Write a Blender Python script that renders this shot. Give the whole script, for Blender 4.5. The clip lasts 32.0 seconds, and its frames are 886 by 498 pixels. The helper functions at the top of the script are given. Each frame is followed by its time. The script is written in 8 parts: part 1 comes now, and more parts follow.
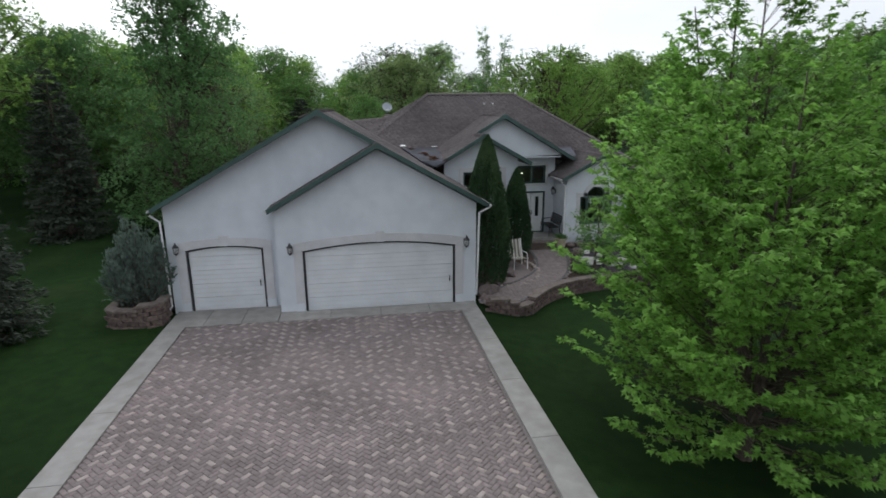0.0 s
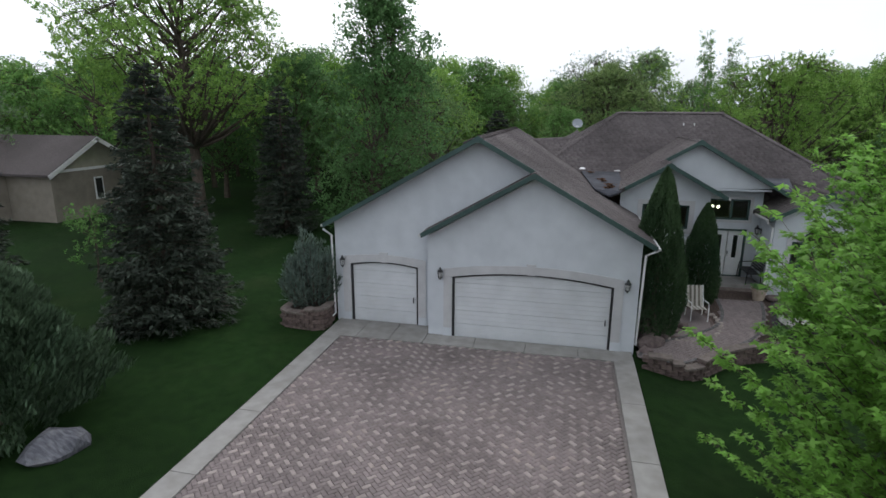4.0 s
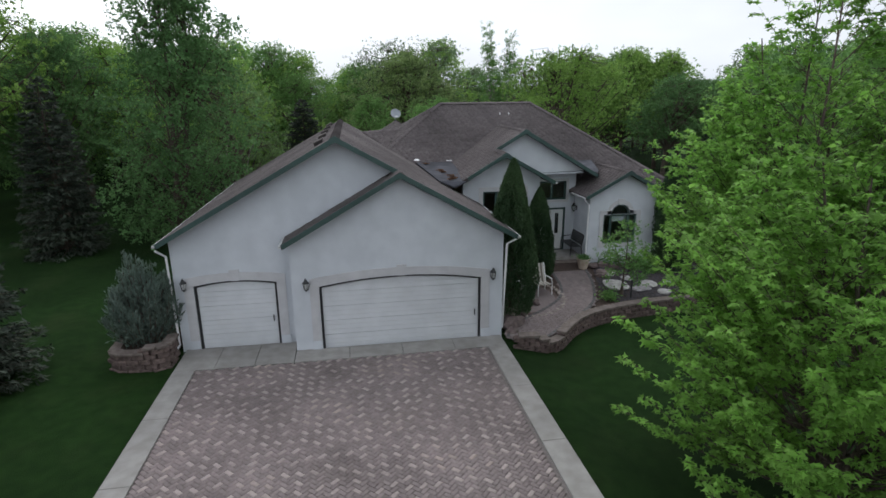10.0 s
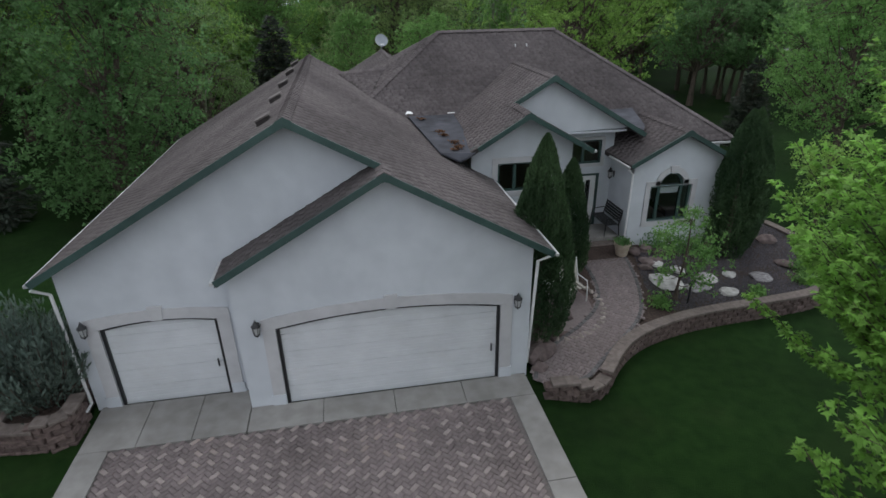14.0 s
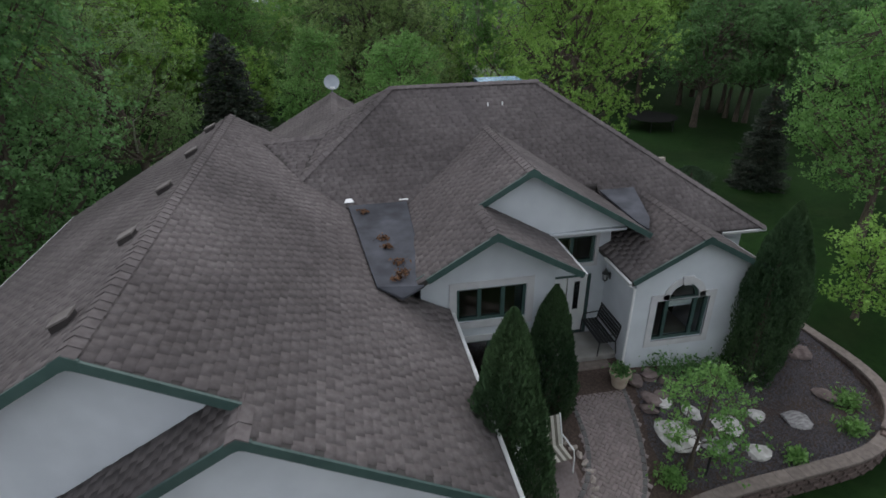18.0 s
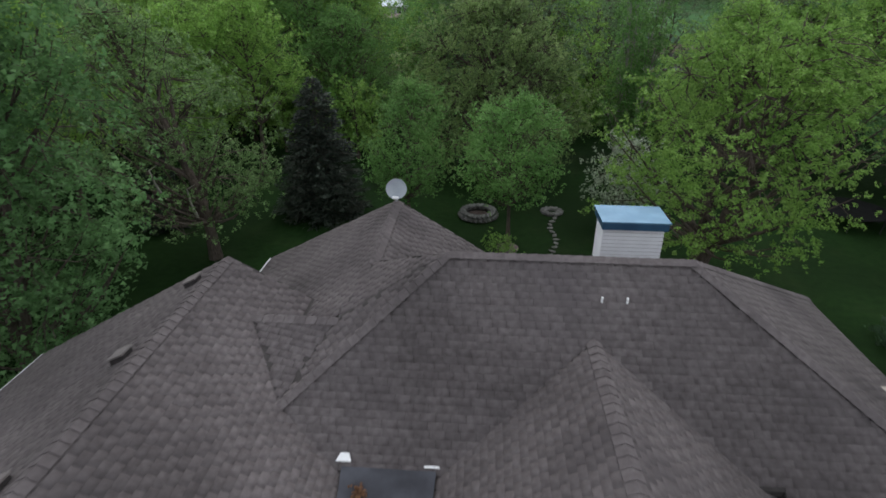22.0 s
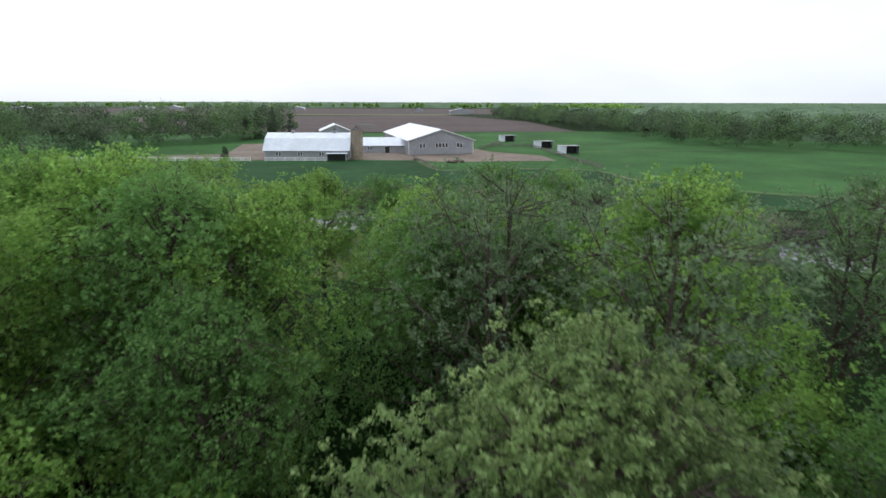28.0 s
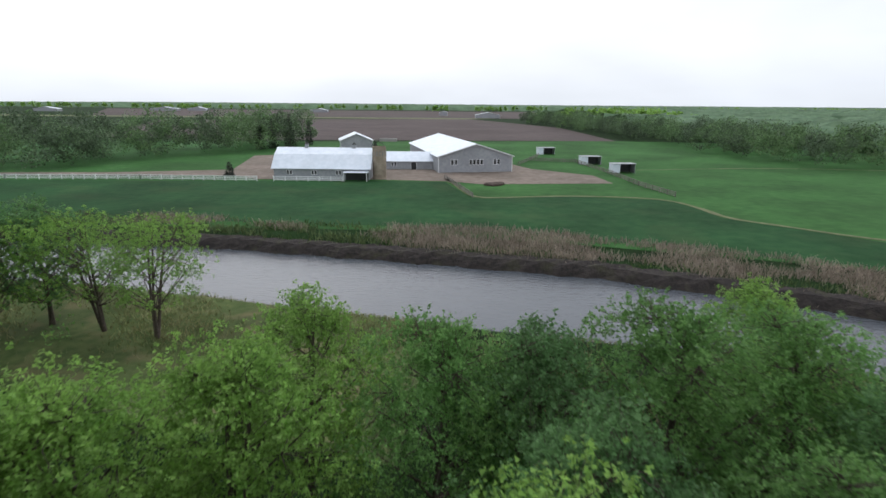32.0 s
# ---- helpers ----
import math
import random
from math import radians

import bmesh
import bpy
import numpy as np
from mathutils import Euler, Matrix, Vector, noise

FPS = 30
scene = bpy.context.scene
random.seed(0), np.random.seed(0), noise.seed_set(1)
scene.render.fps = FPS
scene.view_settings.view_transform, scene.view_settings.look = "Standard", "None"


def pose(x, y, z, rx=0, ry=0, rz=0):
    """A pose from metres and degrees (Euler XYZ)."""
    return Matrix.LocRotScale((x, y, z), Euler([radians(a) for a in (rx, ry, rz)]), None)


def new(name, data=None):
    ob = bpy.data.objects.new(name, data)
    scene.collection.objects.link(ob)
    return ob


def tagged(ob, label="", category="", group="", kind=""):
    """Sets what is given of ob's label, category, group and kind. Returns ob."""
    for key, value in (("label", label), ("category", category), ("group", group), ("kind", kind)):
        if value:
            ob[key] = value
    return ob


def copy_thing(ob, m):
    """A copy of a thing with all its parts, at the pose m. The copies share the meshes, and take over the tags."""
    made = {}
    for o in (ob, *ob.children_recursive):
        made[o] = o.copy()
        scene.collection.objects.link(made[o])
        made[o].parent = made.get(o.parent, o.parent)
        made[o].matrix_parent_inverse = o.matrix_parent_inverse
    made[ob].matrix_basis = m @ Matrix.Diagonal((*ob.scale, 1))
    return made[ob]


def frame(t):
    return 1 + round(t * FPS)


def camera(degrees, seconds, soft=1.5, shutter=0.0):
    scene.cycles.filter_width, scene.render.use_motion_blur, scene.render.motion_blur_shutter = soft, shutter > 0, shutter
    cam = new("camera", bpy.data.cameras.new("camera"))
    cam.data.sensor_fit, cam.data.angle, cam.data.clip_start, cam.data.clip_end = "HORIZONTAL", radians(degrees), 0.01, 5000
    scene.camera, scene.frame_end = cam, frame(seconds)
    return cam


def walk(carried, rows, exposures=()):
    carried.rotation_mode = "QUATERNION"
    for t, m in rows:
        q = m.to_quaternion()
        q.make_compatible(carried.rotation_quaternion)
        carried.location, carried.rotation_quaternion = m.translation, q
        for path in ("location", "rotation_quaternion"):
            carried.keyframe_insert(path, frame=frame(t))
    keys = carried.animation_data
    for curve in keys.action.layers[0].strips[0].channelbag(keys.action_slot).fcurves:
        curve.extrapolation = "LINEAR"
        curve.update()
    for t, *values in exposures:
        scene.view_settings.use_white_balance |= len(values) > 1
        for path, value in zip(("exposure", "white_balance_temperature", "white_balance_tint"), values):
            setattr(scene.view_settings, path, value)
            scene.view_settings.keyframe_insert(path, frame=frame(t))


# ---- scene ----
cam = camera(77.7, 32.0, soft=1.55, shutter=0.4)
PATH = [
    (0.000, 0.443, -0.201, 6.403, 75.684, 0.459, -8.895),
    (0.500, 0.735, -0.035, 6.440, 75.883, 0.324, -4.627),
    (1.000, 1.088, 0.085, 6.547, 75.724, 0.029, -0.441),
    (1.500, 1.437, 0.149, 6.656, 75.811, 0.104, 1.450),
    (2.000, 1.711, 0.240, 6.812, 75.832, 0.032, 3.355),
    (2.500, 1.880, 0.371, 6.827, 76.138, -0.157, 9.333),
    (3.000, 2.093, 0.553, 6.954, 76.031, -0.228, 11.469),
    (3.500, 2.124, 0.708, 7.047, 75.993, -0.245, 12.321),
    (5.500, 0.362, 0.984, 7.214, 76.177, -0.314, 12.969),
    (6.000, -0.180, 0.985, 7.251, 76.260, -0.267, 13.017),
    (6.500, -0.424, 1.017, 7.292, 76.299, -0.186, 12.970),
    (7.000, -0.380, 1.171, 7.362, 76.071, -0.326, 9.748),
    (7.500, -0.342, 1.272, 7.372, 76.098, -0.157, 4.091),
    (8.000, -0.305, 1.304, 7.384, 76.059, -0.080, 0.644),
    (8.500, -0.209, 1.260, 7.457, 75.988, 0.158, -6.462),
    (9.000, -0.235, 1.258, 7.476, 76.040, 0.357, -8.455),
    (9.500, -0.252, 1.326, 7.502, 75.804, 0.402, -9.064),
    (10.000, -0.262, 1.351, 7.502, 74.376, 0.427, -9.477),
    (10.500, -0.213, 1.535, 7.462, 74.294, 0.573, -9.617),
    (11.000, -0.182, 2.105, 7.408, 74.322, 0.477, -9.695),
    (11.500, -0.114, 2.974, 7.400, 74.320, 0.466, -9.726),
    (12.000, -0.039, 3.864, 7.539, 74.247, 0.469, -9.851),
    (12.500, 0.048, 4.651, 7.802, 74.271, 0.512, -10.087),
    (13.000, 0.140, 5.363, 8.025, 71.296, 0.624, -10.165),
    (13.500, 0.232, 6.130, 8.239, 66.793, 0.761, -10.322),
    (15.500, 1.275, 9.158, 8.940, 63.602, 0.946, -10.077),
    (16.000, 1.437, 10.093, 9.029, 63.403, 0.163, -10.890),
    (16.500, 1.833, 10.713, 9.153, 63.367, 0.200, -10.844),
    (17.000, 2.209, 11.130, 9.454, 63.333, 0.530, -10.549),
    (17.500, 2.437, 11.422, 9.803, 63.267, 0.657, -10.495),
    (18.000, 2.588, 11.791, 10.124, 63.427, 0.705, -10.689),
    (18.500, 2.936, 12.332, 10.494, 63.359, 0.837, -10.240),
    (19.000, 3.190, 12.939, 10.896, 63.169, 0.781, -9.762),
    (19.500, 3.415, 13.674, 11.256, 63.126, 0.445, -8.980),
    (20.000, 3.701, 14.522, 11.484, 63.236, 0.250, -7.869),
    (20.500, 4.075, 15.498, 11.542, 63.512, 0.363, -4.055),
    (21.000, 4.401, 16.568, 11.696, 63.649, 0.467, 1.206),
    (21.500, 4.658, 17.696, 11.706, 64.205, 0.037, 3.671),
    (22.000, 4.643, 19.246, 11.876, 63.436, -0.258, 3.958),
    (22.500, 4.936, 20.818, 11.854, 66.881, 0.063, 5.313),
    (23.000, 5.016, 22.442, 11.844, 69.680, 0.082, 5.716),
    (23.500, 4.859, 24.014, 12.011, 73.138, 0.091, 5.803),
    (24.000, 4.589, 26.063, 11.937, 74.422, 0.090, 5.123),
    (24.500, 4.410, 28.289, 12.117, 74.314, 0.155, 4.719),
    (26.500, 3.710, 37.989, 13.317, 75.000, -0.000, 4.000),
    (27.000, 3.546, 40.532, 13.998, 75.000, -0.041, 3.867),
    (27.500, 3.278, 43.203, 14.709, 75.000, -0.082, 3.257),
    (28.000, 3.005, 45.942, 15.434, 75.000, -0.123, 3.170),
    (28.500, 2.661, 48.802, 16.029, 75.050, -0.164, 4.475),
    (29.000, 2.124, 51.731, 16.700, 75.100, -0.205, 4.705),
    (29.500, 1.567, 54.526, 16.988, 75.150, -0.245, 4.524),
    (30.000, 1.058, 57.098, 17.142, 75.200, -0.286, 4.631),
    (30.500, 0.519, 59.661, 17.395, 75.188, -0.327, 5.801),
    (31.000, -0.086, 62.271, 17.602, 75.175, -0.368, 5.538),
    (31.500, -0.730, 64.981, 17.590, 75.162, -0.409, 5.499),
    (32.000, -1.493, 68.037, 17.582, 75.150, -0.450, 5.500),
]
walk(cam, [(t, pose(*p)) for t, *p in PATH], exposures=[(0.0, 0.03, 6350, 12), (13.0, 0.0, 6350, 12), (24.5, 0.03, 6350, 12), (26.5, 0.12, 6350, 12), (28.0, 0.09, 6350, 12), (30.0, 0.02, 6350, 12), (32.0, 0.0, 6350, 12)])

# ---- light ----
world = bpy.data.worlds.new("overcast_sky")
scene.world = world
world.use_nodes = True
wn, wl = world.node_tree.nodes, world.node_tree.links
sky = wn.new("ShaderNodeTexSky")
sky.sky_type = "NISHITA"
sky.sun_disc = False
sky.sun_elevation, sky.sun_rotation = radians(38), radians(-25)
sky.air_density, sky.dust_density, sky.ozone_density = 1.0, 6.0, 1.0
veil = wn.new("ShaderNodeHueSaturation")
veil.inputs["Saturation"].default_value = 0.22
cover = wn.new("ShaderNodeMix")
cover.data_type = "RGBA"
cover.inputs["Factor"].default_value = 0.72
cover.inputs["B"].default_value = (11.6, 12.3, 13.0, 1)
wl.new(sky.outputs["Color"], veil.inputs["Color"])
wl.new(veil.outputs["Color"], cover.inputs["A"])
cloud = wn.new("ShaderNodeTexNoise")
cloud.inputs["Scale"].default_value, cloud.inputs["Detail"].default_value, cloud.inputs["Roughness"].default_value = 2.2, 4.0, 0.5
where = wn.new("ShaderNodeTexCoord")
squash = wn.new("ShaderNodeMapping")
squash.inputs["Scale"].default_value = (1.0, 1.0, 3.0)
wl.new(where.outputs["Generated"], squash.inputs["Vector"])
wl.new(squash.outputs["Vector"], cloud.inputs["Vector"])
span = wn.new("ShaderNodeMapRange")
span.inputs["From Min"].default_value, span.inputs["From Max"].default_value = 0.35, 0.65
span.inputs["To Min"].default_value, span.inputs["To Max"].default_value = 0.93, 1.08
wl.new(cloud.outputs["Fac"], span.inputs["Value"])
patchy = wn.new("ShaderNodeVectorMath")
patchy.operation = "SCALE"
wl.new(cover.outputs["Result"], patchy.inputs[0])
wl.new(span.outputs["Result"], patchy.inputs["Scale"])
wl.new(patchy.outputs["Vector"], wn["Background"].inputs["Color"])
wn["Background"].inputs["Strength"].default_value = 0.1

sun_data = bpy.data.lights.new("sun", "SUN")
sun_data.energy, sun_data.angle, sun_data.color = 0.7, radians(30), (1.0, 0.98, 0.95)
sun = new("sun", sun_data)
sun.matrix_world = pose(0, 0, 60, 40, 0, 155)


# ---- materials ----
def socket_mix(nt, a, b, fac, kind="MIX"):
    m = nt.nodes.new("ShaderNodeMix")
    m.data_type, m.blend_type = "RGBA", kind
    for key, v in (("Factor", fac), ("A", a), ("B", b)):
        if hasattr(v, "links"):
            nt.links.new(v, m.inputs[key])
        elif isinstance(v, (int, float)):
            m.inputs[key].default_value = v
        else:
            m.inputs[key].default_value = (*v, 1)
    return m.outputs["Result"]


def noise_fac(nt, scale, detail=4.0, lo=0.35, hi=0.65, stretch=None):
    geo = nt.nodes.new("ShaderNodeNewGeometry")
    vec = geo.outputs["Position"]
    if stretch:
        mp = nt.nodes.new("ShaderNodeMapping")
        mp.inputs["Scale"].default_value = stretch
        nt.links.new(vec, mp.inputs["Vector"])
        vec = mp.outputs["Vector"]
    n = nt.nodes.new("ShaderNodeTexNoise")
    n.inputs["Scale"].default_value, n.inputs["Detail"].default_value = scale, detail
    nt.links.new(vec, n.inputs["Vector"])
    r = nt.nodes.new("ShaderNodeMapRange")
    r.inputs["From Min"].default_value, r.inputs["From Max"].default_value = lo, hi
    nt.links.new(n.outputs["Fac"], r.inputs["Value"])
    return r.outputs["Result"]


def surface(name, c1, c2, scale=6.0, rough=0.85, bump=0.2, bump_scale=60.0, depth=0.01, rand=0.0, island=False, big=0.15,
            big_scale=0.35, metal=0.0, spec=0.3, stain=None, stain_scale=0.8, stain_amount=0.5, stretch=None, through_light=0.0, pick=None):
    """A rough everyday surface: two tones of grain, a slow drift in value, stains and fine relief."""
    m = bpy.data.materials.new(name)
    m.use_nodes = True
    nt = m.node_tree
    b = nt.nodes["Principled BSDF"]
    col = socket_mix(nt, c1, c2, noise_fac(nt, scale, stretch=stretch))
    if stain:
        f = noise_fac(nt, stain_scale, 5.0, 0.52, 0.72)
        mul = nt.nodes.new("ShaderNodeMath")
        mul.operation = "MULTIPLY"
        mul.inputs[1].default_value = stain_amount
        nt.links.new(f, mul.inputs[0])
        col = socket_mix(nt, col, stain, mul.outputs[0])
    if pick:
        # a share of the pieces has a colour of its own
        share, tone = pick
        src = nt.nodes.new("ShaderNodeNewGeometry").outputs["Random Per Island"] if island else nt.nodes.new("ShaderNodeObjectInfo").outputs["Random"]
        gt = nt.nodes.new("ShaderNodeMath")
        gt.operation = "GREATER_THAN"
        gt.inputs[1].default_value = 1 - share
        nt.links.new(src, gt.inputs[0])
        col = socket_mix(nt, col, tone, gt.outputs[0])
    slow = nt.nodes.new("ShaderNodeMapRange")
    slow.inputs["To Min"].default_value, slow.inputs["To Max"].default_value = 1 - big, 1 + big
    nt.links.new(noise_fac(nt, big_scale, 3.0), slow.inputs["Value"])
    hsv = nt.nodes.new("ShaderNodeHueSaturation")
    nt.links.new(col, hsv.inputs["Color"])
    val = slow.outputs["Result"]
    if rand:
        src = nt.nodes.new("ShaderNodeNewGeometry").outputs["Random Per Island"] if island else nt.nodes.new("ShaderNodeObjectInfo").outputs["Random"]
        rr = nt.nodes.new("ShaderNodeMapRange")
        rr.inputs["To Min"].default_value, rr.inputs["To Max"].default_value = 1 - rand, 1 + rand
        nt.links.new(src, rr.inputs["Value"])
        mm = nt.nodes.new("ShaderNodeMath")
        mm.operation = "MULTIPLY"
        nt.links.new(val, mm.inputs[0])
        nt.links.new(rr.outputs["Result"], mm.inputs[1])
        val = mm.outputs[0]
    nt.links.new(val, hsv.inputs["Value"])
    nt.links.new(hsv.outputs["Color"], b.inputs["Base Color"])
    b.inputs["Roughness"].default_value, b.inputs["Metallic"].default_value = rough, metal
    b.inputs["Specular IOR Level"].default_value = spec
    if bump:
        bn = nt.nodes.new("ShaderNodeBump")
        bn.inputs["Strength"].default_value, bn.inputs["Distance"].default_value = bump, depth
        nt.links.new(noise_fac(nt, bump_scale, 5.0, 0.0, 1.0), bn.inputs["Height"])
        nt.links.new(bn.outputs["Normal"], b.inputs["Normal"])
    if through_light:
        tr = nt.nodes.new("ShaderNodeBsdfTranslucent")
        nt.links.new(hsv.outputs["Color"], tr.inputs["Color"])
        ms = nt.nodes.new("ShaderNodeMixShader")
        ms.inputs[0].default_value = through_light
        nt.links.new(b.outputs["BSDF"], ms.inputs[1])
        nt.links.new(tr.outputs["BSDF"], ms.inputs[2])
        nt.links.new(ms.outputs["Shader"], nt.nodes["Material Output"].inputs["Surface"])
    return m


def leaf_mat(name, c1, c2, rand=0.35, through_light=0.35):
    return surface(name, c1, c2, scale=0.5, rough=0.6, bump=0, rand=rand, island=True, big=0.12, big_scale=0.12, spec=0.25, through_light=through_light)


def glass_mat():
    m = bpy.data.materials.new("window_glass")
    m.use_nodes = True
    b = m.node_tree.nodes["Principled BSDF"]
    b.inputs["Base Color"].default_value = (0.75, 0.82, 0.82, 1)
    b.inputs["Roughness"].default_value = 0.02
    b.inputs["Transmission Weight"].default_value = 1.0
    b.inputs["IOR"].default_value = 1.45
    return m


GRASS = surface("lawn", (0.0080, 0.0240, 0.0048), (0.0125, 0.0345, 0.0070), scale=3.0, rough=0.95, bump=0.6, bump_scale=45, depth=0.05, big=0.28, big_scale=0.16, spec=0.1,
                stain=(0.03, 0.045, 0.016), stain_scale=0.4, stain_amount=0.35)
STUCCO = surface("stucco", (0.53, 0.56, 0.595), (0.575, 0.605, 0.64), scale=2.0, rough=0.92, bump=0.35, bump_scale=55, depth=0.006, big=0.02, big_scale=0.5, spec=0.2,
                 stain=(0.52, 0.545, 0.57), stain_scale=0.9, stain_amount=0.05)
STUCCO_TRIM = surface("stucco_trim", (0.47, 0.47, 0.48), (0.53, 0.53, 0.54), scale=3.0, rough=0.9, bump=0.3, bump_scale=60, depth=0.005, big=0.05)
GREEN = surface("green_trim", (0.033, 0.066, 0.06), (0.045, 0.083, 0.075), scale=4.0, rough=0.5, bump=0.1, bump_scale=30, big=0.15, spec=0.4)
WHITE = surface("white_paint", (0.72, 0.73, 0.74), (0.8, 0.8, 0.8), scale=3.0, rough=0.45, bump=0.08, bump_scale=40, big=0.04, spec=0.4)
DOOR_WHITE = surface("door_panel_white", (0.56, 0.58, 0.6), (0.62, 0.64, 0.66), scale=1.5, rough=0.5, bump=0.12, bump_scale=90, depth=0.003, big=0.05, spec=0.35,
                     stain=(0.5, 0.5, 0.48), stain_scale=1.6, stain_amount=0.2)
BLACK = surface("black_metal", (0.014, 0.015, 0.016), (0.025, 0.026, 0.028), scale=8.0, rough=0.45, bump=0.1, spec=0.5)
SHINGLE = surface("asphalt_shingle", (0.098, 0.085, 0.085), (0.132, 0.117, 0.117), scale=9.0, rough=0.95, bump=0.5, bump_scale=160, depth=0.006, rand=0.11, island=True,
                  big=0.2, big_scale=0.35, spec=0.15, stain=(0.075, 0.066, 0.068), stain_scale=0.45, stain_amount=0.7)
SHINGLE_PIECE = surface("asphalt_shingle_piece", (0.098, 0.085, 0.085), (0.132, 0.117, 0.117), scale=9.0, rough=0.95, bump=0.5, bump_scale=160, depth=0.006, rand=0.11,
                        big=0.2, big_scale=0.35, spec=0.15, stain=(0.075, 0.066, 0.068), stain_scale=0.45, stain_amount=0.7)
UNDERLAY = surface("roof_felt", (0.04, 0.035, 0.034), (0.055, 0.05, 0.048), scale=5.0, rough=0.95)
MEMBRANE = surface("roof_membrane", (0.052, 0.054, 0.063), (0.074, 0.077, 0.09), scale=2.5, rough=0.9, bump=0.3, bump_scale=8, depth=0.02, big=0.25, big_scale=1.2, spec=0.15)
CONCRETE = surface("concrete", (0.25, 0.24, 0.225), (0.31, 0.3, 0.285), scale=3.0, rough=0.9, bump=0.25, bump_scale=90, depth=0.004, big=0.12, big_scale=0.4,
                   stain=(0.22, 0.21, 0.2), stain_scale=0.9, stain_amount=0.45)
PAVER = surface("paver", (0.185, 0.153, 0.15), (0.228, 0.192, 0.186), scale=14.0, rough=0.9, bump=0.35, bump_scale=120, depth=0.004, rand=0.12, island=True, big=0.14, big_scale=0.5,
                stain=(0.16, 0.135, 0.125), stain_scale=0.6, stain_amount=0.45)
PAVER_PIECE = surface("paver_piece", (0.185, 0.153, 0.15), (0.228, 0.192, 0.186), scale=14.0, rough=0.9, bump=0.35, bump_scale=120, depth=0.004, rand=0.12, big=0.14, big_scale=0.5,
                stain=(0.16, 0.135, 0.125), stain_scale=0.6, stain_amount=0.45)
PALE_PAVER = surface("pale_paver", (0.3, 0.256, 0.24), (0.35, 0.303, 0.282), scale=14.0, rough=0.9, bump=0.35, bump_scale=120, depth=0.004, rand=0.13, island=True, big=0.12, big_scale=0.5,
                     stain=(0.26, 0.2, 0.165), stain_scale=0.5, stain_amount=0.6)
SAND = surface("joint_sand", (0.14, 0.123, 0.118), (0.18, 0.16, 0.152), scale=12.0, rough=0.98, bump=0.3, bump_scale=80)
BLOCK = surface("wall_block", (0.095, 0.07, 0.063), (0.155, 0.116, 0.105), scale=9.0, rough=0.95, bump=0.7, bump_scale=35, depth=0.02, rand=0.2, big=0.15)
CAP = surface("wall_cap", (0.135, 0.112, 0.1), (0.185, 0.156, 0.14), scale=8.0, rough=0.95, bump=0.4, bump_scale=50, depth=0.01, rand=0.12, big=0.12)
ROCK_RED = surface("red_boulder", (0.12, 0.092, 0.088), (0.2, 0.158, 0.15), scale=5.0, rough=0.95, bump=0.8, bump_scale=12, depth=0.04, rand=0.25)
ROCK_WHITE = surface("white_stone", (0.33, 0.32, 0.3), (0.52, 0.51, 0.49), scale=5.0, rough=0.95, bump=0.8, bump_scale=14, depth=0.03, rand=0.12)
ROCK_GREY = surface("grey_boulder", (0.16, 0.15, 0.155), (0.33, 0.32, 0.32), scale=6.0, rough=0.95, bump=0.9, bump_scale=10, depth=0.04, rand=0.15, stretch=(1, 3, 1))
GRAVEL = surface("gravel", (0.05, 0.046, 0.051), (0.118, 0.109, 0.119), scale=40.0, rough=0.95, bump=1.0, bump_scale=45, depth=0.03, rand=0.3, island=True, big=0.15)
MULCH = surface("mulch", (0.05, 0.036, 0.03), (0.09, 0.065, 0.055), scale=20.0, rough=0.98, bump=0.9, bump_scale=40, depth=0.03)
BARK = surface("bark", (0.06, 0.047, 0.038), (0.125, 0.10, 0.082), scale=6.0, rough=0.97, bump=1.0, bump_scale=18, depth=0.03, big=0.2, stretch=(3, 3, 0.7))
BARK_PALE = surface("pale_bark", (0.20, 0.20, 0.17), (0.30, 0.30, 0.26), scale=6.0, rough=0.9, bump=0.5, bump_scale=14, depth=0.02, big=0.2, stretch=(1, 1, 4))
BARK_DEAD = surface("dead_wood", (0.32, 0.29, 0.26), (0.42, 0.39, 0.35), scale=6.0, rough=0.9, bump=0.5, bump_scale=20)
GLASS = glass_mat()
INSIDE = surface("room_wall", (0.3, 0.27, 0.23), (0.34, 0.31, 0.27), scale=2.0, rough=0.9)
LEAF_MAPLE = leaf_mat("leaf_maple", (0.160, 0.330, 0.056), (0.232, 0.435, 0.093), 0.4, 0.52)
LEAF_BRIGHT = leaf_mat("leaf_bright", (0.184, 0.336, 0.072), (0.256, 0.416, 0.102), 0.34, 0.52)
LEAF_MID = leaf_mat("leaf_mid", (0.130, 0.267, 0.075), (0.184, 0.338, 0.102), 0.34, 0.52)
LEAF_DARK = leaf_mat("leaf_dark", (0.104, 0.215, 0.078), (0.144, 0.268, 0.101), 0.32, 0.52)
LEAF_OLIVE = leaf_mat("leaf_olive", (0.140, 0.240, 0.086), (0.215, 0.331, 0.131), 0.38, 0.5)
LEAF_BLOSSOM = leaf_mat("leaf_blossom", (0.27, 0.33, 0.22), (0.46, 0.52, 0.4), 0.4)
LEAF_BROWN = leaf_mat("leaf_budding", (0.137, 0.210, 0.107), (0.179, 0.263, 0.139), 0.32, 0.52)
NEEDLE = leaf_mat("needle_spruce", (0.036, 0.05, 0.037), (0.057, 0.073, 0.053), 0.35, 0.2)
NEEDLE_BLUE = leaf_mat("needle_blue", (0.11, 0.155, 0.13), (0.16, 0.21, 0.17), 0.3, 0.2)
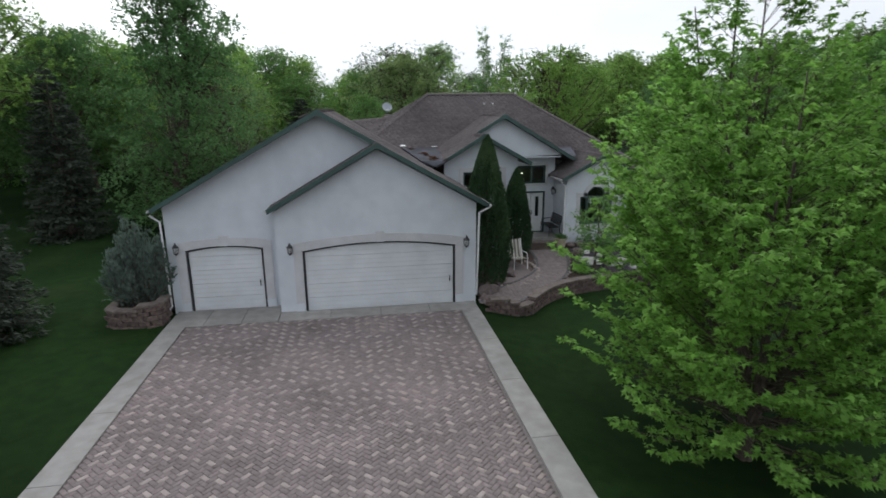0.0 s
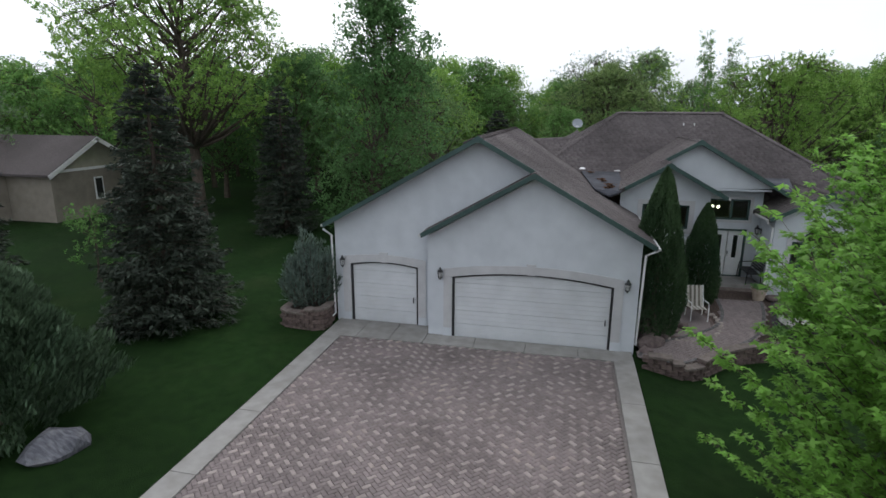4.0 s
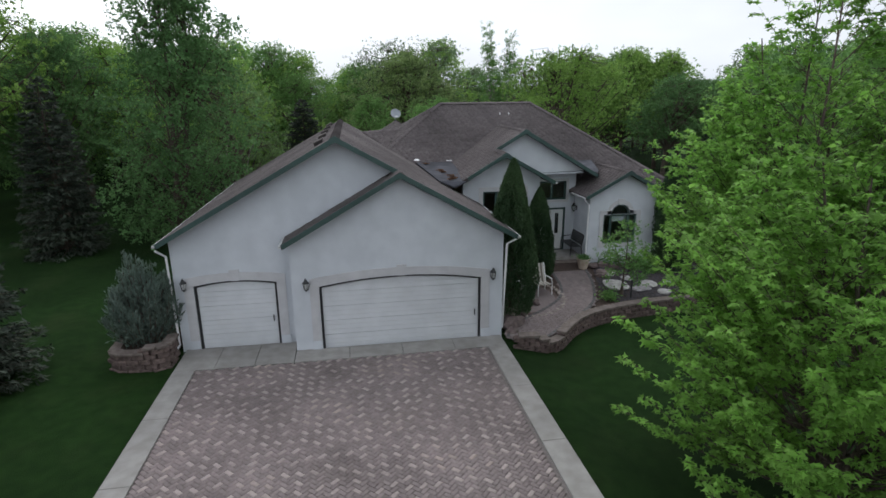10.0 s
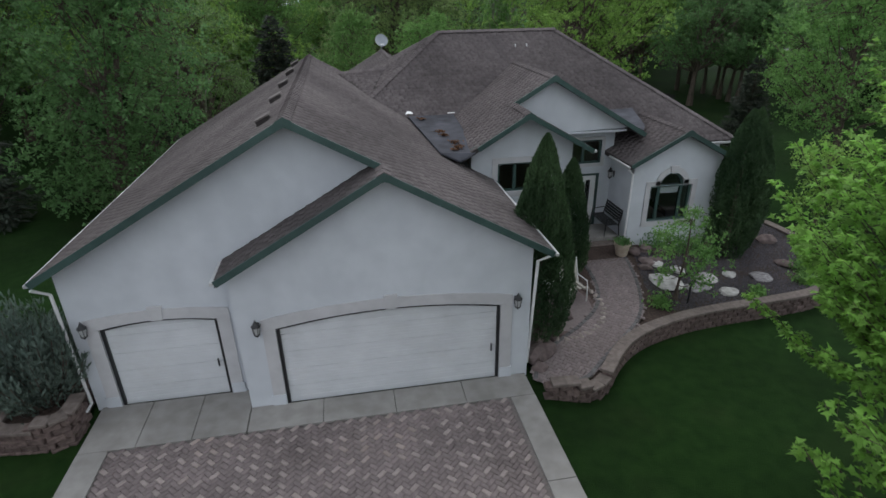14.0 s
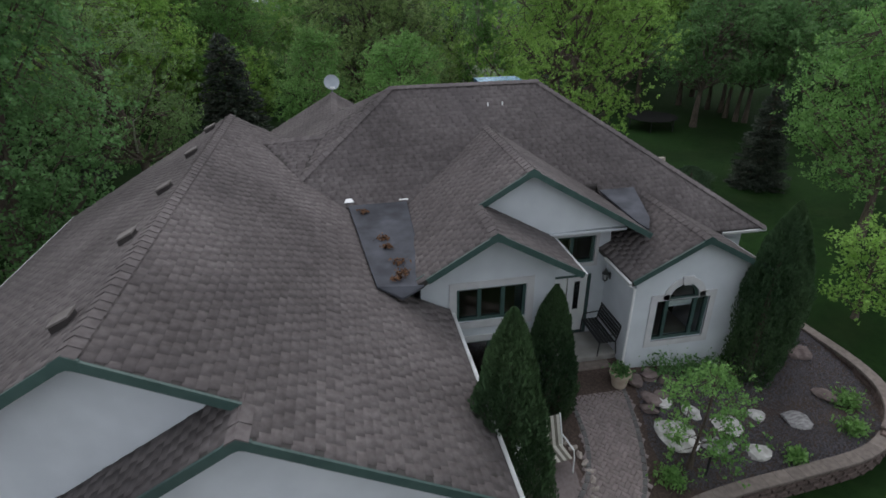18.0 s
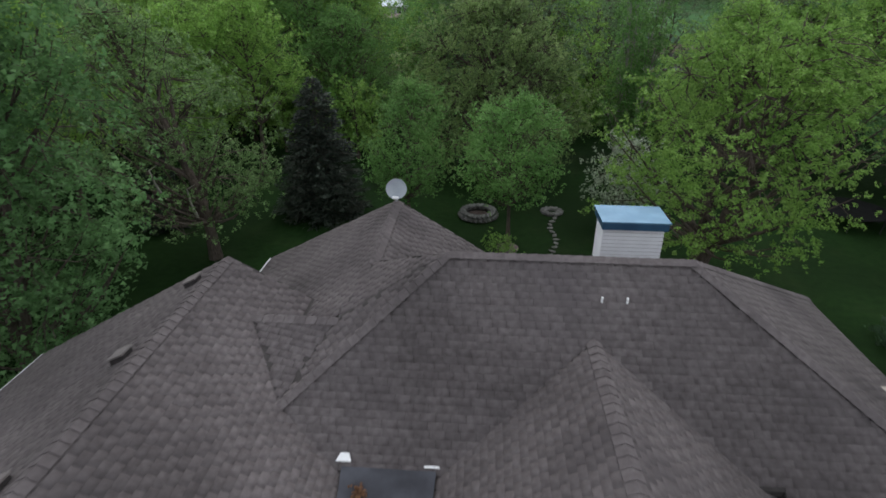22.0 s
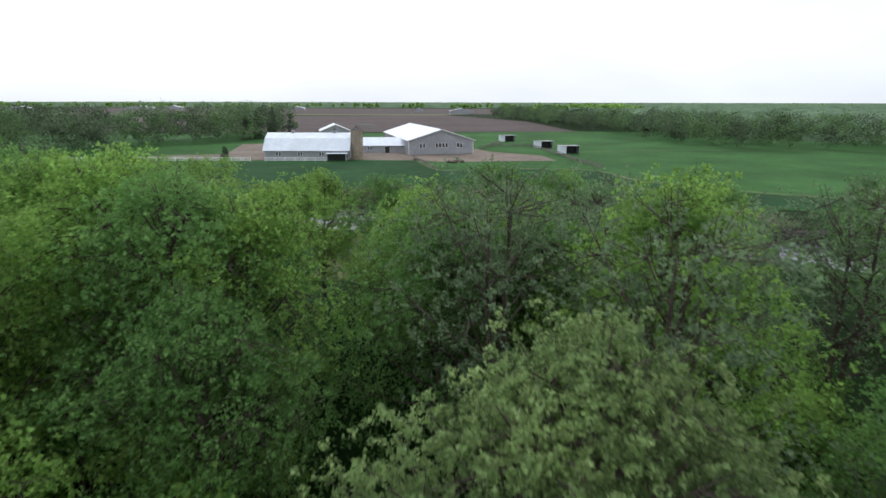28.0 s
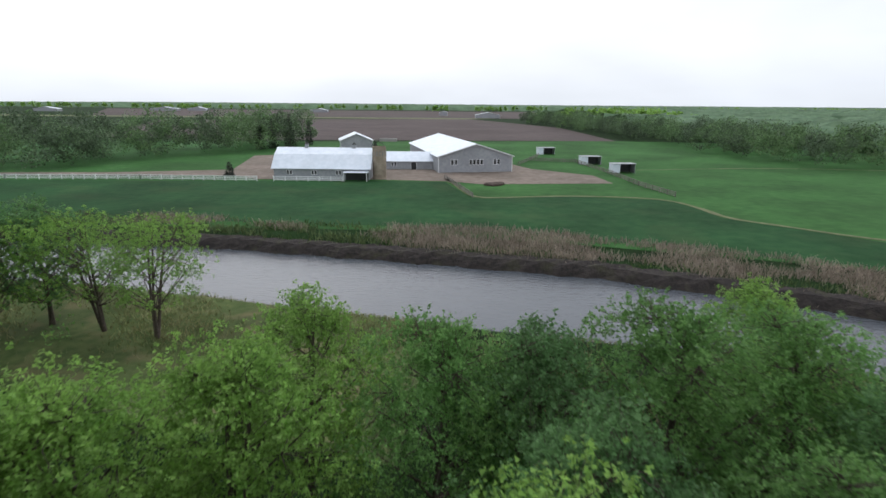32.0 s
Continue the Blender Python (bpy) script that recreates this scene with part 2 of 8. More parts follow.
NEEDLE_PINE = leaf_mat("needle_pine", (0.056, 0.098, 0.056), (0.088, 0.138, 0.077), 0.35, 0.2)
LEAF_OAK = leaf_mat("leaf_oak", (0.160, 0.246, 0.090), (0.277, 0.381, 0.148), 0.42, 0.5)
NEEDLE_CEDAR = leaf_mat("needle_cedar", (0.036, 0.074, 0.034), (0.066, 0.118, 0.05), 0.3, 0.2)
# less saturated than the near leaves: distance haze put into the base colour
LEAF_FAR = leaf_mat("leaf_far", (0.102, 0.181, 0.076), (0.150, 0.237, 0.100), 0.34, 0.4)
LEAF_FAR_DARK = leaf_mat("leaf_far_dark", (0.066, 0.103, 0.059), (0.097, 0.140, 0.076), 0.32, 0.4)
REED = leaf_mat("dry_reed", (0.22, 0.18, 0.14), (0.34, 0.28, 0.225), 0.3, 0.2)
SHRUB_BANK = leaf_mat("bank_weeds", (0.07, 0.11, 0.04), (0.12, 0.155, 0.06), 0.35, 0.2)


# ---- mesh helpers ----
def mesh_arrays(name, verts, faces, mat, smooth=False):
    """A mesh from arrays: verts (n, 3), faces (m, k) with one corner count."""
    verts, faces = np.asarray(verts, np.float32), np.asarray(faces, np.int32)
    me = bpy.data.meshes.new(name)
    k = faces.shape[1]
    me.vertices.add(len(verts))
    me.vertices.foreach_set("co", verts.ravel())
    me.loops.add(faces.size)
    me.loops.foreach_set("vertex_index", faces.ravel())
    me.polygons.add(len(faces))
    me.polygons.foreach_set("loop_start", np.arange(0, faces.size, k, dtype=np.int32))
    me.polygons.foreach_set("loop_total", np.full(len(faces), k, np.int32))
    if smooth:
        me.polygons.foreach_set("use_smooth", np.ones(len(faces), bool))
    me.update(calc_edges=True)
    me.validate()
    me.materials.append(mat)
    return me


def thing(name, label, category, group="", kind="", at=None):
    ob = new(name)
    ob.empty_display_size = 0.2
    if at is not None:
        ob.matrix_world = at
    return tagged(ob, label, category, group, kind)


def part(name, bm, mat, parent=None, label="", kind=""):
    """Links a bmesh (or a ready mesh) as one object under a thing or a part."""
    if isinstance(bm, bpy.types.Mesh):
        me = bm
    else:
        me = bpy.data.meshes.new(name)
        bmesh.ops.recalc_face_normals(bm, faces=bm.faces[:])
        bm.to_mesh(me)
        bm.free()
        me.materials.append(mat)
    ob = new(name, me)
    if parent is not None:
        ob.parent = parent
    if label or kind:
        tagged(ob, label, kind=kind)
    return ob


def solid(name, bm, mat, label, category, group="", kind=""):
    return tagged(part(name, bm, mat), label, category, group, kind)


def box(bm, x0, y0, z0, x1, y1, z1, bevel=0.0):
    vs = [bm.verts.new((x, y, z)) for z in (z0, z1) for y in (y0, y1) for x in (x0, x1)]
    fs = [bm.faces.new([vs[i] for i in q]) for q in ((0, 2, 3, 1), (4, 5, 7, 6), (0, 1, 5, 4), (2, 6, 7, 3), (0, 4, 6, 2), (1, 3, 7, 5))]
    if bevel:
        es = {e for f in fs for e in f.edges}
        bmesh.ops.bevel(bm, geom=list(es), offset=bevel, segments=1, affect="EDGES")
    return bm


def boxed(x0, y0, z0, x1, y1, z1, bevel=0.0):
    return box(bmesh.new(), x0, y0, z0, x1, y1, z1, bevel)


def extrude_poly(bm, pts, vec):
    """A prism: the polygon pts (3D) swept along vec."""
    vec = Vector(vec)
    a = [bm.verts.new(p) for p in pts]
    b = [bm.verts.new(Vector(p) + vec) for p in pts]
    bm.faces.new(a)
    bm.faces.new(b[::-1])
    n = len(pts)
    for i in range(n):
        bm.faces.new((a[i], b[i], b[(i + 1) % n], a[(i + 1) % n]))
    return bm


def beam(bm, p, q, w, h, up=(0, 0, 1)):
    """A bar from p to q: w wide sideways, h high, its top along the line."""
    p, q = Vector(p), Vector(q)
    d = (q - p).normalized()
    side = d.cross(Vector(up)).normalized() * (w / 2)
    top = side.cross(d).normalized() * h
    if top.z < 0:
        top = -top
    ring = [side, -side, -side - top, side - top]
    a = [bm.verts.new(p + v) for v in ring]
    b = [bm.verts.new(q + v) for v in ring]
    bm.faces.new(a)
    bm.faces.new(b[::-1])
    for i in range(4):
        bm.faces.new((a[i], b[i], b[(i + 1) % 4], a[(i + 1) % 4]))
    return bm


def tube(bm, pts, radii, n=6):
    rings = []
    for i, p in enumerate(pts):
        p = Vector(p)
        d = (Vector(pts[min(i + 1, len(pts) - 1)]) - Vector(pts[max(i - 1, 0)])).normalized()
        u = d.orthogonal().normalized()
        v = d.cross(u)
        rings.append([bm.verts.new(p + (u * math.cos(a) + v * math.sin(a)) * radii[i]) for a in (2 * math.pi * j / n for j in range(n))])
    for a, b in zip(rings, rings[1:]):
        for j in range(n):
            bm.faces.new((a[j], a[(j + 1) % n], b[(j + 1) % n], b[j]))
    bm.faces.new(rings[0][::-1])
    bm.faces.new(rings[-1])
    return bm


def lathe(bm, prof, n=20, at=(0, 0, 0)):
    at = Vector(at)
    rings = [[bm.verts.new(at + Vector((r * math.cos(2 * math.pi * j / n), r * math.sin(2 * math.pi * j / n), z))) for j in range(n)] for r, z in prof]
    for a, b in zip(rings, rings[1:]):
        for j in range(n):
            bm.faces.new((a[j], a[(j + 1) % n], b[(j + 1) % n], b[j]))
    bm.faces.new(rings[0][::-1])
    bm.faces.new(rings[-1])
    return bm


def rock(r, seed, flat=0.6, cuts=2):
    rng = random.Random(seed)
    bm = bmesh.new()
    bmesh.ops.create_icosphere(bm, subdivisions=cuts, radius=1)
    off = Vector((rng.random() * 50, rng.random() * 50, rng.random() * 50))
    sx, sy = 0.8 + 0.5 * rng.random(), 0.8 + 0.4 * rng.random()
    for v in bm.verts:
        k = 1 + 0.45 * noise.noise(v.co * 1.1 + off) + 0.16 * noise.noise(v.co * 3 + off)
        v.co = Vector((v.co.x * r * sx * k, v.co.y * r * sy * k, max(v.co.z, -0.5) * r * flat * k))
    return bm


# ---- plants ----
def leaf_cards(pos, size, rng, lift=0.4, along=None, slim=0.55):
    """Pointed four-cornered leaves at pos, folded at the middle, turned at random."""
    n = len(pos)
    d = rng.normal(size=(n, 3))
    if along is not None:
        d = d * 0.35 + along
    d /= np.linalg.norm(d, axis=1, keepdims=True) + 1e-9
    up = rng.normal(size=(n, 3)) + np.array([0, 0, lift * 2.2])
    s = np.cross(d, up)
    s /= np.linalg.norm(s, axis=1, keepdims=True) + 1e-9
    nrm = np.cross(s, d)
    L = size * rng.uniform(0.65, 1.35, (n, 1))
    w = L * slim
    v = np.stack([pos - d * L * 0.5, pos + s * w * 0.5 + nrm * w * 0.12, pos + d * L * 0.5, pos - s * w * 0.5 + nrm * w * 0.12], 1)
    return v.reshape(-1, 3), np.arange(n * 4).reshape(-1, 4)


def leaf_tris(pos, size, rng, lift=0.4, slim=0.85):
    """Small three-cornered leaves, for crowns that are seen as a mass."""
    n = len(pos)
    d = rng.normal(size=(n, 3))
    d /= np.linalg.norm(d, axis=1, keepdims=True) + 1e-9
    up = rng.normal(size=(n, 3)) + np.array([0, 0, lift * 2.2])
    s = np.cross(d, up)
    s /= np.linalg.norm(s, axis=1, keepdims=True) + 1e-9
    L = size * rng.uniform(0.65, 1.35, (n, 1))
    v = np.stack([pos - d * L * 0.45 + s * L * slim * 0.5, pos + d * L * 0.55, pos - d * L * 0.45 - s * L * slim * 0.5], 1)
    return v.reshape(-1, 3), np.arange(n * 3).reshape(-1, 3)


def tube_np(pts, radii, n=5):
    pts, radii = np.asarray(pts, float), np.asarray(radii, float)
    d = np.gradient(pts, axis=0)
    d /= np.linalg.norm(d, axis=1, keepdims=True) + 1e-9
    ref = np.where(np.abs(d[:, 2:3]) > 0.9, np.array([[1.0, 0, 0]]), np.array([[0, 0, 1.0]]))
    u = np.cross(d, ref)
    u /= np.linalg.norm(u, axis=1, keepdims=True) + 1e-9
    w = np.cross(d, u)
    a = 2 * np.pi * np.arange(n) / n
    ring = pts[:, None] + radii[:, None, None] * (u[:, None] * np.cos(a)[None, :, None] + w[:, None] * np.sin(a)[None, :, None])
    m = len(pts)
    i, j = np.meshgrid(np.arange(m - 1), np.arange(n), indexing="ij")
    f = np.stack([i * n + j, i * n + (j + 1) % n, (i + 1) * n + (j + 1) % n, (i + 1) * n + j], -1).reshape(-1, 4)
    return ring.reshape(-1, 3), f


def merge(parts_):
    vs, fs, k = [], [], 0
    for v, f in parts_:
        vs.append(v)
        fs.append(f + k)
        k += len(v)
    return np.concatenate(vs), np.concatenate(fs)


def broadleaf(seed, H, R, clear, n_clump, per_clump, leaf, mat, bark=BARK, shape="round", trunk=0.16, lean=0.0, clump=0.55, stems=1, sparse_low=0.0, tri=True, tuft=7):
    """Meshes of a broad-leaved tree: (wood, crown). The crown is many clumps of leaves on real limbs."""
    rng = np.random.default_rng(seed)
    wood = []
    tops = []
    for s in range(stems):
        a = rng.uniform(0, 6.28)
        off = np.array([math.cos(a), math.sin(a), 0]) * (0.35 * R * (s > 0))
        t = np.linspace(0, 1, 7)
        sway = np.stack([np.sin(t * 3 + seed) * 0.04 * H * t + lean * t * t * H, np.cos(t * 2.6 + seed * 2) * 0.04 * H * t, t * H * 0.88], 1)
        line = sway + off * t[:, None] ** 0.7
        wood.append(tube_np(line, trunk * (1 - t * 0.88) + 0.012 + 0.06 * np.exp(-t * 25), 8))
        tops.append(line)
    ph = rng.uniform(0, 6.28, 6)
    centres = []
    while len(centres) < n_clump:
        u, az = rng.random(), rng.uniform(0, 2 * np.pi)
        if shape == "round":
            env = math.sin(math.pi * min(1, 0.1 + 0.9 * u) ** 0.85) ** 0.55 if u < 0.97 else 0.25
        elif shape == "oval":
            env = math.sin(math.pi * (0.06 + 0.9 * u) ** 0.75) ** 0.75
        elif shape == "spire":
            u = 1 - (1 - u) ** 0.65
            env = (1.02 - u) ** 0.95 * min(1.0, 0.35 + 4 * u) * (0.8 + 0.35 * math.sin(az * stems / 2 + ph[4]) ** 2)
        elif shape == "column":
            env = math.sin(math.pi * (0.1 + 0.86 * u) ** 0.6) ** 0.8
        elif shape == "dome":
            env = math.sqrt(max(0.02, 1 - u ** 2.4)) * (0.75 + 0.25 * min(1, u * 4))
        else:
            env = 0.45 + 0.6 * math.sin(math.pi * (0.12 + 0.8 * u))
        if sparse_low and rng.random() < sparse_low * (1 - u):
            continue
        wob = 1 + 0.16 * math.sin(2 * az + ph[0] + 3 * u) + 0.12 * math.sin(3 * az + ph[1] - 5 * u) + 0.1 * math.sin(5 * az + ph[2] + 9 * u)
        rr = R * env * wob * rng.random() ** 0.38
        z = clear + (H - clear) * u * (1 + 0.05 * math.sin(2 * az + ph[3]))
        c = np.array([rr * math.cos(az), rr * math.sin(az), z])
        k = tops[len(centres) % stems]
        c[:2] += [np.interp(z, k[:, 2], k[:, 0]), np.interp(z, k[:, 2], k[:, 1])]
        centres.append(c)
    centres = np.array(centres)
    # limbs to every few clumps, twigs to the rest
    n_limb = max(8, n_clump // 5)
    ends = []
    for i, c in enumerate(centres):
        k = tops[i % stems]
        if i < n_limb:
            z0 = max(clear * 0.75, c[2] - (0.35 + 0.5 * rng.random()) * np.hypot(*c[:2]) - 0.1 * H)
            z0 = min(z0, H * 0.8)
            p0 = np.array([np.interp(z0, k[:, 2], k[:, 0]), np.interp(z0, k[:, 2], k[:, 1]), z0])
            mid = (p0 + c) / 2 + np.array([0, 0, -0.06 * H * (0.3 + rng.random())]) + rng.normal(0, 0.03 * R, 3)
            t = np.linspace(0, 1, 5)[:, None]
            line = (1 - t) ** 2 * p0 + 2 * t * (1 - t) * mid + t * t * c
            wood.append(tube_np(line, trunk * 0.42 * (1 - t[:, 0] * 0.9) * (1 - 0.6 * z0 / H) + 0.006, 5))
            ends.append(line)
        else:
            e = ends[int(np.argmin([np.linalg.norm(l[2] - c) for l in ends]))]
            p0 = e[2] if np.linalg.norm(e[2] - c) < np.linalg.norm(e[3] - c) else e[3]
            line = np.stack([p0, (p0 + c) / 2 + rng.normal(0, 0.05 * R, 3), c])
            wood.append(tube_np(line, np.array([0.022, 0.014, 0.005]) * (0.5 + trunk * 3), 3))
    n = n_clump * per_clump
    idx = np.repeat(np.arange(n_clump), per_clump)
    g = rng.normal(size=(n, 3)) * np.array([1, 1, 0.7]) * clump * rng.uniform(0.6, 1.3, (n_clump, 1))[idx]
    # leaves sit in small tufts at the twig ends
    per_tuft = tuft
    n_tuft = (per_clump + per_tuft - 1) // per_tuft
    heart = rng.normal(size=(n_clump, n_tuft, 3)) * np.array([1, 1, 0.72]) * clump * rng.uniform(0.6, 1.3, (n_clump, 1, 1))
    which = np.tile(np.arange(per_clump) // per_tuft, n_clump)
    g = heart[idx, which] + rng.normal(size=(n, 3)) * leaf * 0.62
    pos = centres[idx] + g
    pos[:, 2] = np.maximum(pos[:, 2], clear * 0.6)
    high = np.percentile(pos[:, 2], 99.7)
    pos[:, 2] *= np.where(pos[:, 2] > clear, 1 - (1 - H / high) * (pos[:, 2] - clear) / (high - clear), 1)
    v, f = leaf_tris(pos, leaf, rng, 0.5) if tri else leaf_cards(pos, leaf, rng, 0.5, None, 0.7)
    return mesh_arrays("trunk", *merge(wood), bark, True), mesh_arrays("crown", v, f, mat)


def spruce(seed, H, R, mat, whorls=26, per=12, tuft=0.2, clear=0.25, droop=0.25, dense=11):
    """Meshes of a conifer: drooping whorls of branches set with needle tufts."""
    rng = np.random.default_rng(seed)
    t = np.linspace(0, 1, 6)
    wood = [tube_np(np.stack([0 * t, 0 * t, t * H * 0.98], 1), 0.035 * R * (1 - t) * 2 + 0.015, 7)]
    pos, along = [], []
    for i in range(whorls):
        u = (i + rng.uniform(-0.3, 0.3)) / whorls
        u = min(max(u, 0), 0.985)
        z = clear + (H - clear) * u
        length = R * (1 - u) ** 0.58 * rng.uniform(0.84, 1.08) + 0.05
        for j in range(max(5, int(per * (1 - 0.5 * u)))):
            a = rng.uniform(0, 2 * np.pi)
            L = length * rng.uniform(0.8, 1.06)
            d = np.array([math.cos(a), math.sin(a), 0])
            s = np.linspace(0.12, 1, 5)
            dz = -droop * L * s ** 1.3 + 0.18 * L * s ** 3
            line = np.array([0, 0, z]) + d[None] * (L * s)[:, None] + np.stack([0 * s, 0 * s, dz], 1)
            wood.append(tube_np(line[[0, 2, 4]], [0.02, 0.012, 0.004], 3))
            m = max(4, int(dense * L / R * 2.2) + 3)
            q = rng.uniform(0.2, 1.0, m) ** 0.75
            p = np.stack([np.interp(q, s, line[:, c]) for c in range(3)], 1)
            side = np.cross(d, [0, 0, 1.0])
            off = rng.normal(0, 0.5, m) * (0.16 + 0.2 * L * (1.1 - q))
            p += side[None] * off[:, None]
            p[:, 2] += rng.normal(0, 0.05, m) - np.abs(off) * 0.25
            pos.append(p)
            along.append(d[None] * 0.8 + side[None] * np.sign(off)[:, None] * 0.6 + np.array([0, 0, -0.25 + 0.3 * u]) + rng.normal(0, 0.15, (m, 3)))
    pos, along = np.concatenate(pos), np.concatenate(along)
    v, f = leaf_cards(pos, tuft * 1.1, rng, 0.5, along, 0.3)
    return mesh_arrays("trunk", *merge(wood), BARK, True), mesh_arrays("crown", v, f, mat)


def cedar(seed, H, R, mat, n=5200, leaf=0.16, out=0.45, ragged=0.12, slim=0.55):
    """Meshes of a columnar evergreen: upright sprays over a dense body."""
    rng = np.random.default_rng(seed)
    u = rng.random(n) ** 0.85
    az = rng.uniform(0, 2 * np.pi, n)
    env = np.sin(np.pi * (0.13 + 0.87 * u) ** 0.7) ** 0.7
    lump = 1 + ragged * np.sin(3 * az + 6 * u + seed) + ragged * 0.8 * np.sin(7 * az - 11 * u) + 0.5 * ragged * np.sin(13 * az + 23 * u)
    r = R * env * lump * rng.uniform(0.62, 1.05, n) ** 0.5
    pos = np.stack([r * np.cos(az), r * np.sin(az), 0.08 + u * (H - 0.1)], 1)
    along = np.stack([out * np.cos(az), out * np.sin(az), np.full(n, 1.25)], 1)
    v, f = leaf_cards(pos, leaf, rng, 0.0, along, slim)
    t = np.linspace(0, 1, 4)
    return mesh_arrays("trunk", *tube_np(np.stack([0 * t, 0 * t, t * H * 0.9], 1), 0.09 * (1 - t) + 0.02, 6), BARK, True), mesh_arrays("crown", v, f, mat)


def lobed_leaves(pos, out, size, rng):
    """Five-pointed maple leaves at pos that point along out and hang a little."""
    n = len(pos)
    d = out + rng.normal(0, 0.35, (n, 3)) + np.array([0, 0, -0.35])
    d /= np.linalg.norm(d, axis=1, keepdims=True) + 1e-9
    up = rng.normal(0, 0.45, (n, 3)) + np.array([0, 0, 1.0])
    s = np.cross(d, up)
    s /= np.linalg.norm(s, axis=1, keepdims=True) + 1e-9
    nrm = np.cross(s, d)
    L = (size * rng.uniform(0.6, 1.3, n))[:, None]
    shape = ((0, 0, 0), (-0.52, 0.28, -0.06), (-0.16, 0.46, 0.03), (0, 1.0, -0.1), (0.16, 0.46, 0.03), (0.52, 0.28, -0.06))
    v = np.stack([pos + L * (s * a + d * c + nrm * e) for a, c, e in shape], 1).reshape(-1, 3)
    tri = np.array([[0, 2, 1], [0, 4, 2], [2, 4, 3], [0, 5, 4]])
    return v, (np.arange(n)[:, None, None] * 6 + tri[None]).reshape(-1, 3)


def maple(seed, H, R, mat, n_branch=230, leaf=0.12, stems=5, low=0.13):
    """Meshes of a many-stemmed young maple: rising branches with whorls of lobed leaves along their twigs."""
    rng = np.random.default_rng(seed)
    wood, pos, out = [], [], []
    lines = []
    for s in range(stems):
        a = 6.28 * s / stems + rng.uniform(-0.4, 0.4)
        t = np.linspace(0, 1, 8)
        spread = R * (0.55 if s else 0.05)
        h = H * (1.0 if s == 0 else rng.uniform(0.72, 0.97))
        line = np.stack([spread * math.cos(a) * t ** 1.3 + 0.1 * np.sin(t * 5 + s), spread * math.sin(a) * t ** 1.3 + 0.1 * np.cos(t * 4 + s), h * t], 1)
        wood.append(tube_np(line, 0.075 * (1 - 0.93 * t) + 0.006, 7))
        lines.append((line, h))
    for i in range(n_branch):
        line, h = lines[i % stems]
        u = rng.uniform(low, 0.97)
        p0 = np.array([np.interp(u, np.linspace(0, 1, 8), line[:, c]) for c in range(3)])
        home = math.atan2(p0[1], p0[0]) if np.hypot(p0[0], p0[1]) > 0.1 else rng.uniform(0, 6.28)
        a = home + rng.normal(0, 1.1)
        reach = R * (0.62 + 0.5 * math.sin(math.pi * min(1, u * 1.25 + 0.12))) * (1 - u ** 6) * rng.uniform(0.62, 1.08) - 0.55 * np.hypot(p0[0], p0[1]) + 0.25
        reach = max(0.3, reach)
        rise = rng.uniform(0.2, 0.7) + 0.9 * u - 0.35 * max(0, 0.25 - u) * 4
        tip = p0 + np.array([math.cos(a) * reach, math.sin(a) * reach, rise * reach])
        t = np.linspace(0, 1, 6)[:, None]
        mid = (p0 + tip) / 2 + np.array([0, 0, -0.12 * reach]) + rng.normal(0, 0.05 * reach, 3)
        br = (1 - t) ** 2 * p0 + 2 * t * (1 - t) * mid + t * t * tip
        wood.append(tube_np(br, 0.022 * (1 - 0.85 * t[:, 0]) * (1.2 - u), 4))
        n_tw = max(3, int(reach / 0.16))
        for k in range(n_tw):
            q = 0.3 + 0.7 * (k + rng.random()) / n_tw
            b0 = np.array([np.interp(q, t[:, 0], br[:, c]) for c in range(3)])
            aa = a + rng.normal(0, 0.9)
            ln = rng.uniform(0.1, 0.42) * (1.15 - 0.5 * q)
            e = b0 + np.array([math.cos(aa) * ln, math.sin(aa) * ln, ln * rng.uniform(0.1, 0.9)])
            wood.append(tube_np(np.stack([b0, (b0 + e) / 2, e]), np.array([0.007, 0.005, 0.003]), 3))
            m = int(rng.integers(9, 17))
            az = rng.uniform(0, 6.28, m)
            o = np.stack([np.cos(az), np.sin(az), rng.uniform(-0.3, 0.4, m)], 1)
            pos.append(e + (b0 - e) * rng.uniform(0, 0.75, (m, 1)) + o * 0.045)
            out.append(o + np.array([math.cos(aa), math.sin(aa), 0.1]) * 0.5)
    v, f = lobed_leaves(np.concatenate(pos), np.concatenate(out), leaf, rng)
    return mesh_arrays("trunk", *merge(wood), BARK, True), mesh_arrays("crown", v, f, mat)


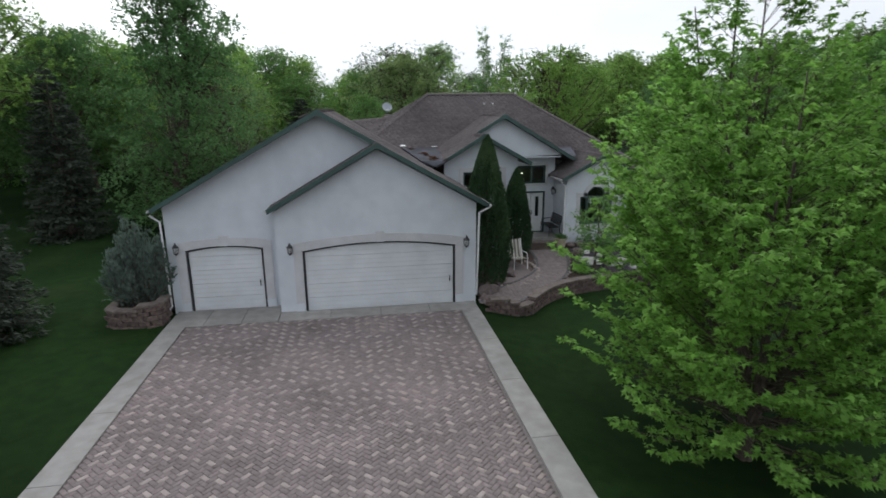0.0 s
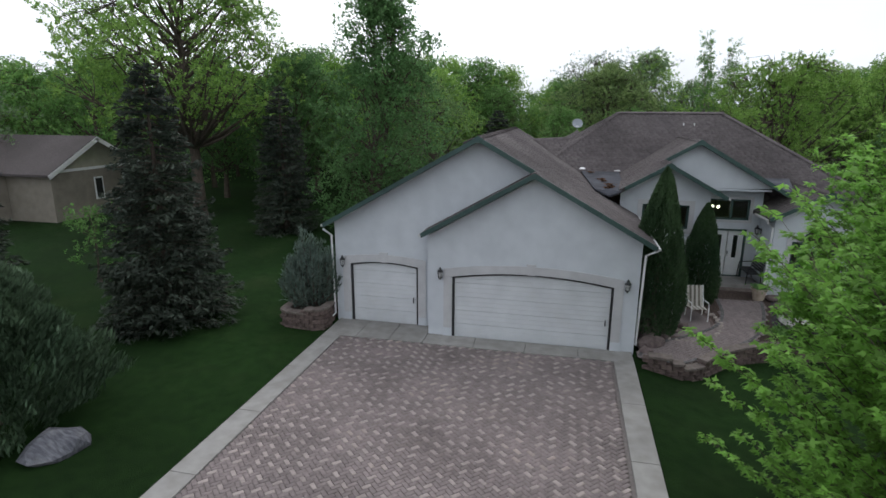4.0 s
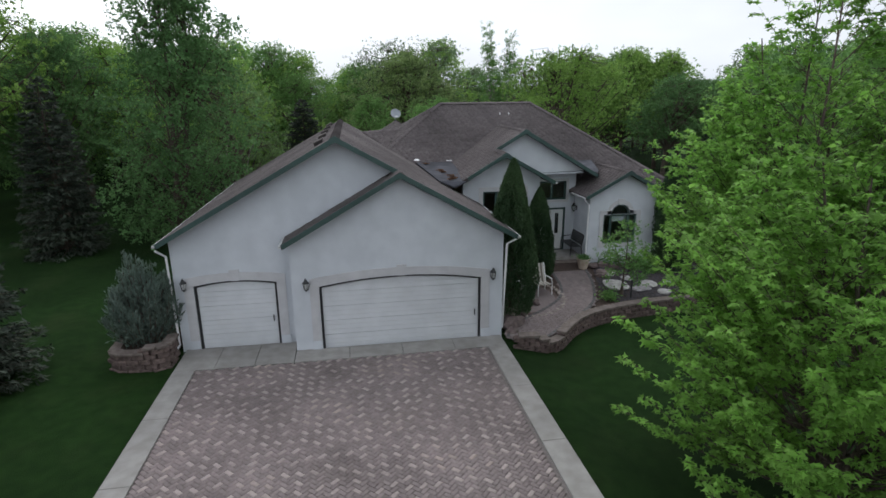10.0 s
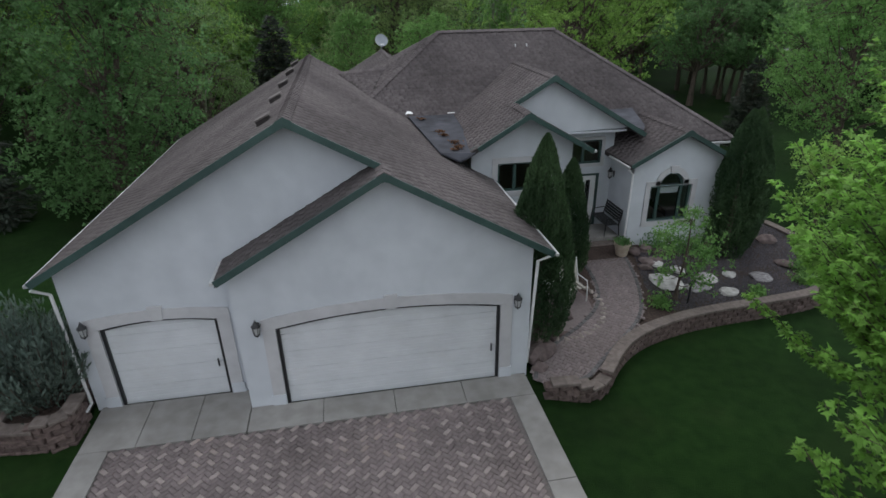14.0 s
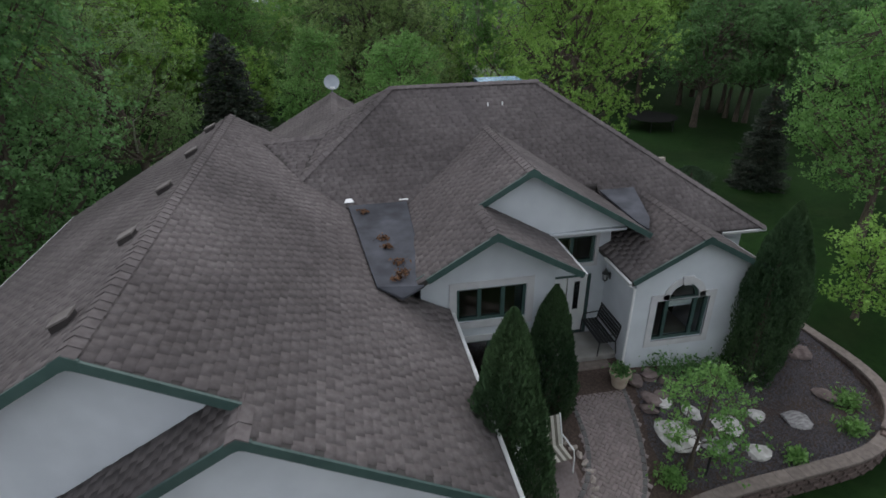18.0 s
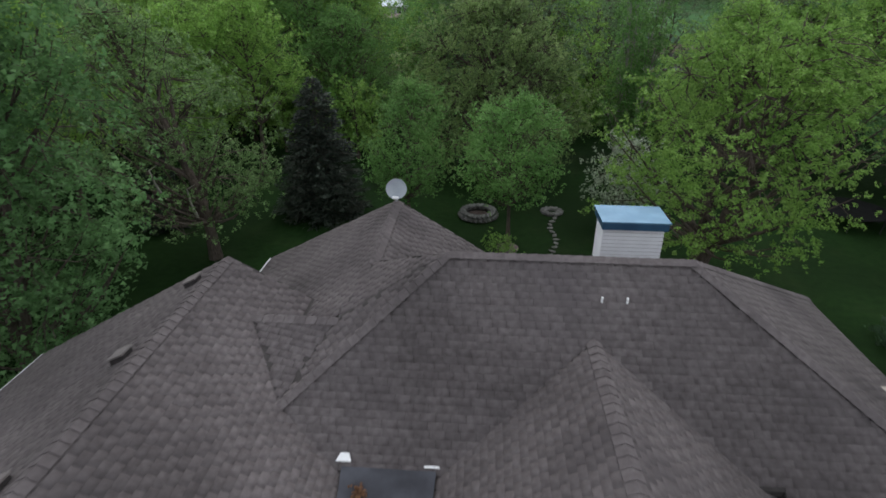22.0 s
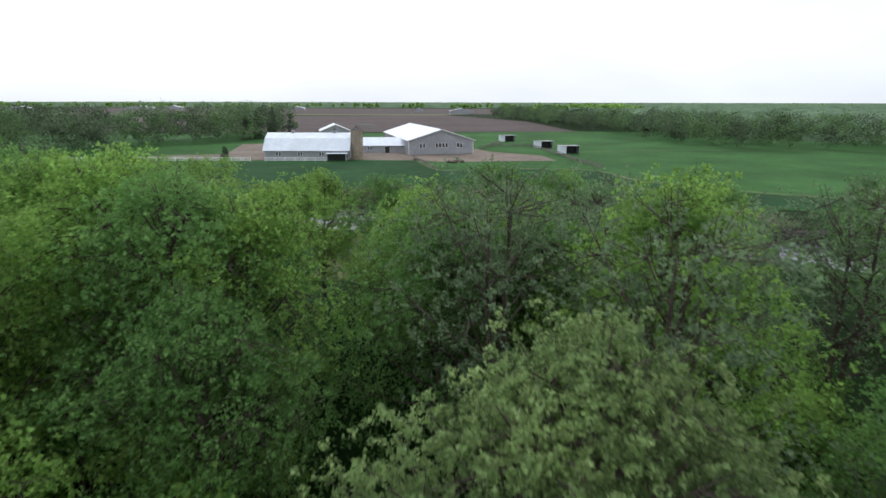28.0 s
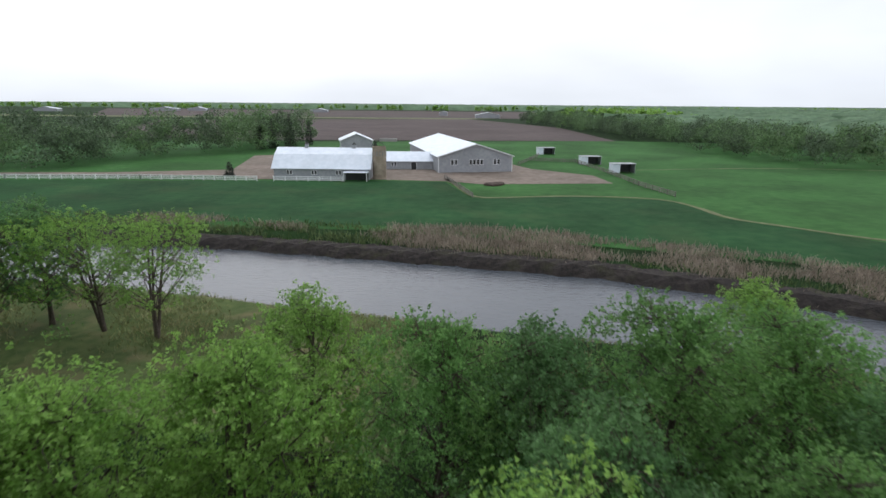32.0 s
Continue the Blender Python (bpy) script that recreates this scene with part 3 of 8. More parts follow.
def juniper_bush(seed, H, R, mat, n_branch=70, leaf=0.16):
    """Meshes of a spreading juniper: many stiff plumes that rise and spread from the base."""
    rng = np.random.default_rng(seed)
    wood, pos, along = [], [], []
    for i in range(n_branch):
        a, k = rng.uniform(0, 6.28), rng.random() ** 0.6
        tip = np.array([R * k * math.cos(a), R * k * math.sin(a), H * (1 - 0.55 * k * k) * rng.uniform(0.72, 1.02)])
        base = tip * np.array([0.18, 0.18, 0.0]) + np.array([0, 0, 0.1])
        t = np.linspace(0, 1, 5)[:, None]
        mid = base * 0.5 + tip * 0.5 + np.array([tip[0] * 0.25, tip[1] * 0.25, -0.1])
        line = (1 - t) ** 2 * base + 2 * t * (1 - t) * mid + t * t * tip
        wood.append(tube_np(line, np.array([0.03, 0.024, 0.018, 0.012, 0.004]), 4))
        m = 150
        q = rng.uniform(0.15, 1.0, m) ** 0.8
        p = np.stack([np.interp(q, t[:, 0], line[:, c]) for c in range(3)], 1)
        d = (tip - mid) / np.linalg.norm(tip - mid)
        off = rng.normal(size=(m, 3)) * (0.05 + 0.1 * (1.05 - q))[:, None]
        pos.append(p + off)
        along.append(d[None] * 1.2 + off * 3.5)
    v, f = leaf_cards(np.concatenate(pos), leaf, rng, 0.2, np.concatenate(along), 0.22)
    return mesh_arrays("trunk", *merge(wood), BARK, True), mesh_arrays("crown", v, f, mat)


def plant(name, meshes, x, y, z, label, category="tree", group="", turn=0.0, scale=1.0, high=1.0):
    ob = thing(name, label, category, group, at=Matrix.LocRotScale((x, y, z), Euler((0, 0, turn)), (scale, scale, scale * high)))
    for n, me in zip(("trunk", "crown"), meshes):
        c = new(n, me)
        c.parent = ob
    return ob


# ---- ground, drive and walk ----
def smooth(a, b, x):
    t = np.clip((x - a) / (b - a), 0, 1)
    return t * t * (3 - 2 * t)


FAR_X, FAR_Y = [-900, -300, -56, -36, -10, 10, 22, 33, 42, 80, 300, 900], [176, 158, 136, 135, 131.4, 128, 123.4, 119, 113.8, 101, 64, 44]
NEAR_X, NEAR_Y = [-900, -300, -48, -29, -16, 22, 80, 300, 900], [158, 140, 120, 118, 115.3, 109, 85, 46, 24]


def ground_height(x, y):
    """Level yard, a lower lawn beside the walk, and the river's trench."""
    x, y = np.asarray(x, float), np.asarray(y, float)
    z = -0.3 * smooth(4.3, 6.0, x) * (1 - smooth(20, 25, x)) * (1 - smooth(24, 29, y)) * smooth(-6, 4, y)
    yn, yf = np.interp(x, NEAR_X, NEAR_Y), np.interp(x, FAR_X, FAR_Y)
    inside = smooth(-4, 1.0, y - yn) * (1 - smooth(-1.0, 3.0, y - yf))
    z = z - 3.0 * inside
    z = z + 0.12 * np.sin(x * 0.11 + 1) * np.sin(y * 0.09) * smooth(45, 60, y) * (1 - smooth(85, 105, y))
    return z - 0.02


def axis_steps(parts_):
    out = [parts_[0][0]]
    for a, b, s in parts_:
        n = max(1, int(round((b - a) / s)))
        out += list(a + (b - a) * (np.arange(n) + 1) / n)
    return np.array(out)


gx = axis_steps([(-2600, -400, 220), (-400, -60, 20), (-60, -20, 2), (-20, 26, 0.5), (26, 60, 2), (60, 400, 20), (400, 2600, 220)])
gy = axis_steps([(-400, -40, 40), (-40, 0, 4), (0, 32, 0.5), (32, 98, 1.5), (98, 134, 0.75), (134, 240, 4), (240, 600, 20), (600, 4600, 250)])
X, Y = np.meshgrid(gx, gy, indexing="ij")
V = np.stack([X, Y, ground_height(X, Y)], -1).reshape(-1, 3)
ni, nj = len(gx), len(gy)
I, J = np.meshgrid(np.arange(ni - 1), np.arange(nj - 1), indexing="ij")
Fq = np.stack([I * nj + J, (I + 1) * nj + J, (I + 1) * nj + J + 1, I * nj + J + 1], -1).reshape(-1, 4)
tagged(new("ground", mesh_arrays("ground", V, Fq, GRASS, True)), "dark green mown lawn running on as far meadow", "ground", kind="structure")


def flat_poly(name, pts, z, mat, label, category, thick=0.3, kind="structure"):
    bm = bmesh.new()
    extrude_poly(bm, [(x, y, z - thick) for x, y in pts], (0, 0, thick))
    return solid(name, bm, mat, label, category, kind=kind)


# driveway: sand bed, concrete edging slabs, herringbone pavers (laid at the end of the file)
DX0, DX1, DY0, DY1 = -4.93, 3.62, 1.0, 16.42
drive = thing("driveway", "pinkish grey herringbone paver driveway with concrete edging", "driveway", kind="structure")
part("bed", boxed(DX0, -30, -0.2, DX1, DY1, 0.0), SAND, drive)


def slabs(x0, x1, y0, y1, step, along_y):
    n = int(round(((y1 - y0) if along_y else (x1 - x0)) / step))
    for i in range(n):
        if along_y:
            a = y0 + (y1 - y0) * i / n
            b = boxed(x0, a + 0.006, -0.2, x1, y0 + (y1 - y0) * (i + 1) / n - 0.006, 0.045, 0.008)
        else:
            a = x0 + (x1 - x0) * i / n
            b = boxed(a + 0.006, y0, -0.2, x0 + (x1 - x0) * (i + 1) / n - 0.006, y1, 0.045, 0.008)
        part("concrete_slab", b, CONCRETE, drive)


slabs(DX0 - 0.6, DX0, -30, DY1, 2.4, True)
slabs(DX1, DX1 + 0.58, -30, DY1, 2.4, True)
slabs(DX0 - 0.6, -2.2, DY1 + 0.005, 17.85, 1.1, False)
slabs(-2.19, DX1 + 0.58, DY1 + 0.005, 17.2, 1.6, False)


def bed_z(y, x=9.0):
    """The bed falls away from the walk towards the curved wall."""
    return float(np.clip(0.05 + (y - 18.2) * 0.12, 0.02, 0.62) - 0.3 * smooth(9.6, 12.5, x) * smooth(18.9, 20.8, y))


def walk_z(y):
    return float(np.clip((y - 17.0) * 0.085, 0.012, 0.46))


# the planting bed inside the low block wall
WALL_LINE = [(4.55, 16.35), (5.3, 16.25), (5.95, 16.5), (6.55, 17.25), (7.3, 17.9), (8.3, 18.35), (9.8, 18.7), (12.3, 18.85), (13.9, 19.0), (15.0, 19.6), (15.75, 20.5), (16.0, 21.6), (15.9, 23.0), (15.75, 24.4)]


def resample(pts, step, closed=False):
    pts = [Vector((*p, 0)) for p in pts]
    # smooth by corner cutting
    for _ in range(3):
        q = [pts[0]]
        for a, b in zip(pts, pts[1:]):
            q += [a.lerp(b, 0.25), a.lerp(b, 0.75)]
        pts = q + [pts[-1]]
    out, left = [pts[0].copy()], step
    for a, b in zip(pts, pts[1:]):
        d = (b - a).length
        pos = 0.0
        while d - pos >= left:
            pos += left
            out.append(a.lerp(b, pos / d))
            left = step
        left -= d - pos
    return [(p.x, p.y) for p in out]


bed_pts = resample(WALL_LINE, 0.35)
nb = len(bed_pts)
bm = bmesh.new()
hi_row = []
for i, (x, y) in enumerate(bed_pts):
    back = 25.0
    col = [bm.verts.new((x + (min(x, 15.0) - x) * k * 0.2, y + (back - y) * k, bed_z(y + (back - y) * k, x))) for k in np.linspace(0, 1, 9)]
    hi_row.append(col)
for a, b in zip(hi_row, hi_row[1:]):
    for k in range(8):
        bm.faces.new((a[k], b[k], b[k + 1], a[k + 1]))
solid("planting_bed", bm, MULCH, "raised planting bed of dark mulch and grey gravel", "planting bed", kind="structure")

# walk of pavers from the drive to the steps
WALK_L = [(4.3, 16.9), (4.55, 17.5), (5.2, 18.1), (6.2, 18.7), (7.1, 19.5), (7.5, 20.6), (7.55, 21.8), (7.6, 22.7)]
WALK_R = [(4.7, 16.55), (5.6, 16.55), (6.25, 17.2), (7.3, 18.0), (8.2, 18.8), (8.75, 20.0), (9.1, 21.3), (9.3, 22.7)]
wl_, wr_ = resample(WALK_L, 0.2), resample(WALK_R, 0.2)


def lerp_line(line, t):
    k = t * (len(line) - 1)
    i = min(int(k), len(line) - 2)
    return Vector((*line[i], 0)).lerp(Vector((*line[i + 1], 0)), k - i)


front_walk = thing("front_walk", "curving grey brown paver walk with dark edging", "walk", kind="structure")
bm = bmesh.new()
prev = None
for i in range(41):
    a, b = lerp_line(wl_, i / 40), lerp_line(wr_, i / 40)
    row = []
    for k in range(6):
        p = a.lerp(b, k / 5)
        row.append(bm.verts.new((p.x, p.y, walk_z(p.y) + 0.05)))
    if prev:
        for k in range(5):
            bm.faces.new((prev[k], row[k], row[k + 1], prev[k + 1]))
    prev = row
part("bed", bm, SAND, front_walk)

# ---- low retaining wall of split-faced blocks ----
retaining = thing("retaining_wall", "low curved retaining wall of reddish brown split-faced blocks", "retaining wall", kind="structure")
block_bm = boxed(-0.155, -0.12, 0, 0.155, 0.12, 0.145, 0.02)
for v in block_bm.verts:
    v.co += Vector((0, 0.018 * math.sin(v.co.x * 31 + v.co.z * 17), 0))
block_me = bpy.data.meshes.new("block")
block_bm.to_mesh(block_me)
block_bm.free()
block_me.materials.append(BLOCK)
cap_bm = boxed(-0.17, -0.16, 0, 0.17, 0.16, 0.085, 0.015)
cap_me = bpy.data.meshes.new("cap_stone")
cap_bm.to_mesh(cap_me)
cap_bm.free()
cap_me.materials.append(CAP)


def wall_run(line, bottom, top_of, parent, step=0.32):
    for row in range(7):
        pts = resample(line, step)
        for i in range(len(pts) - 1):
            sh = 0.5 if row % 2 else 0.0
            a, b = Vector((*pts[i], 0)), Vector((*pts[i + 1], 0))
            p = a.lerp(b, sh)
            zt = top_of(p.x, p.y)
            z = bottom + row * 0.15
            if z + 0.14 > zt:
                continue
            o = new("block", block_me)
            o.parent = parent
            d = b - a
            o.matrix_basis = pose(p.x, p.y, z, 0, 0, math.degrees(math.atan2(d.y, d.x)))
    pts = resample(line, step)
    for a, b in zip(pts, pts[1:]):
        zt = top_of(a[0], a[1])
        rows = max(1, int((zt - bottom - 0.14) / 0.15) + 1)
        o = new("cap_stone", cap_me)
        o.parent = parent
        o.matrix_basis = pose((a[0] + b[0]) / 2, (a[1] + b[1]) / 2, bottom + rows * 0.15 - 0.004, 0, 0, math.degrees(math.atan2(b[1] - a[1], b[0] - a[0])))


def front_wall_top(x, y):
    if x < 4.95:
        return 0.42
    if x < 5.5:
        return 0.27
    if x < 6.0:
        return 0.16
    return 0.24 if x < 14.5 else 0.34 + max(0, y - 20) * 0.02


wall_run(WALL_LINE, -0.42, front_wall_top, retaining)

# left planter box of the same blocks
planter = thing("corner_planter", "low planter of reddish brown split-faced blocks at the garage corner", "planter")
wall_run([(-7.2, 18.6), (-7.25, 17.0), (-7.1, 16.85), (-5.85, 16.75), (-5.75, 16.9), (-5.75, 17.75)], -0.1, lambda x, y: 0.72 if x > -6.4 else 0.58, planter)
part("soil", boxed(-7.15, 16.9, -0.1, -5.8, 18.6, 0.42), MULCH, planter)

# ---- house ----
house = thing("house", "white stucco house with brown shingle roofs and green trim", "house")


def wall_xz(bm, y0, y1, xs, top, holes, bottom=-0.5):
    """A wall in the plane of x and z, y0 to y1 thick, with a top line and openings (xa, xb, za, top function)."""
    cuts = set(xs)
    for xa, xb, za, fn in holes:
        cuts |= set(np.linspace(xa, xb, 13))
    cuts = sorted(c for c in cuts if xs[0] - 1e-6 <= c <= xs[-1] + 1e-6)

    def quad(a, b, c, d):
        bm.faces.new([bm.verts.new(p) for p in (a, b, c, d)])

    def seg(xa, xb, la, lb, ta, tb, left, right):
        quad((xa, y0, la), (xb, y0, lb), (xb, y0, tb), (xa, y0, ta))
        quad((xb, y1, lb), (xa, y1, la), (xa, y1, ta), (xb, y1, tb))
        quad((xa, y0, ta), (xb, y0, tb), (xb, y1, tb), (xa, y1, ta))
        quad((xa, y1, la), (xb, y1, lb), (xb, y0, lb), (xa, y0, la))
        if left:
            quad((xa, y1, la), (xa, y0, la), (xa, y0, ta), (xa, y1, ta))
        if right:
            quad((xb, y0, lb), (xb, y1, lb), (xb, y1, tb), (xb, y0, tb))

    for i, (xa, xb) in enumerate(zip(cuts, cuts[1:])):
        m = (xa + xb) / 2
        mine = sorted([h for h in holes if h[0] < m < h[1]], key=lambda h: h[2])
        la = lb = bottom
        for h in mine:
            if h[2] > bottom:
                seg(xa, xb, la, lb, h[2], h[2], i == 0, i == len(cuts) - 2)
            la, lb = h[3](xa), h[3](xb)
        edge_l = i == 0 or any(abs(h[1] - xa) < 1e-6 for h in holes)
        edge_r = i == len(cuts) - 2 or any(abs(h[0] - xb) < 1e-6 for h in holes)
        seg(xa, xb, la, lb, top(xa), top(xb), edge_l, edge_r)
    return bm


def arch(xc, half, z_side, rise):
    r = (half * half + rise * rise) / (2 * rise)
    return lambda x: z_side + math.sqrt(max(0.0, r * r - (x - xc) ** 2)) - (r - rise)


def flat(z):
    return lambda x: z


K = 0.56
RG, ZG = -0.69, 6.38


def garage_top(x):
    return ZG - K * abs(x - RG) - 0.1


def front_gable_top(x):
    return (5.2 - 0.56 * (x - 1.07)) if x > 1.07 else (5.2 - 0.57 * (1.07 - x))


arch_single = arch(-3.89, 1.2, 2.07, 0.12)
arch_double = arch(1.07, 2.47, 2.05, 0.22)
part("wall", wall_xz(bmesh.new(), 17.85, 18.1, [-5.62, RG, 1.2], garage_top, [(-5.09, -2.69, -0.5, arch_single)]), STUCCO, house, "single garage front wall in white stucco")
part("wall", wall_xz(bmesh.new(), 17.2, 17.45, [-2.18, 1.07, 4.24], front_gable_top, [(-1.4, 3.54, -0.5, arch_double)]), STUCCO, house, "double garage front wall in white stucco")
bm = bmesh.new()
extrude_poly(bm, [(-5.62, 18.1, -0.5), (-5.62, 29.3, -0.5), (-5.62, 29.3, garage_top(-5.62) - 0.02), (-5.62, 18.1, garage_top(-5.62) - 0.02)], (0.25, 0, 0))
part("wall", bm, STUCCO, house)
bm = bmesh.new()
extrude_poly(bm, [(4.24, 17.45, -0.5), (4.24, 24, -0.5), (4.24, 24, front_gable_top(4.24) - 0.02), (4.24, 17.45, front_gable_top(4.24) - 0.02)], (-0.25, 0, 0))
part("wall", bm, STUCCO, house)
bm = bmesh.new()
extrude_poly(bm, [(-2.18, 17.45, -0.5), (-2.18, 17.85, -0.5), (-2.18, 17.85, 3.3), (-2.18, 17.45, 3.3)], (0.25, 0, 0))
part("wall", bm, STUCCO, house)
bm = bmesh.new()
extrude_poly(bm, [(-5.62, 29.3, -0.5), (4.0, 29.3, -0.5), (4.0, 29.3, garage_top(4.0)), (RG, 29.3, garage_top(RG)), (-5.62, 29.3, garage_top(-5.62))], (0, 0.25, 0))
part("wall", bm, STUCCO, house)


def arch_band(bm, xc, half, z_side, rise, wide, y0, y1, low):
    """A raised surround: two legs and an arched head of even width."""
    fn, fo = arch(xc, half, z_side, rise), arch(xc, half + wide, z_side + wide * 0.9, rise * 1.05)
    box(bm, xc - half - wide, y0, low, xc - half, y1, z_side)
    box(bm, xc + half, y0, low, xc + half + wide, y1, z_side)
    n = 18
    xs = [xc - half - wide + (2 * half + 2 * wide) * i / n for i in range(n + 1)]
    for a, b in zip(xs, xs[1:]):
        la = fn(min(max(a, xc - half), xc + half)) if abs(a - xc) <= half else z_side
        lb = fn(min(max(b, xc - half), xc + half)) if abs(b - xc) <= half else z_side
        extrude_poly(bm, [(a, y0, la), (b, y0, lb), (b, y0, fo(b)), (a, y0, fo(a))], (0, y1 - y0, 0))
    bmesh.ops.remove_doubles(bm, verts=bm.verts[:], dist=1e-4)
    return bm


def garage_door(xc, half, rise, y_wall, label):
    zs = 2.07 if half < 2 else 2.05
    fn = arch(xc, half, zs, rise)
    part("door_surround", arch_band(bmesh.new(), xc, half, zs, rise, 0.27, y_wall - 0.035, y_wall, 0.32), STUCCO_TRIM, house, "raised grey stucco surround")
    part("plinth", boxed(xc - half - 0.3, y_wall - 0.045, -0.05, xc - half, y_wall - 0.002, 0.32), STUCCO, house)
    part("plinth", boxed(xc + half, y_wall - 0.045, -0.05, xc + half + 0.3, y_wall - 0.002, 0.32), STUCCO, house)
    bm = bmesh.new()
    top = fn(xc)
    extrude_poly(bm, [(xc - 0.11, y_wall - 0.06, top - 0.01), (xc + 0.11, y_wall - 0.06, top - 0.01), (xc + 0.15, y_wall - 0.06, top + 0.33), (xc - 0.15, y_wall - 0.06, top + 0.33)], (0, 0.06, 0))
    part("keystone", bm, STUCCO_TRIM, house)
    door = part("garage_door", arch_band(bmesh.new(), xc, half - 0.07, zs - 0.06, rise, 0.066, y_wall + 0.02, y_wall + 0.1, -0.02), BLACK, house, label)
    tops = [0.0, 0.46, 0.92, 1.38, 1.84, 2.5]
    for a, b in zip(tops, tops[1:]):
        bm = bmesh.new()
        n = 16
        w = half - 0.075
        xs = [xc - w + 2 * w * i / n for i in range(n + 1)]
        y0 = y_wall + 0.07
        prof = [(a + 0.001, 0.018), (a + 0.01, -0.005), (a + 0.15, -0.005), (a + 0.16, 0.006), (a + 0.175, -0.005), (a + 0.3, -0.005), (a + 0.31, 0.006), (a + 0.325, -0.005), (b - 0.01, -0.005), (b - 0.001, 0.018)]
        for x0, x1 in zip(xs, xs[1:]):
            for (za, da), (zb, db) in zip(prof, prof[1:]):
                c0, c1 = fn(x0) - 0.06, fn(x1) - 0.06
                q = [(x0, y0 + da, min(za, c0)), (x1, y0 + da, min(za, c1)), (x1, y0 + db, min(zb, c1)), (x0, y0 + db, min(zb, c0))]
                if max(p[2] for p in q) - min(p[2] for p in q) > 1e-4 and min(zb, max(c0, c1)) - min(za, max(c0, c1)) > 1e-4:
                    bm.faces.new([bm.verts.new(p) for p in q])
        bmesh.ops.remove_doubles(bm, verts=bm.verts[:], dist=1e-5)
        part("panel", bm, DOOR_WHITE, door)
    part("backing", boxed(xc - half - 0.02, y_wall + 0.1, -0.05, xc + half + 0.02, y_wall + 0.14, 2.48), DOOR_WHITE, door)
    part("pull_handle", boxed(xc + half - 0.2, y_wall + 0.03, 0.78, xc + half - 0.17, y_wall + 0.07, 0.98), BLACK, door)


garage_door(-3.89, 1.2, 0.12, 17.85, "white sectional single garage door in a black frame")
garage_door(1.07, 2.47, 0.22, 17.2, "white sectional double garage door in a black frame")

# house body: bay, entry, window wing, rest
BZ = 0.3


def bay_top(x):
    return 5.28 - 0.56 * abs(x - 5.5)


bay_hole = [(4.75, 6.38, 2.98, flat(3.86)), (4.75, 6.38, 0.95, flat(2.42))]
part("wall", wall_xz(bmesh.new(), 22.05, 22.3, [3.95, 5.5, 7.05], bay_top, bay_hole), STUCCO, house, "gabled bay wall in white stucco")
part("wall", boxed(6.8, 22.3, -0.5, 7.05, 24.1, 4.35), STUCCO, house)


def win_top(x):
    return 4.36 - 0.54 * abs(x - 10.95)


WX, WZ = 10.79, 2.64
part("wall", wall_xz(bmesh.new(), 22.5, 22.75, [9.42, 10.95, 12.55], win_top,
                     [(WX - 0.74, WX + 0.74, 1.38, lambda x: max(WZ - 0.02, arch(WX, 0.42, WZ, 0.42)(x) if abs(x - WX) < 0.42 else WZ - 0.02))]), STUCCO, house, "gabled wing wall with an arched window")
part("wall", boxed(9.42, 22.75, -0.5, 9.67, 24.9, 3.5), STUCCO, house)
bm = bmesh.new()
extrude_poly(bm, [(12.55, 22.75, -0.5), (12.55, 24.6, -0.5), (12.55, 24.6, 3.45), (12.55, 22.75, 3.45)], (-0.25, 0, 0))
part("wall", bm, STUCCO, house)
part("wall", wall_xz(bmesh.new(), 24.1, 24.35, [6.9, 8.0, 9.42], lambda x: min(4.7, 6.12 - 0.59 * abs(x - 6.77) - 0.25),
                     [(7.7, 9.0, 0.3, flat(2.68)), (7.15, 9.0, 3.04, flat(3.86))]), STUCCO, house, "recessed entry wall")
part("wall", boxed(12.3, 24.6, -0.5, 13.85, 24.85, 3.5), STUCCO, house)
part("wall", boxed(13.6, 24.85, -0.5, 13.85, 33.6, 3.5), STUCCO, house)
part("wall", boxed(4.0, 33.35, -0.5, 13.85, 33.6, 3.5), STUCCO, house)
part("wall", boxed(-1.75, 29.55, -0.5, -1.5, 34.4, 3.3), STUCCO, house)
part("wall", boxed(-1.75, 33.3, -0.5, 6.4, 33.34, 3.3), STUCCO, house)
part("wall", boxed(4.1, 28.6, -0.5, 13.58, 28.75, 4.3), INSIDE, house)
bm = bmesh.new()
extrude_poly(bm, [(5.15, 23.45, 4.3), (9.5, 23.45, 4.38), (9.5, 23.45, 4.42), (6.77, 23.45, 6.0), (5.15, 23.45, 5.05)], (0, 0.2, 0))
part("gable_wall", bm, STUCCO, house, "triangular white stucco gable over the entry")
part("soffit", boxed(7.05, 23.4, 4.27, 9.45, 24.1, 4.33), STUCCO, house)
part("floor", boxed(4.2, 22.76, -0.3, 12.2, 28.5, 0.55), INSIDE, house)

# trim bands round the windows
def frame_band(x0, x1, z0, z1, w, y, proud=0.03):
    bm = bmesh.new()
    box(bm, x0 - w, y - proud, z0 - w, x0, y, z1 + w)
    box(bm, x1, y - proud, z0 - w, x1 + w, y, z1 + w)
    box(bm, x0, y - proud, z1, x1, y, z1 + w)
    box(bm, x0, y - proud, z0 - w, x1, y, z0)
    return bm


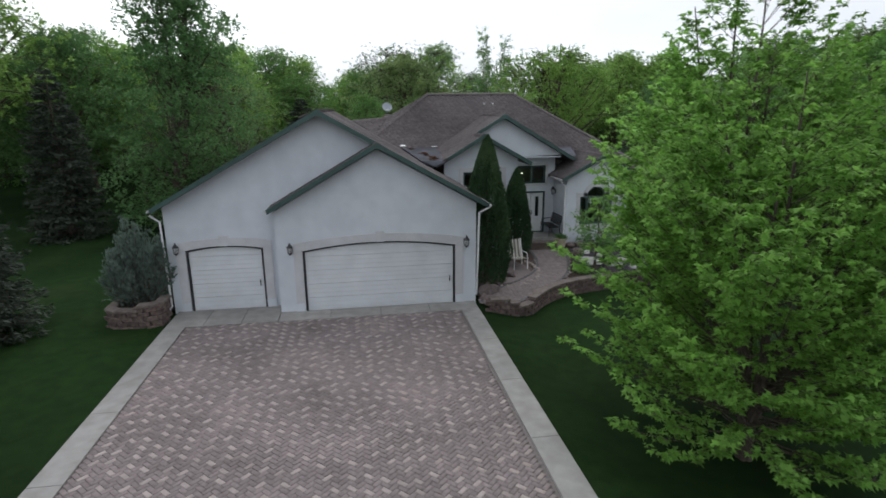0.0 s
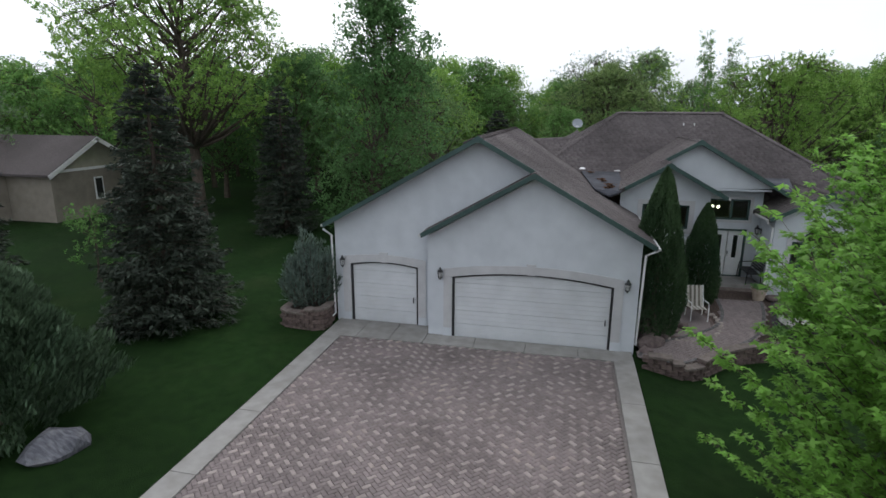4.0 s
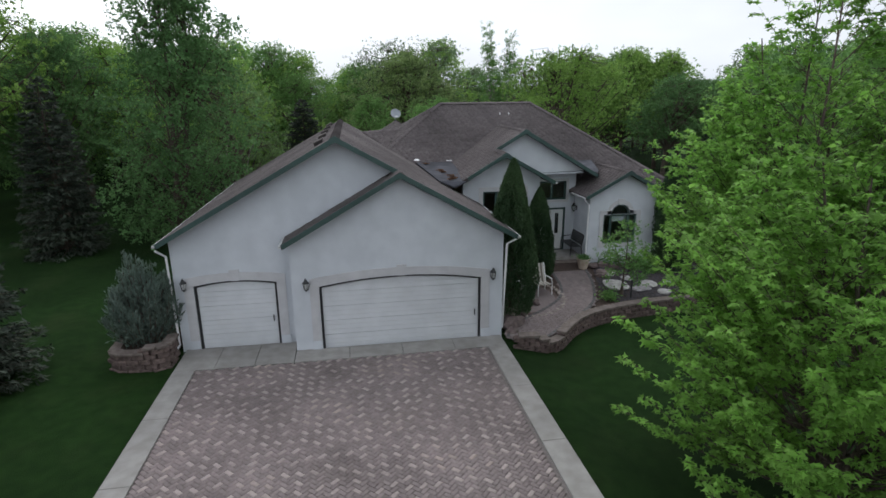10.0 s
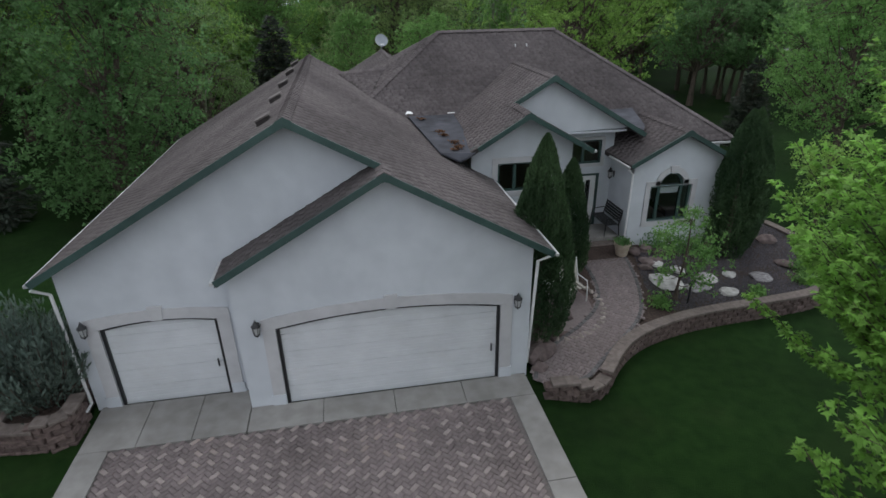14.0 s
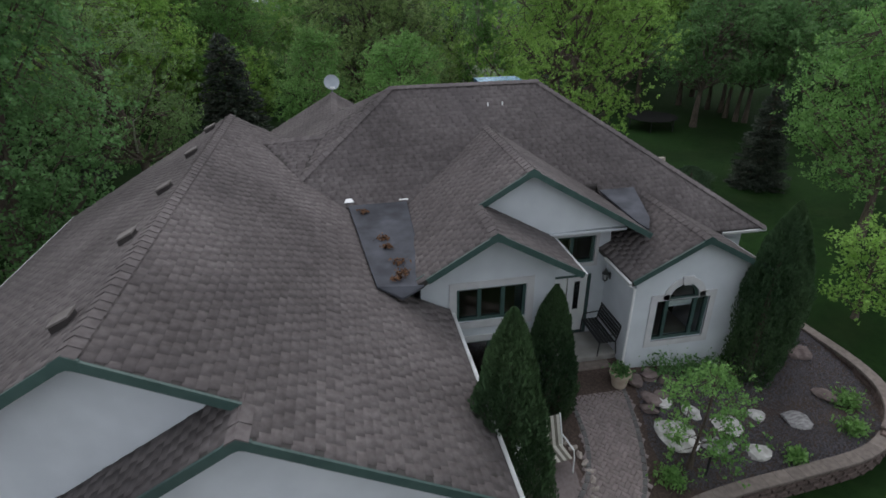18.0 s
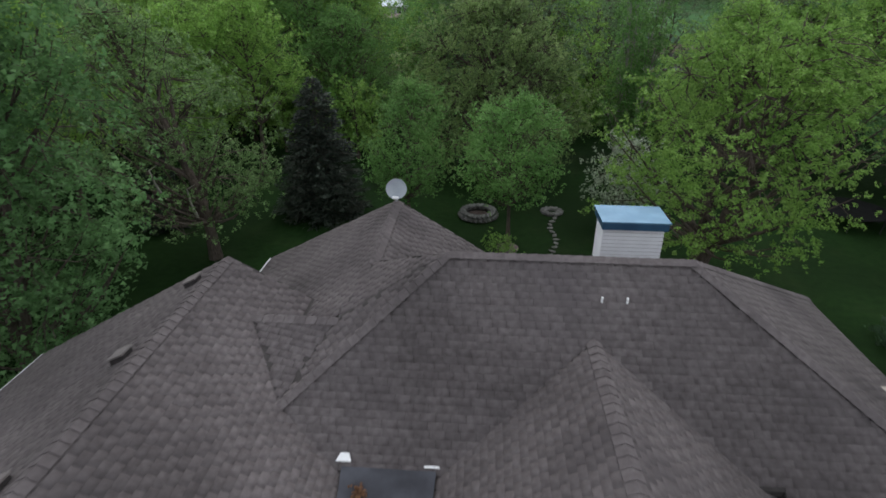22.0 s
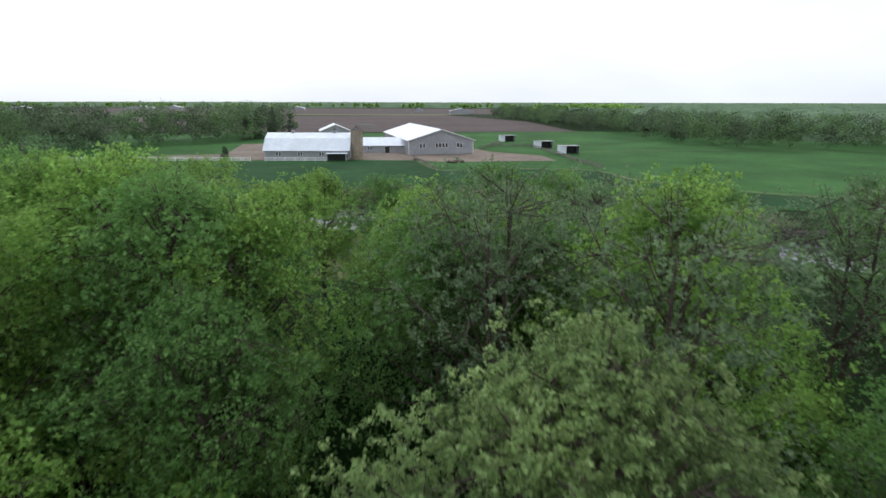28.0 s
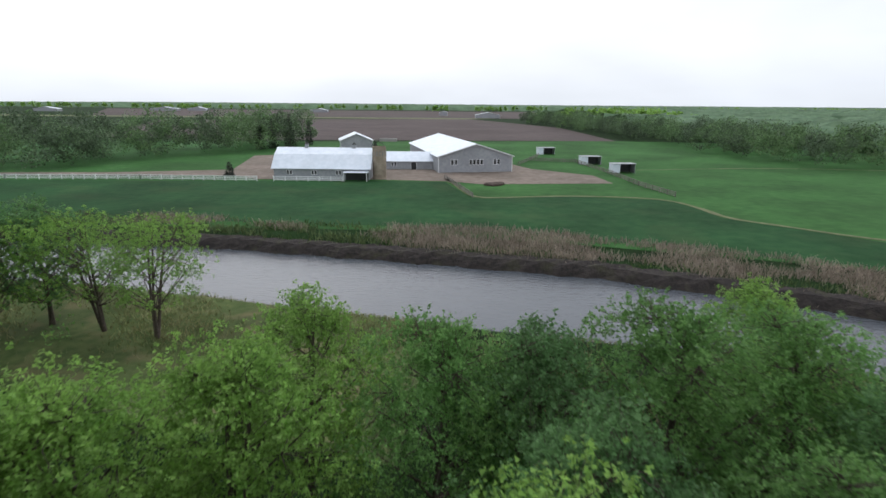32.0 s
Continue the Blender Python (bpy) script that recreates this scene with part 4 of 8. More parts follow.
def window(x0, x1, z0, z1, y, mullions, label, band=0.17, rail=None):
    w = part("window", boxed(x0 - 0.02, y + 0.16, z0 - 0.02, x1 + 0.02, y + 0.18, z0 - 0.01), GREEN, house, label)
    part("surround", frame_band(x0, x1, z0, z1, band, y), STUCCO_TRIM, w)
    bm = bmesh.new()
    t = 0.07
    box(bm, x0, y + 0.04, z0, x0 + t, y + 0.14, z1)
    box(bm, x1 - t, y + 0.04, z0, x1, y + 0.14, z1)
    box(bm, x0 + t, y + 0.04, z1 - t, x1 - t, y + 0.14, z1)
    box(bm, x0 + t, y + 0.04, z0, x1 - t, y + 0.14, z0 + t)
    part("frame", bm, GREEN, w)
    for m in mullions:
        part("mullion", boxed(m - 0.045, y + 0.045, z0 + t, m + 0.045, y + 0.135, z1 - t), GREEN, w)
    edges = [x0 + t] + [v for m in mullions for v in (m - 0.045, m + 0.045)] + [x1 - t]
    for a, b in zip(edges[::2], edges[1::2]):
        g = part("pane", boxed(a, y + 0.085, z0 + t, b, y + 0.093, z1 - t), GLASS, w)
        g.visible_shadow = False
    return w


window(4.75, 6.38, 2.98, 3.86, 22.05, [5.29, 5.84], "wide green-framed window in three lights")
window(4.75, 6.38, 0.95, 2.42, 22.05, [5.56], "lower green-framed window in two lights")
arched = window(WX - 0.74, WX + 0.74, 1.38, WZ - 0.02, 22.5, [WX - 0.4, WX + 0.4], "green-framed arched window in a grey surround", band=0.001)
bm = bmesh.new()
box(bm, WX - 0.91, 22.465, 1.21, WX - 0.74, 22.5, WZ + 0.15)
box(bm, WX + 0.74, 22.465, 1.21, WX + 0.91, 22.5, WZ + 0.15)
box(bm, WX - 0.74, 22.465, 1.21, WX + 0.74, 22.5, 1.38)
box(bm, WX - 0.74, 22.465, WZ - 0.02, WX - 0.42, 22.5, WZ + 0.15)
box(bm, WX + 0.42, 22.465, WZ - 0.02, WX + 0.74, 22.5, WZ + 0.15)
n = 14
for i in range(n):
    a, b = math.pi * i / n, math.pi * (i + 1) / n
    q = [(WX + r * math.cos(t), 22.465, WZ + r * math.sin(t)) for r, t in ((0.42, a), (0.6, a), (0.6, b), (0.42, b))]
    extrude_poly(bm, q, (0, 0.035, 0))
part("surround", bm, STUCCO_TRIM, arched)
bm = bmesh.new()
for i in range(n):
    a, b = math.pi * i / n, math.pi * (i + 1) / n
    q = [(WX + r * math.cos(t), 22.54, WZ + r * math.sin(t)) for r, t in ((0.35, a), (0.42, a), (0.42, b), (0.35, b))]
    extrude_poly(bm, q, (0, 0.1, 0))
part("frame", bm, GREEN, arched)
bm = bmesh.new()
extrude_poly(bm, [(WX + 0.36 * math.cos(math.pi * i / n), 22.585, WZ + 0.36 * math.sin(math.pi * i / n)) for i in range(n + 1)], (0, 0.008, 0))
g = part("pane", bm, GLASS, arched)
g.visible_shadow = False
bm = bmesh.new()
extrude_poly(bm, [(WX - 0.11, 22.43, WZ + 0.4), (WX + 0.11, 22.43, WZ + 0.4), (WX + 0.15, 22.43, WZ + 0.64), (WX - 0.15, 22.43, WZ + 0.64)], (0, 0.07, 0))
part("keystone", bm, STUCCO_TRIM, arched)
part("blind", boxed(WX - 0.39, 22.66, 2.3, WX + 0.39, 22.67, 2.6), WHITE, arched, "half-raised white blind")
window(7.15, 9.0, 3.04, 3.86, 24.1, [8.35], "dark transom window over the front door", band=0.1)

# front door: white double door with slim dark lights
door = part("front_door", boxed(7.68, 24.16, 0.7, 9.02, 24.19, 0.78), GREEN, house, "white front door with slim dark lights in a green frame")
bm = bmesh.new()
box(bm, 7.7, 24.11, 0.7, 7.77, 24.24, 2.68)
box(bm, 8.93, 24.11, 0.7, 9.0, 24.24, 2.68)
box(bm, 7.77, 24.11, 2.6, 8.93, 24.24, 2.68)
part("frame", bm, GREEN, door)
for x0, x1 in ((7.77, 8.34), (8.36, 8.93)):
    bm = bmesh.new()
    c = (x0 + x1) / 2
    lw = 0.085
    box(bm, x0 + 0.006, 24.18, 0.78, c - lw, 24.225, 2.595)
    box(bm, c + lw, 24.18, 0.78, x1 - 0.006, 24.225, 2.595)
    box(bm, c - lw, 24.18, 0.78, c + lw, 24.225, 1.5)
    box(bm, c - lw, 24.18, 2.42, c + lw, 24.225, 2.595)
    leaf = part("leaf", bm, WHITE, door)
    part("light", boxed(c - lw, 24.195, 1.5, c + lw, 24.205, 2.42), GLASS, leaf)
    part("light_backing", boxed(c - lw, 24.212, 1.5, c + lw, 24.218, 2.42), BLACK, leaf)
part("door_handle", boxed(8.39, 24.13, 1.6, 8.41, 24.18, 1.78), BLACK, door)

# porch and steps
porch = thing("porch", "concrete porch with two paver steps", "porch", kind="structure")
part("landing", boxed(7.06, 22.95, -0.3, 9.41, 24.09, 0.76, 0.02), CONCRETE, porch)
part("step", boxed(7.6, 22.62, -0.3, 9.15, 22.95, 0.62, 0.02), CAP, porch)
part("step", boxed(7.6, 22.3, -0.3, 9.15, 22.62, 0.5, 0.02), CAP, porch)


# ---- roofs ----
def plane_of(p):
    p = [Vector(v) for v in p]
    n = (p[1] - p[0]).cross(p[2] - p[0])
    for i in range(3, len(p)):
        m = (p[i - 1] - p[0]).cross(p[i] - p[0])
        n += m
    n.normalize()
    return n if n.z > 0 else -n


def inside(px, py, poly):
    hit = np.zeros(px.shape, bool)
    n = len(poly)
    for i in range(n):
        x0, y0, x1, y1 = *poly[i][:2], *poly[(i + 1) % n][:2]
        c = (y0 > py) != (y1 > py)
        with np.errstate(divide="ignore", invalid="ignore"):
            hit ^= c & (px < (x1 - x0) * (py - y0) / (y1 - y0 + 1e-12) + x0)
    return hit


SHINGLES = []
roof_parts = []


def roof_plane(xy, zf, name="roof", thick=0.13, shingle=True):
    """A roof slab whose plan is xy and whose height is zf(x, y); its shingles are laid at the end."""
    top = [(x, y, zf(x, y)) for x, y in xy]
    bm = bmesh.new()
    extrude_poly(bm, [(x, y, z - thick) for x, y, z in top], (0, 0, thick))
    r = part(name, bm, UNDERLAY, house, "brown asphalt shingle roof slope")
    if shingle:
        SHINGLES.append((r, top, zf))
    return r


def tilt(x0, z0, kx, y0=0.0, ky=0.0):
    return lambda x, y: z0 + kx * (x - x0) + ky * (y - y0)


gl, gr = tilt(RG, ZG, K), tilt(RG, ZG, -K)
KM = 0.835


def val(x):
    """Where the garage slope meets the main front slope."""
    return 28.56 - (7.13 - gr(x, 0)) / KM


roof_plane([(RG, 17.4), (RG, 29.5), (-5.84, 29.5), (-5.84, 17.4)], gl)
roof_plane([(RG, 17.4), (1.07, 17.4), (1.07, 16.82), (4.58, 16.82), (4.58, 21.95), (3.2, 21.95), (2.72, 25.62), (1.34 + 0.14, val(1.34) + 0.1), (0.45, 28.18), (1.1, 28.2), (1.1, 29.5), (RG, 29.5)], gr)
roof_plane([(1.07, 16.82), (1.07, 17.86), (-2.33, 17.86), (-2.33, 16.82)], tilt(1.07, gr(1.07, 0), 0.57))
KM = 0.835
mz = tilt(0, 7.13, 0, 28.56, KM)
roof_plane([(4.1, 28.56), (8.66, 28.56), (14.25, 24.25), (9.6, 24.25), (9.6, 25.6), (2.6, 25.55), (2.3, val(2.6)), (1.34 - 0.12, val(1.34) - 0.1)], mz)
roof_plane([(4.1, 28.56), (8.66, 28.56), (14.25, 33.56), (4.1, 33.56), (2.37, 30.0)], tilt(0, 7.13, 0, 28.56, -0.72), shingle=True)


def through3(a, b, c):
    a, b, c = Vector(a), Vector(b), Vector(c)
    n = (b - a).cross(c - a)
    return lambda x, y: a.z - (n.x * (x - a.x) + n.y * (y - a.y)) / n.z


A_, B_ = (4.1, 28.56, 7.13), (8.66, 28.56, 7.13)
hipr = through3(B_, (14.25, 24.25, 3.53), (14.25, 33.2, 3.53))
roof_plane([(8.66, 28.56), (14.25, 24.25), (14.25, 33.56)], hipr)
crv, c1_, c2_, hp = (1.34, val(1.34), gr(1.34, 0)), (0.29, 28.05, gr(0.29, 0) + 0.02), (2.04, 27.85, 5.98), (2.37, 30.0, 6.1)
for tri_ in ((A_, crv, c2_), (A_, c2_, hp), (c1_, c2_, crv)):
    roof_plane([p[:2] for p in tri_], through3(*tri_))
wl3, wr3 = tilt(2.37, 6.12, 0.6), tilt(2.37, 6.12, -0.62)
roof_plane([(2.37, 28.9), (2.37, 33.75), (-2.1, 35.0), (-2.1, 29.55), (1.07, 29.55), (1.07, 27.95), (1.95, 28.1)], wl3)
roof_plane([(2.37, 29.8), (2.37, 33.75), (6.95, 33.8), (6.95, 31.5)], wr3)
KE = 0.59
el, er = tilt(6.77, 6.12, KE), tilt(6.77, 6.12, -KE)
roof_plane([(6.77, 23.15), (6.77, 27.4), (4.05, 25.55), (3.5, 21.8), (3.55, 21.55), (5.5, 21.55), (5.5, 23.15)], el)
roof_plane([(6.77, 23.15), (6.77, 27.4), (9.7, 25.6), (10.0, 23.15)], er)
roof_plane([(5.5, 21.55), (7.5, 21.55), (7.5, 23.55), (5.5, 23.55)], tilt(5.5, el(5.5, 0), -0.56))
roof_plane([(10.95, 22.2), (10.95, 25.9), (9.95, 25.2), (9.4, 24.6), (9.12, 24.2), (9.12, 22.2)], tilt(10.95, 4.45, 0.54))
roof_plane([(10.95, 22.2), (12.85, 22.2), (12.85, 24.4), (12.3, 24.4), (10.95, 25.85)], tilt(10.95, 4.45, -0.54))
# dark membranes in the two flat valleys
bm = bmesh.new()
extrude_poly(bm, [(2.55, 25.75, 4.62), (4.13, 25.75, 4.62), (4.05, 22.5, 4.42), (3.95, 21.5, 4.33), (3.5, 21.4, 4.16), (3.0, 21.65, 4.34), (2.9, 22.5, 4.39)], (0, 0, 0.05))
part("membrane", bm, MEMBRANE, house, "dark grey roofing membrane in the valley")
bm = bmesh.new()
extrude_poly(bm, [(9.6, 25.75, 4.55), (10.75, 25.75, 4.56), (10.35, 23.9, 4.26), (10.0, 23.3, 4.24), (9.85, 23.6, 4.3)], (0, 0, 0.05))
part("membrane", bm, MEMBRANE, house, "dark grey roofing membrane in the valley")
for x, y, z in ((2.6, 25.72, 4.72), (4.05, 25.72, 4.68), (9.62, 25.78, 4.62), (10.72, 25.78, 4.62)):
    bm = bmesh.new()
    extrude_poly(bm, [(x - 0.13, y - 0.1, z), (x + 0.13, y - 0.1, z), (x, y + 0.18, z + 0.12)], (0, 0, 0.02))
    part("flashing", bm, WHITE, house, "bright metal corner flashing")


LITTER = surface("dead_leaves", (0.07, 0.036, 0.02), (0.14, 0.07, 0.035), scale=20.0, rough=0.95, bump=0.2, rand=0.3, island=True)
rng = np.random.default_rng(66)
spots = np.array([(2.95, 25.1, 4.65, 0.12), (3.3, 23.6, 4.54, 0.16), (3.35, 23.2, 4.52, 0.1), (3.55, 22.45, 4.48, 0.15), (3.6, 22.05, 4.45, 0.17), (3.45, 21.85, 4.43, 0.13)])
idx = np.repeat(np.arange(6), 60)
pp = spots[idx, :3] + rng.normal(size=(360, 3)) * np.array([0.55, 0.55, 0.03]) * spots[idx, 3:]
pp[:, 2] = np.maximum(pp[:, 2], spots[idx, 2] - 0.01) + 0.02
tagged(new("leaf_litter", mesh_arrays("leaf_litter", *leaf_tris(pp, 0.06, rng, 1.2), LITTER)), "rust-brown dead leaves gathered on the roof membrane", "leaves", kind="stuff")


def fascia(p, q, h=0.14, w=0.04, mat=GREEN, up=0.025):
    part("fascia", beam(bmesh.new(), (p[0], p[1], p[2] + up), (q[0], q[1], q[2] + up), w, h), mat, house)


def on(f, x, y):
    return (x, y, f(x, y))


f3 = tilt(1.07, gr(1.07, 0), 0.57)
for f, a, b in ((gl, (RG, 17.38), (-5.86, 17.38)), (gr, (RG, 17.38), (1.07, 17.38)), (f3, (1.07, 16.8), (-2.35, 16.8)), (gr, (1.07, 16.8), (4.6, 16.8)),
                (el, (6.77, 23.13), (5.5, 23.13)), (er, (6.77, 23.13), (10.02, 23.13)), (el, (5.5, 21.53), (4.0, 21.53)), (el, (4.0, 21.75), (3.5, 21.75)),
                (tilt(5.5, el(5.5, 0), -0.56), (5.5, 21.53), (7.52, 21.53)), (tilt(10.95, 4.45, 0.54), (10.95, 22.18), (9.1, 22.18)),
                (tilt(10.95, 4.45, -0.54), (10.95, 22.18), (12.87, 22.18))):
    fascia(on(f, *a), on(f, *b))
for f, x, y, k in ((gl, RG, 17.38, K), (gr, 1.07, 16.8, 0.57), (el, 6.77, 23.13, KE), (el, 5.5, 21.53, 0.57), (tilt(10.95, 4.45, 0.54), 10.95, 22.18, 0.54)):
    bm = bmesh.new()
    z = f(x, y) + 0.045
    extrude_poly(bm, [(x - 0.16, y - 0.022, z - 0.16 * k), (x, y - 0.022, z), (x + 0.16, y - 0.022, z - 0.16 * k), (x + 0.16, y - 0.022, z - 0.16 * k - 0.155), (x, y - 0.022, z - 0.2), (x - 0.16, y - 0.022, z - 0.16 * k - 0.155)], (0, 0.044, 0))
    part("fascia_peak", bm, GREEN, house)


GUTTER = surface("gutter_metal", (0.42, 0.43, 0.43), (0.52, 0.53, 0.53), scale=3.0, rough=0.5, bump=0.05, big=0.15, spec=0.4)


def gutter(p, q):
    part("gutter", beam(bmesh.new(), p, q, 0.07, 0.065), GUTTER, house, "pale metal gutter")


for f, a, b in ((gl, (-5.89, 17.4), (-5.89, 29.5)), (gr, (4.64, 16.8), (4.64, 21.9)), (f3, (-2.39, 16.84), (-2.39, 17.84)), (tilt(10.95, 4.45, 0.54), (9.06, 22.2), (9.06, 23.6)),
                (tilt(5.5, el(5.5, 0), -0.56), (7.56, 21.56), (7.56, 23.4)), (mz, (12.9, 24.2), (14.27, 24.2)), (wl3, (-2.15, 29.6), (-2.15, 35.0)), (tilt(10.95, 4.45, -0.54), (12.9, 22.2), (12.9, 24.2))):
    gutter(on(f, *a), on(f, *b))


def downpipe(pts):
    part("downpipe", tube(bmesh.new(), pts, [0.035] * len(pts), 6), WHITE, house, "white downpipe")


downpipe([(-5.88, 17.5, 3.3), (-5.7, 17.75, 3.05), (-5.68, 17.78, 0.25), (-5.8, 17.2, 0.05)])
downpipe([(4.62, 16.95, 3.3), (4.33, 17.12, 3.1), (4.31, 17.4, 0.2)])
downpipe([(9.1, 22.3, 3.3), (9.33, 22.42, 3.1), (9.33, 22.44, 0.75), (9.35, 21.9, 0.6)])
# ridge caps
def ridge_caps(p, q):
    p, q = Vector(p), Vector(q)
    n = max(2, int((q - p).length / 0.2))
    bm = bmesh.new()
    d = (q - p) / n
    side = d.cross(Vector((0, 0, 1))).normalized()
    for i in range(n):
        a, b = p + d * i, p + d * (i + 1.25)
        vs = []
        for pt, lift in ((a, 0.03), (b, 0.05)):
            vs.append([bm.verts.new(pt + side * s * 0.14 + Vector((0, 0, lift - abs(s) * 0.075))) for s in (-1, 0, 1)])
        bm.faces.new((vs[0][0], vs[0][1], vs[1][1], vs[1][0]))
        bm.faces.new((vs[0][1], vs[0][2], vs[1][2], vs[1][1]))
        lo = [bm.verts.new(v.co - Vector((0, 0, 0.025))) for v in vs[1]]
        bm.faces.new((vs[1][0], vs[1][1], lo[1], lo[0]))
        bm.faces.new((vs[1][1], vs[1][2], lo[2], lo[1]))
    part("ridge_cap", bm, SHINGLE, house, kind="stuff", label="row of folded ridge shingles")


for p, q in (((RG, 29.45, ZG), (RG, 17.42, ZG)), (A_, B_), (B_, (14.25, 24.25, 3.53)), (A_, crv), ((6.77, 27.4, 6.12), (6.77, 23.17, 6.12)), ((5.5, 23.1, el(5.5, 0)), (5.5, 21.57, el(5.5, 0))),
             ((10.95, 25.8, 4.45), (10.95, 22.22, 4.45)), (c1_, c2_), ((2.37, 29.9, 6.1), (2.37, 33.65, 6.1)), ((1.07, 17.4, gr(1.07, 0)), (1.07, 16.84, gr(1.07, 0))), (B_, (14.25, 33.56, 3.53))):
    ridge_caps(p, q)

# box vents along the garage ridge
VENT_HOOD = surface("vent_hood", (0.12, 0.105, 0.1), (0.16, 0.145, 0.14), scale=4.0, rough=0.8, bump=0.1, big=0.1)
for y in (18.58, 21.19, 23.63, 26.27, 28.78):
    x = RG - 0.5
    z = gl(x, y)
    bm = bmesh.new()
    extrude_poly(bm, [(x - 0.13, y - 0.13, z - 0.1), (x - 0.15, y - 0.13, z + 0.05), (x + 0.1, y - 0.13, z + 0.17), (x + 0.13, y - 0.13, z + 0.06)], (0, 0.26, 0))
    v = part("roof_vent", bm, UNDERLAY, house, "low dark box vent near the ridge")
    part("hood", beam(bmesh.new(), (x - 0.17, y, z + 0.06), (x + 0.12, y, z + 0.2), 0.3, 0.03), VENT_HOOD, v)

# chimney chase with a blue cap
SIDING = surface("white_siding", (0.66, 0.67, 0.69), (0.72, 0.73, 0.75), scale=2.0, rough=0.5, bump=0.05, big=0.05)
BLUE_CAP = surface("blue_metal", (0.12, 0.25, 0.37), (0.16, 0.31, 0.44), scale=2.0, rough=0.25, bump=0.05, metal=0.4, spec=0.5, big=0.1)
BLUE_EDGE = surface("dark_blue_metal", (0.012, 0.05, 0.10), (0.02, 0.07, 0.13), scale=2.0, rough=0.4, bump=0.05, spec=0.5)
# the chase is grey, so the gaps paint shadow lines between the white boards
chim = part("chimney", boxed(7.72, 31.62, 3.4, 9.14, 32.38, 6.43), STUCCO_TRIM, house, "white sided chimney chase with a blue metal cap")
part("cap", boxed(7.62, 31.46, 6.59, 9.24, 32.54, 6.63), BLUE_CAP, chim, "pale blue metal cap")
part("cap_edge", boxed(7.65, 31.49, 6.41, 9.21, 32.51, 6.589), BLUE_EDGE, chim, "dark blue cap edge")
for i in range(23):
    z = 4.1 + 0.1 * i
    bm = bmesh.new()
    extrude_poly(bm, [(7.7, 31.615, z), (7.7, 31.597, z + 0.006), (7.7, 31.612, z + 0.084)], (1.46, 0, 0))
    part("siding_board", bm, SIDING, chim)
    bm = bmesh.new()
    extrude_poly(bm, [(7.715, 31.62, z), (7.697, 31.62, z + 0.006), (7.712, 31.62, z + 0.084)], (0, 0.76, 0))
    part("siding_board", bm, SIDING, chim)
bm = bmesh.new()
extrude_poly(bm, [(7.75, 31.62, 4.6), (9.05, 31.62, 4.6), (8.42, 31.62, 5.6)], (0, -0.5, 0))
part("cricket", bm, SHINGLE_PIECE, chim)
for x in (6.95, 7.4):
    part("vent_pipe", tube(bmesh.new(), [(x, 27.9, 6.4), (x, 27.9, 6.68)], [0.022, 0.022], 8), WHITE, house, "white plumbing vent pipe")

# satellite dish at the rear peak
dish = thing("satellite_dish", "grey satellite dish on a short mast at the roof peak", "satellite dish", at=Matrix.LocRotScale((2.37, 33.6, 6.12), None, (0.78, 0.78, 0.78)))
bm = bmesh.new()
lathe(bm, [(0.02, 0.0), (0.16, 0.015), (0.28, 0.05), (0.37, 0.095), (0.375, 0.1), (0.37, 0.11), (0.28, 0.065), (0.16, 0.03), (0.02, 0.014)], 24)
bmesh.ops.transform(bm, matrix=pose(0, 0, 0.48, 62, 0, 8), verts=bm.verts[:])
DISH = surface("dish_grey", (0.27, 0.3, 0.33), (0.33, 0.36, 0.39), scale=3.0, rough=0.4, bump=0.03, spec=0.4)
part("reflector", bm, DISH, dish)
part("mast", tube(bmesh.new(), [(0, 0, -0.1), (0, 0.06, 0.45)], [0.025, 0.025], 8), DISH, dish)
part("arm", tube(bmesh.new(), [(0, 0, 0.3), (0.02, -0.4, 0.32)], [0.015, 0.012], 6), DISH, dish)
part("receiver", boxed(-0.09, -0.47, 0.28, 0.13, -0.37, 0.36, 0.01), WHITE, dish)


# ---- wall lanterns ----
LAMP_GLASS = surface("seeded_glass", (0.35, 0.36, 0.36), (0.45, 0.46, 0.45), scale=20.0, rough=0.15, bump=0.1, spec=0.5)


def lantern():
    ob = thing("wall_lantern", "black metal carriage lantern on the stucco wall", "wall lamp", "wall lanterns")
    part("back_plate", boxed(-0.05, 0.0, -0.1, 0.05, 0.02, 0.12, 0.008), BLACK, ob)
    part("bracket", tube(bmesh.new(), [(0, 0, 0.05), (0, -0.07, 0.12), (0, -0.13, 0.22)], [0.012, 0.012, 0.012], 6), BLACK, ob)
    bm = bmesh.new()
    lathe(bm, [(0.015, -0.16), (0.03, -0.13), (0.07, -0.1), (0.075, -0.08)], 6, (0, -0.13, 0))
    part("base", bm, BLACK, ob)
    part("glass", lathe(bmesh.new(), [(0.055, -0.08), (0.085, 0.06), (0.085, 0.1)], 6, (0, -0.13, 0)), LAMP_GLASS, ob)
    part("roof", lathe(bmesh.new(), [(0.1, 0.1), (0.1, 0.115), (0.045, 0.17), (0.05, 0.18), (0.03, 0.215), (0.006, 0.26)], 8, (0, -0.13, 0)), BLACK, ob)
    for i in range(6):
        a = math.pi / 3 * i
        part("bar", tube(bmesh.new(), [(0.058 * math.cos(a), -0.13 + 0.058 * math.sin(a), -0.08), (0.088 * math.cos(a), -0.13 + 0.088 * math.sin(a), 0.1)], [0.008, 0.008], 4), BLACK, ob)
    return ob


lan = lantern()
lan.matrix_basis = pose(3.9, 17.19, 2.12)
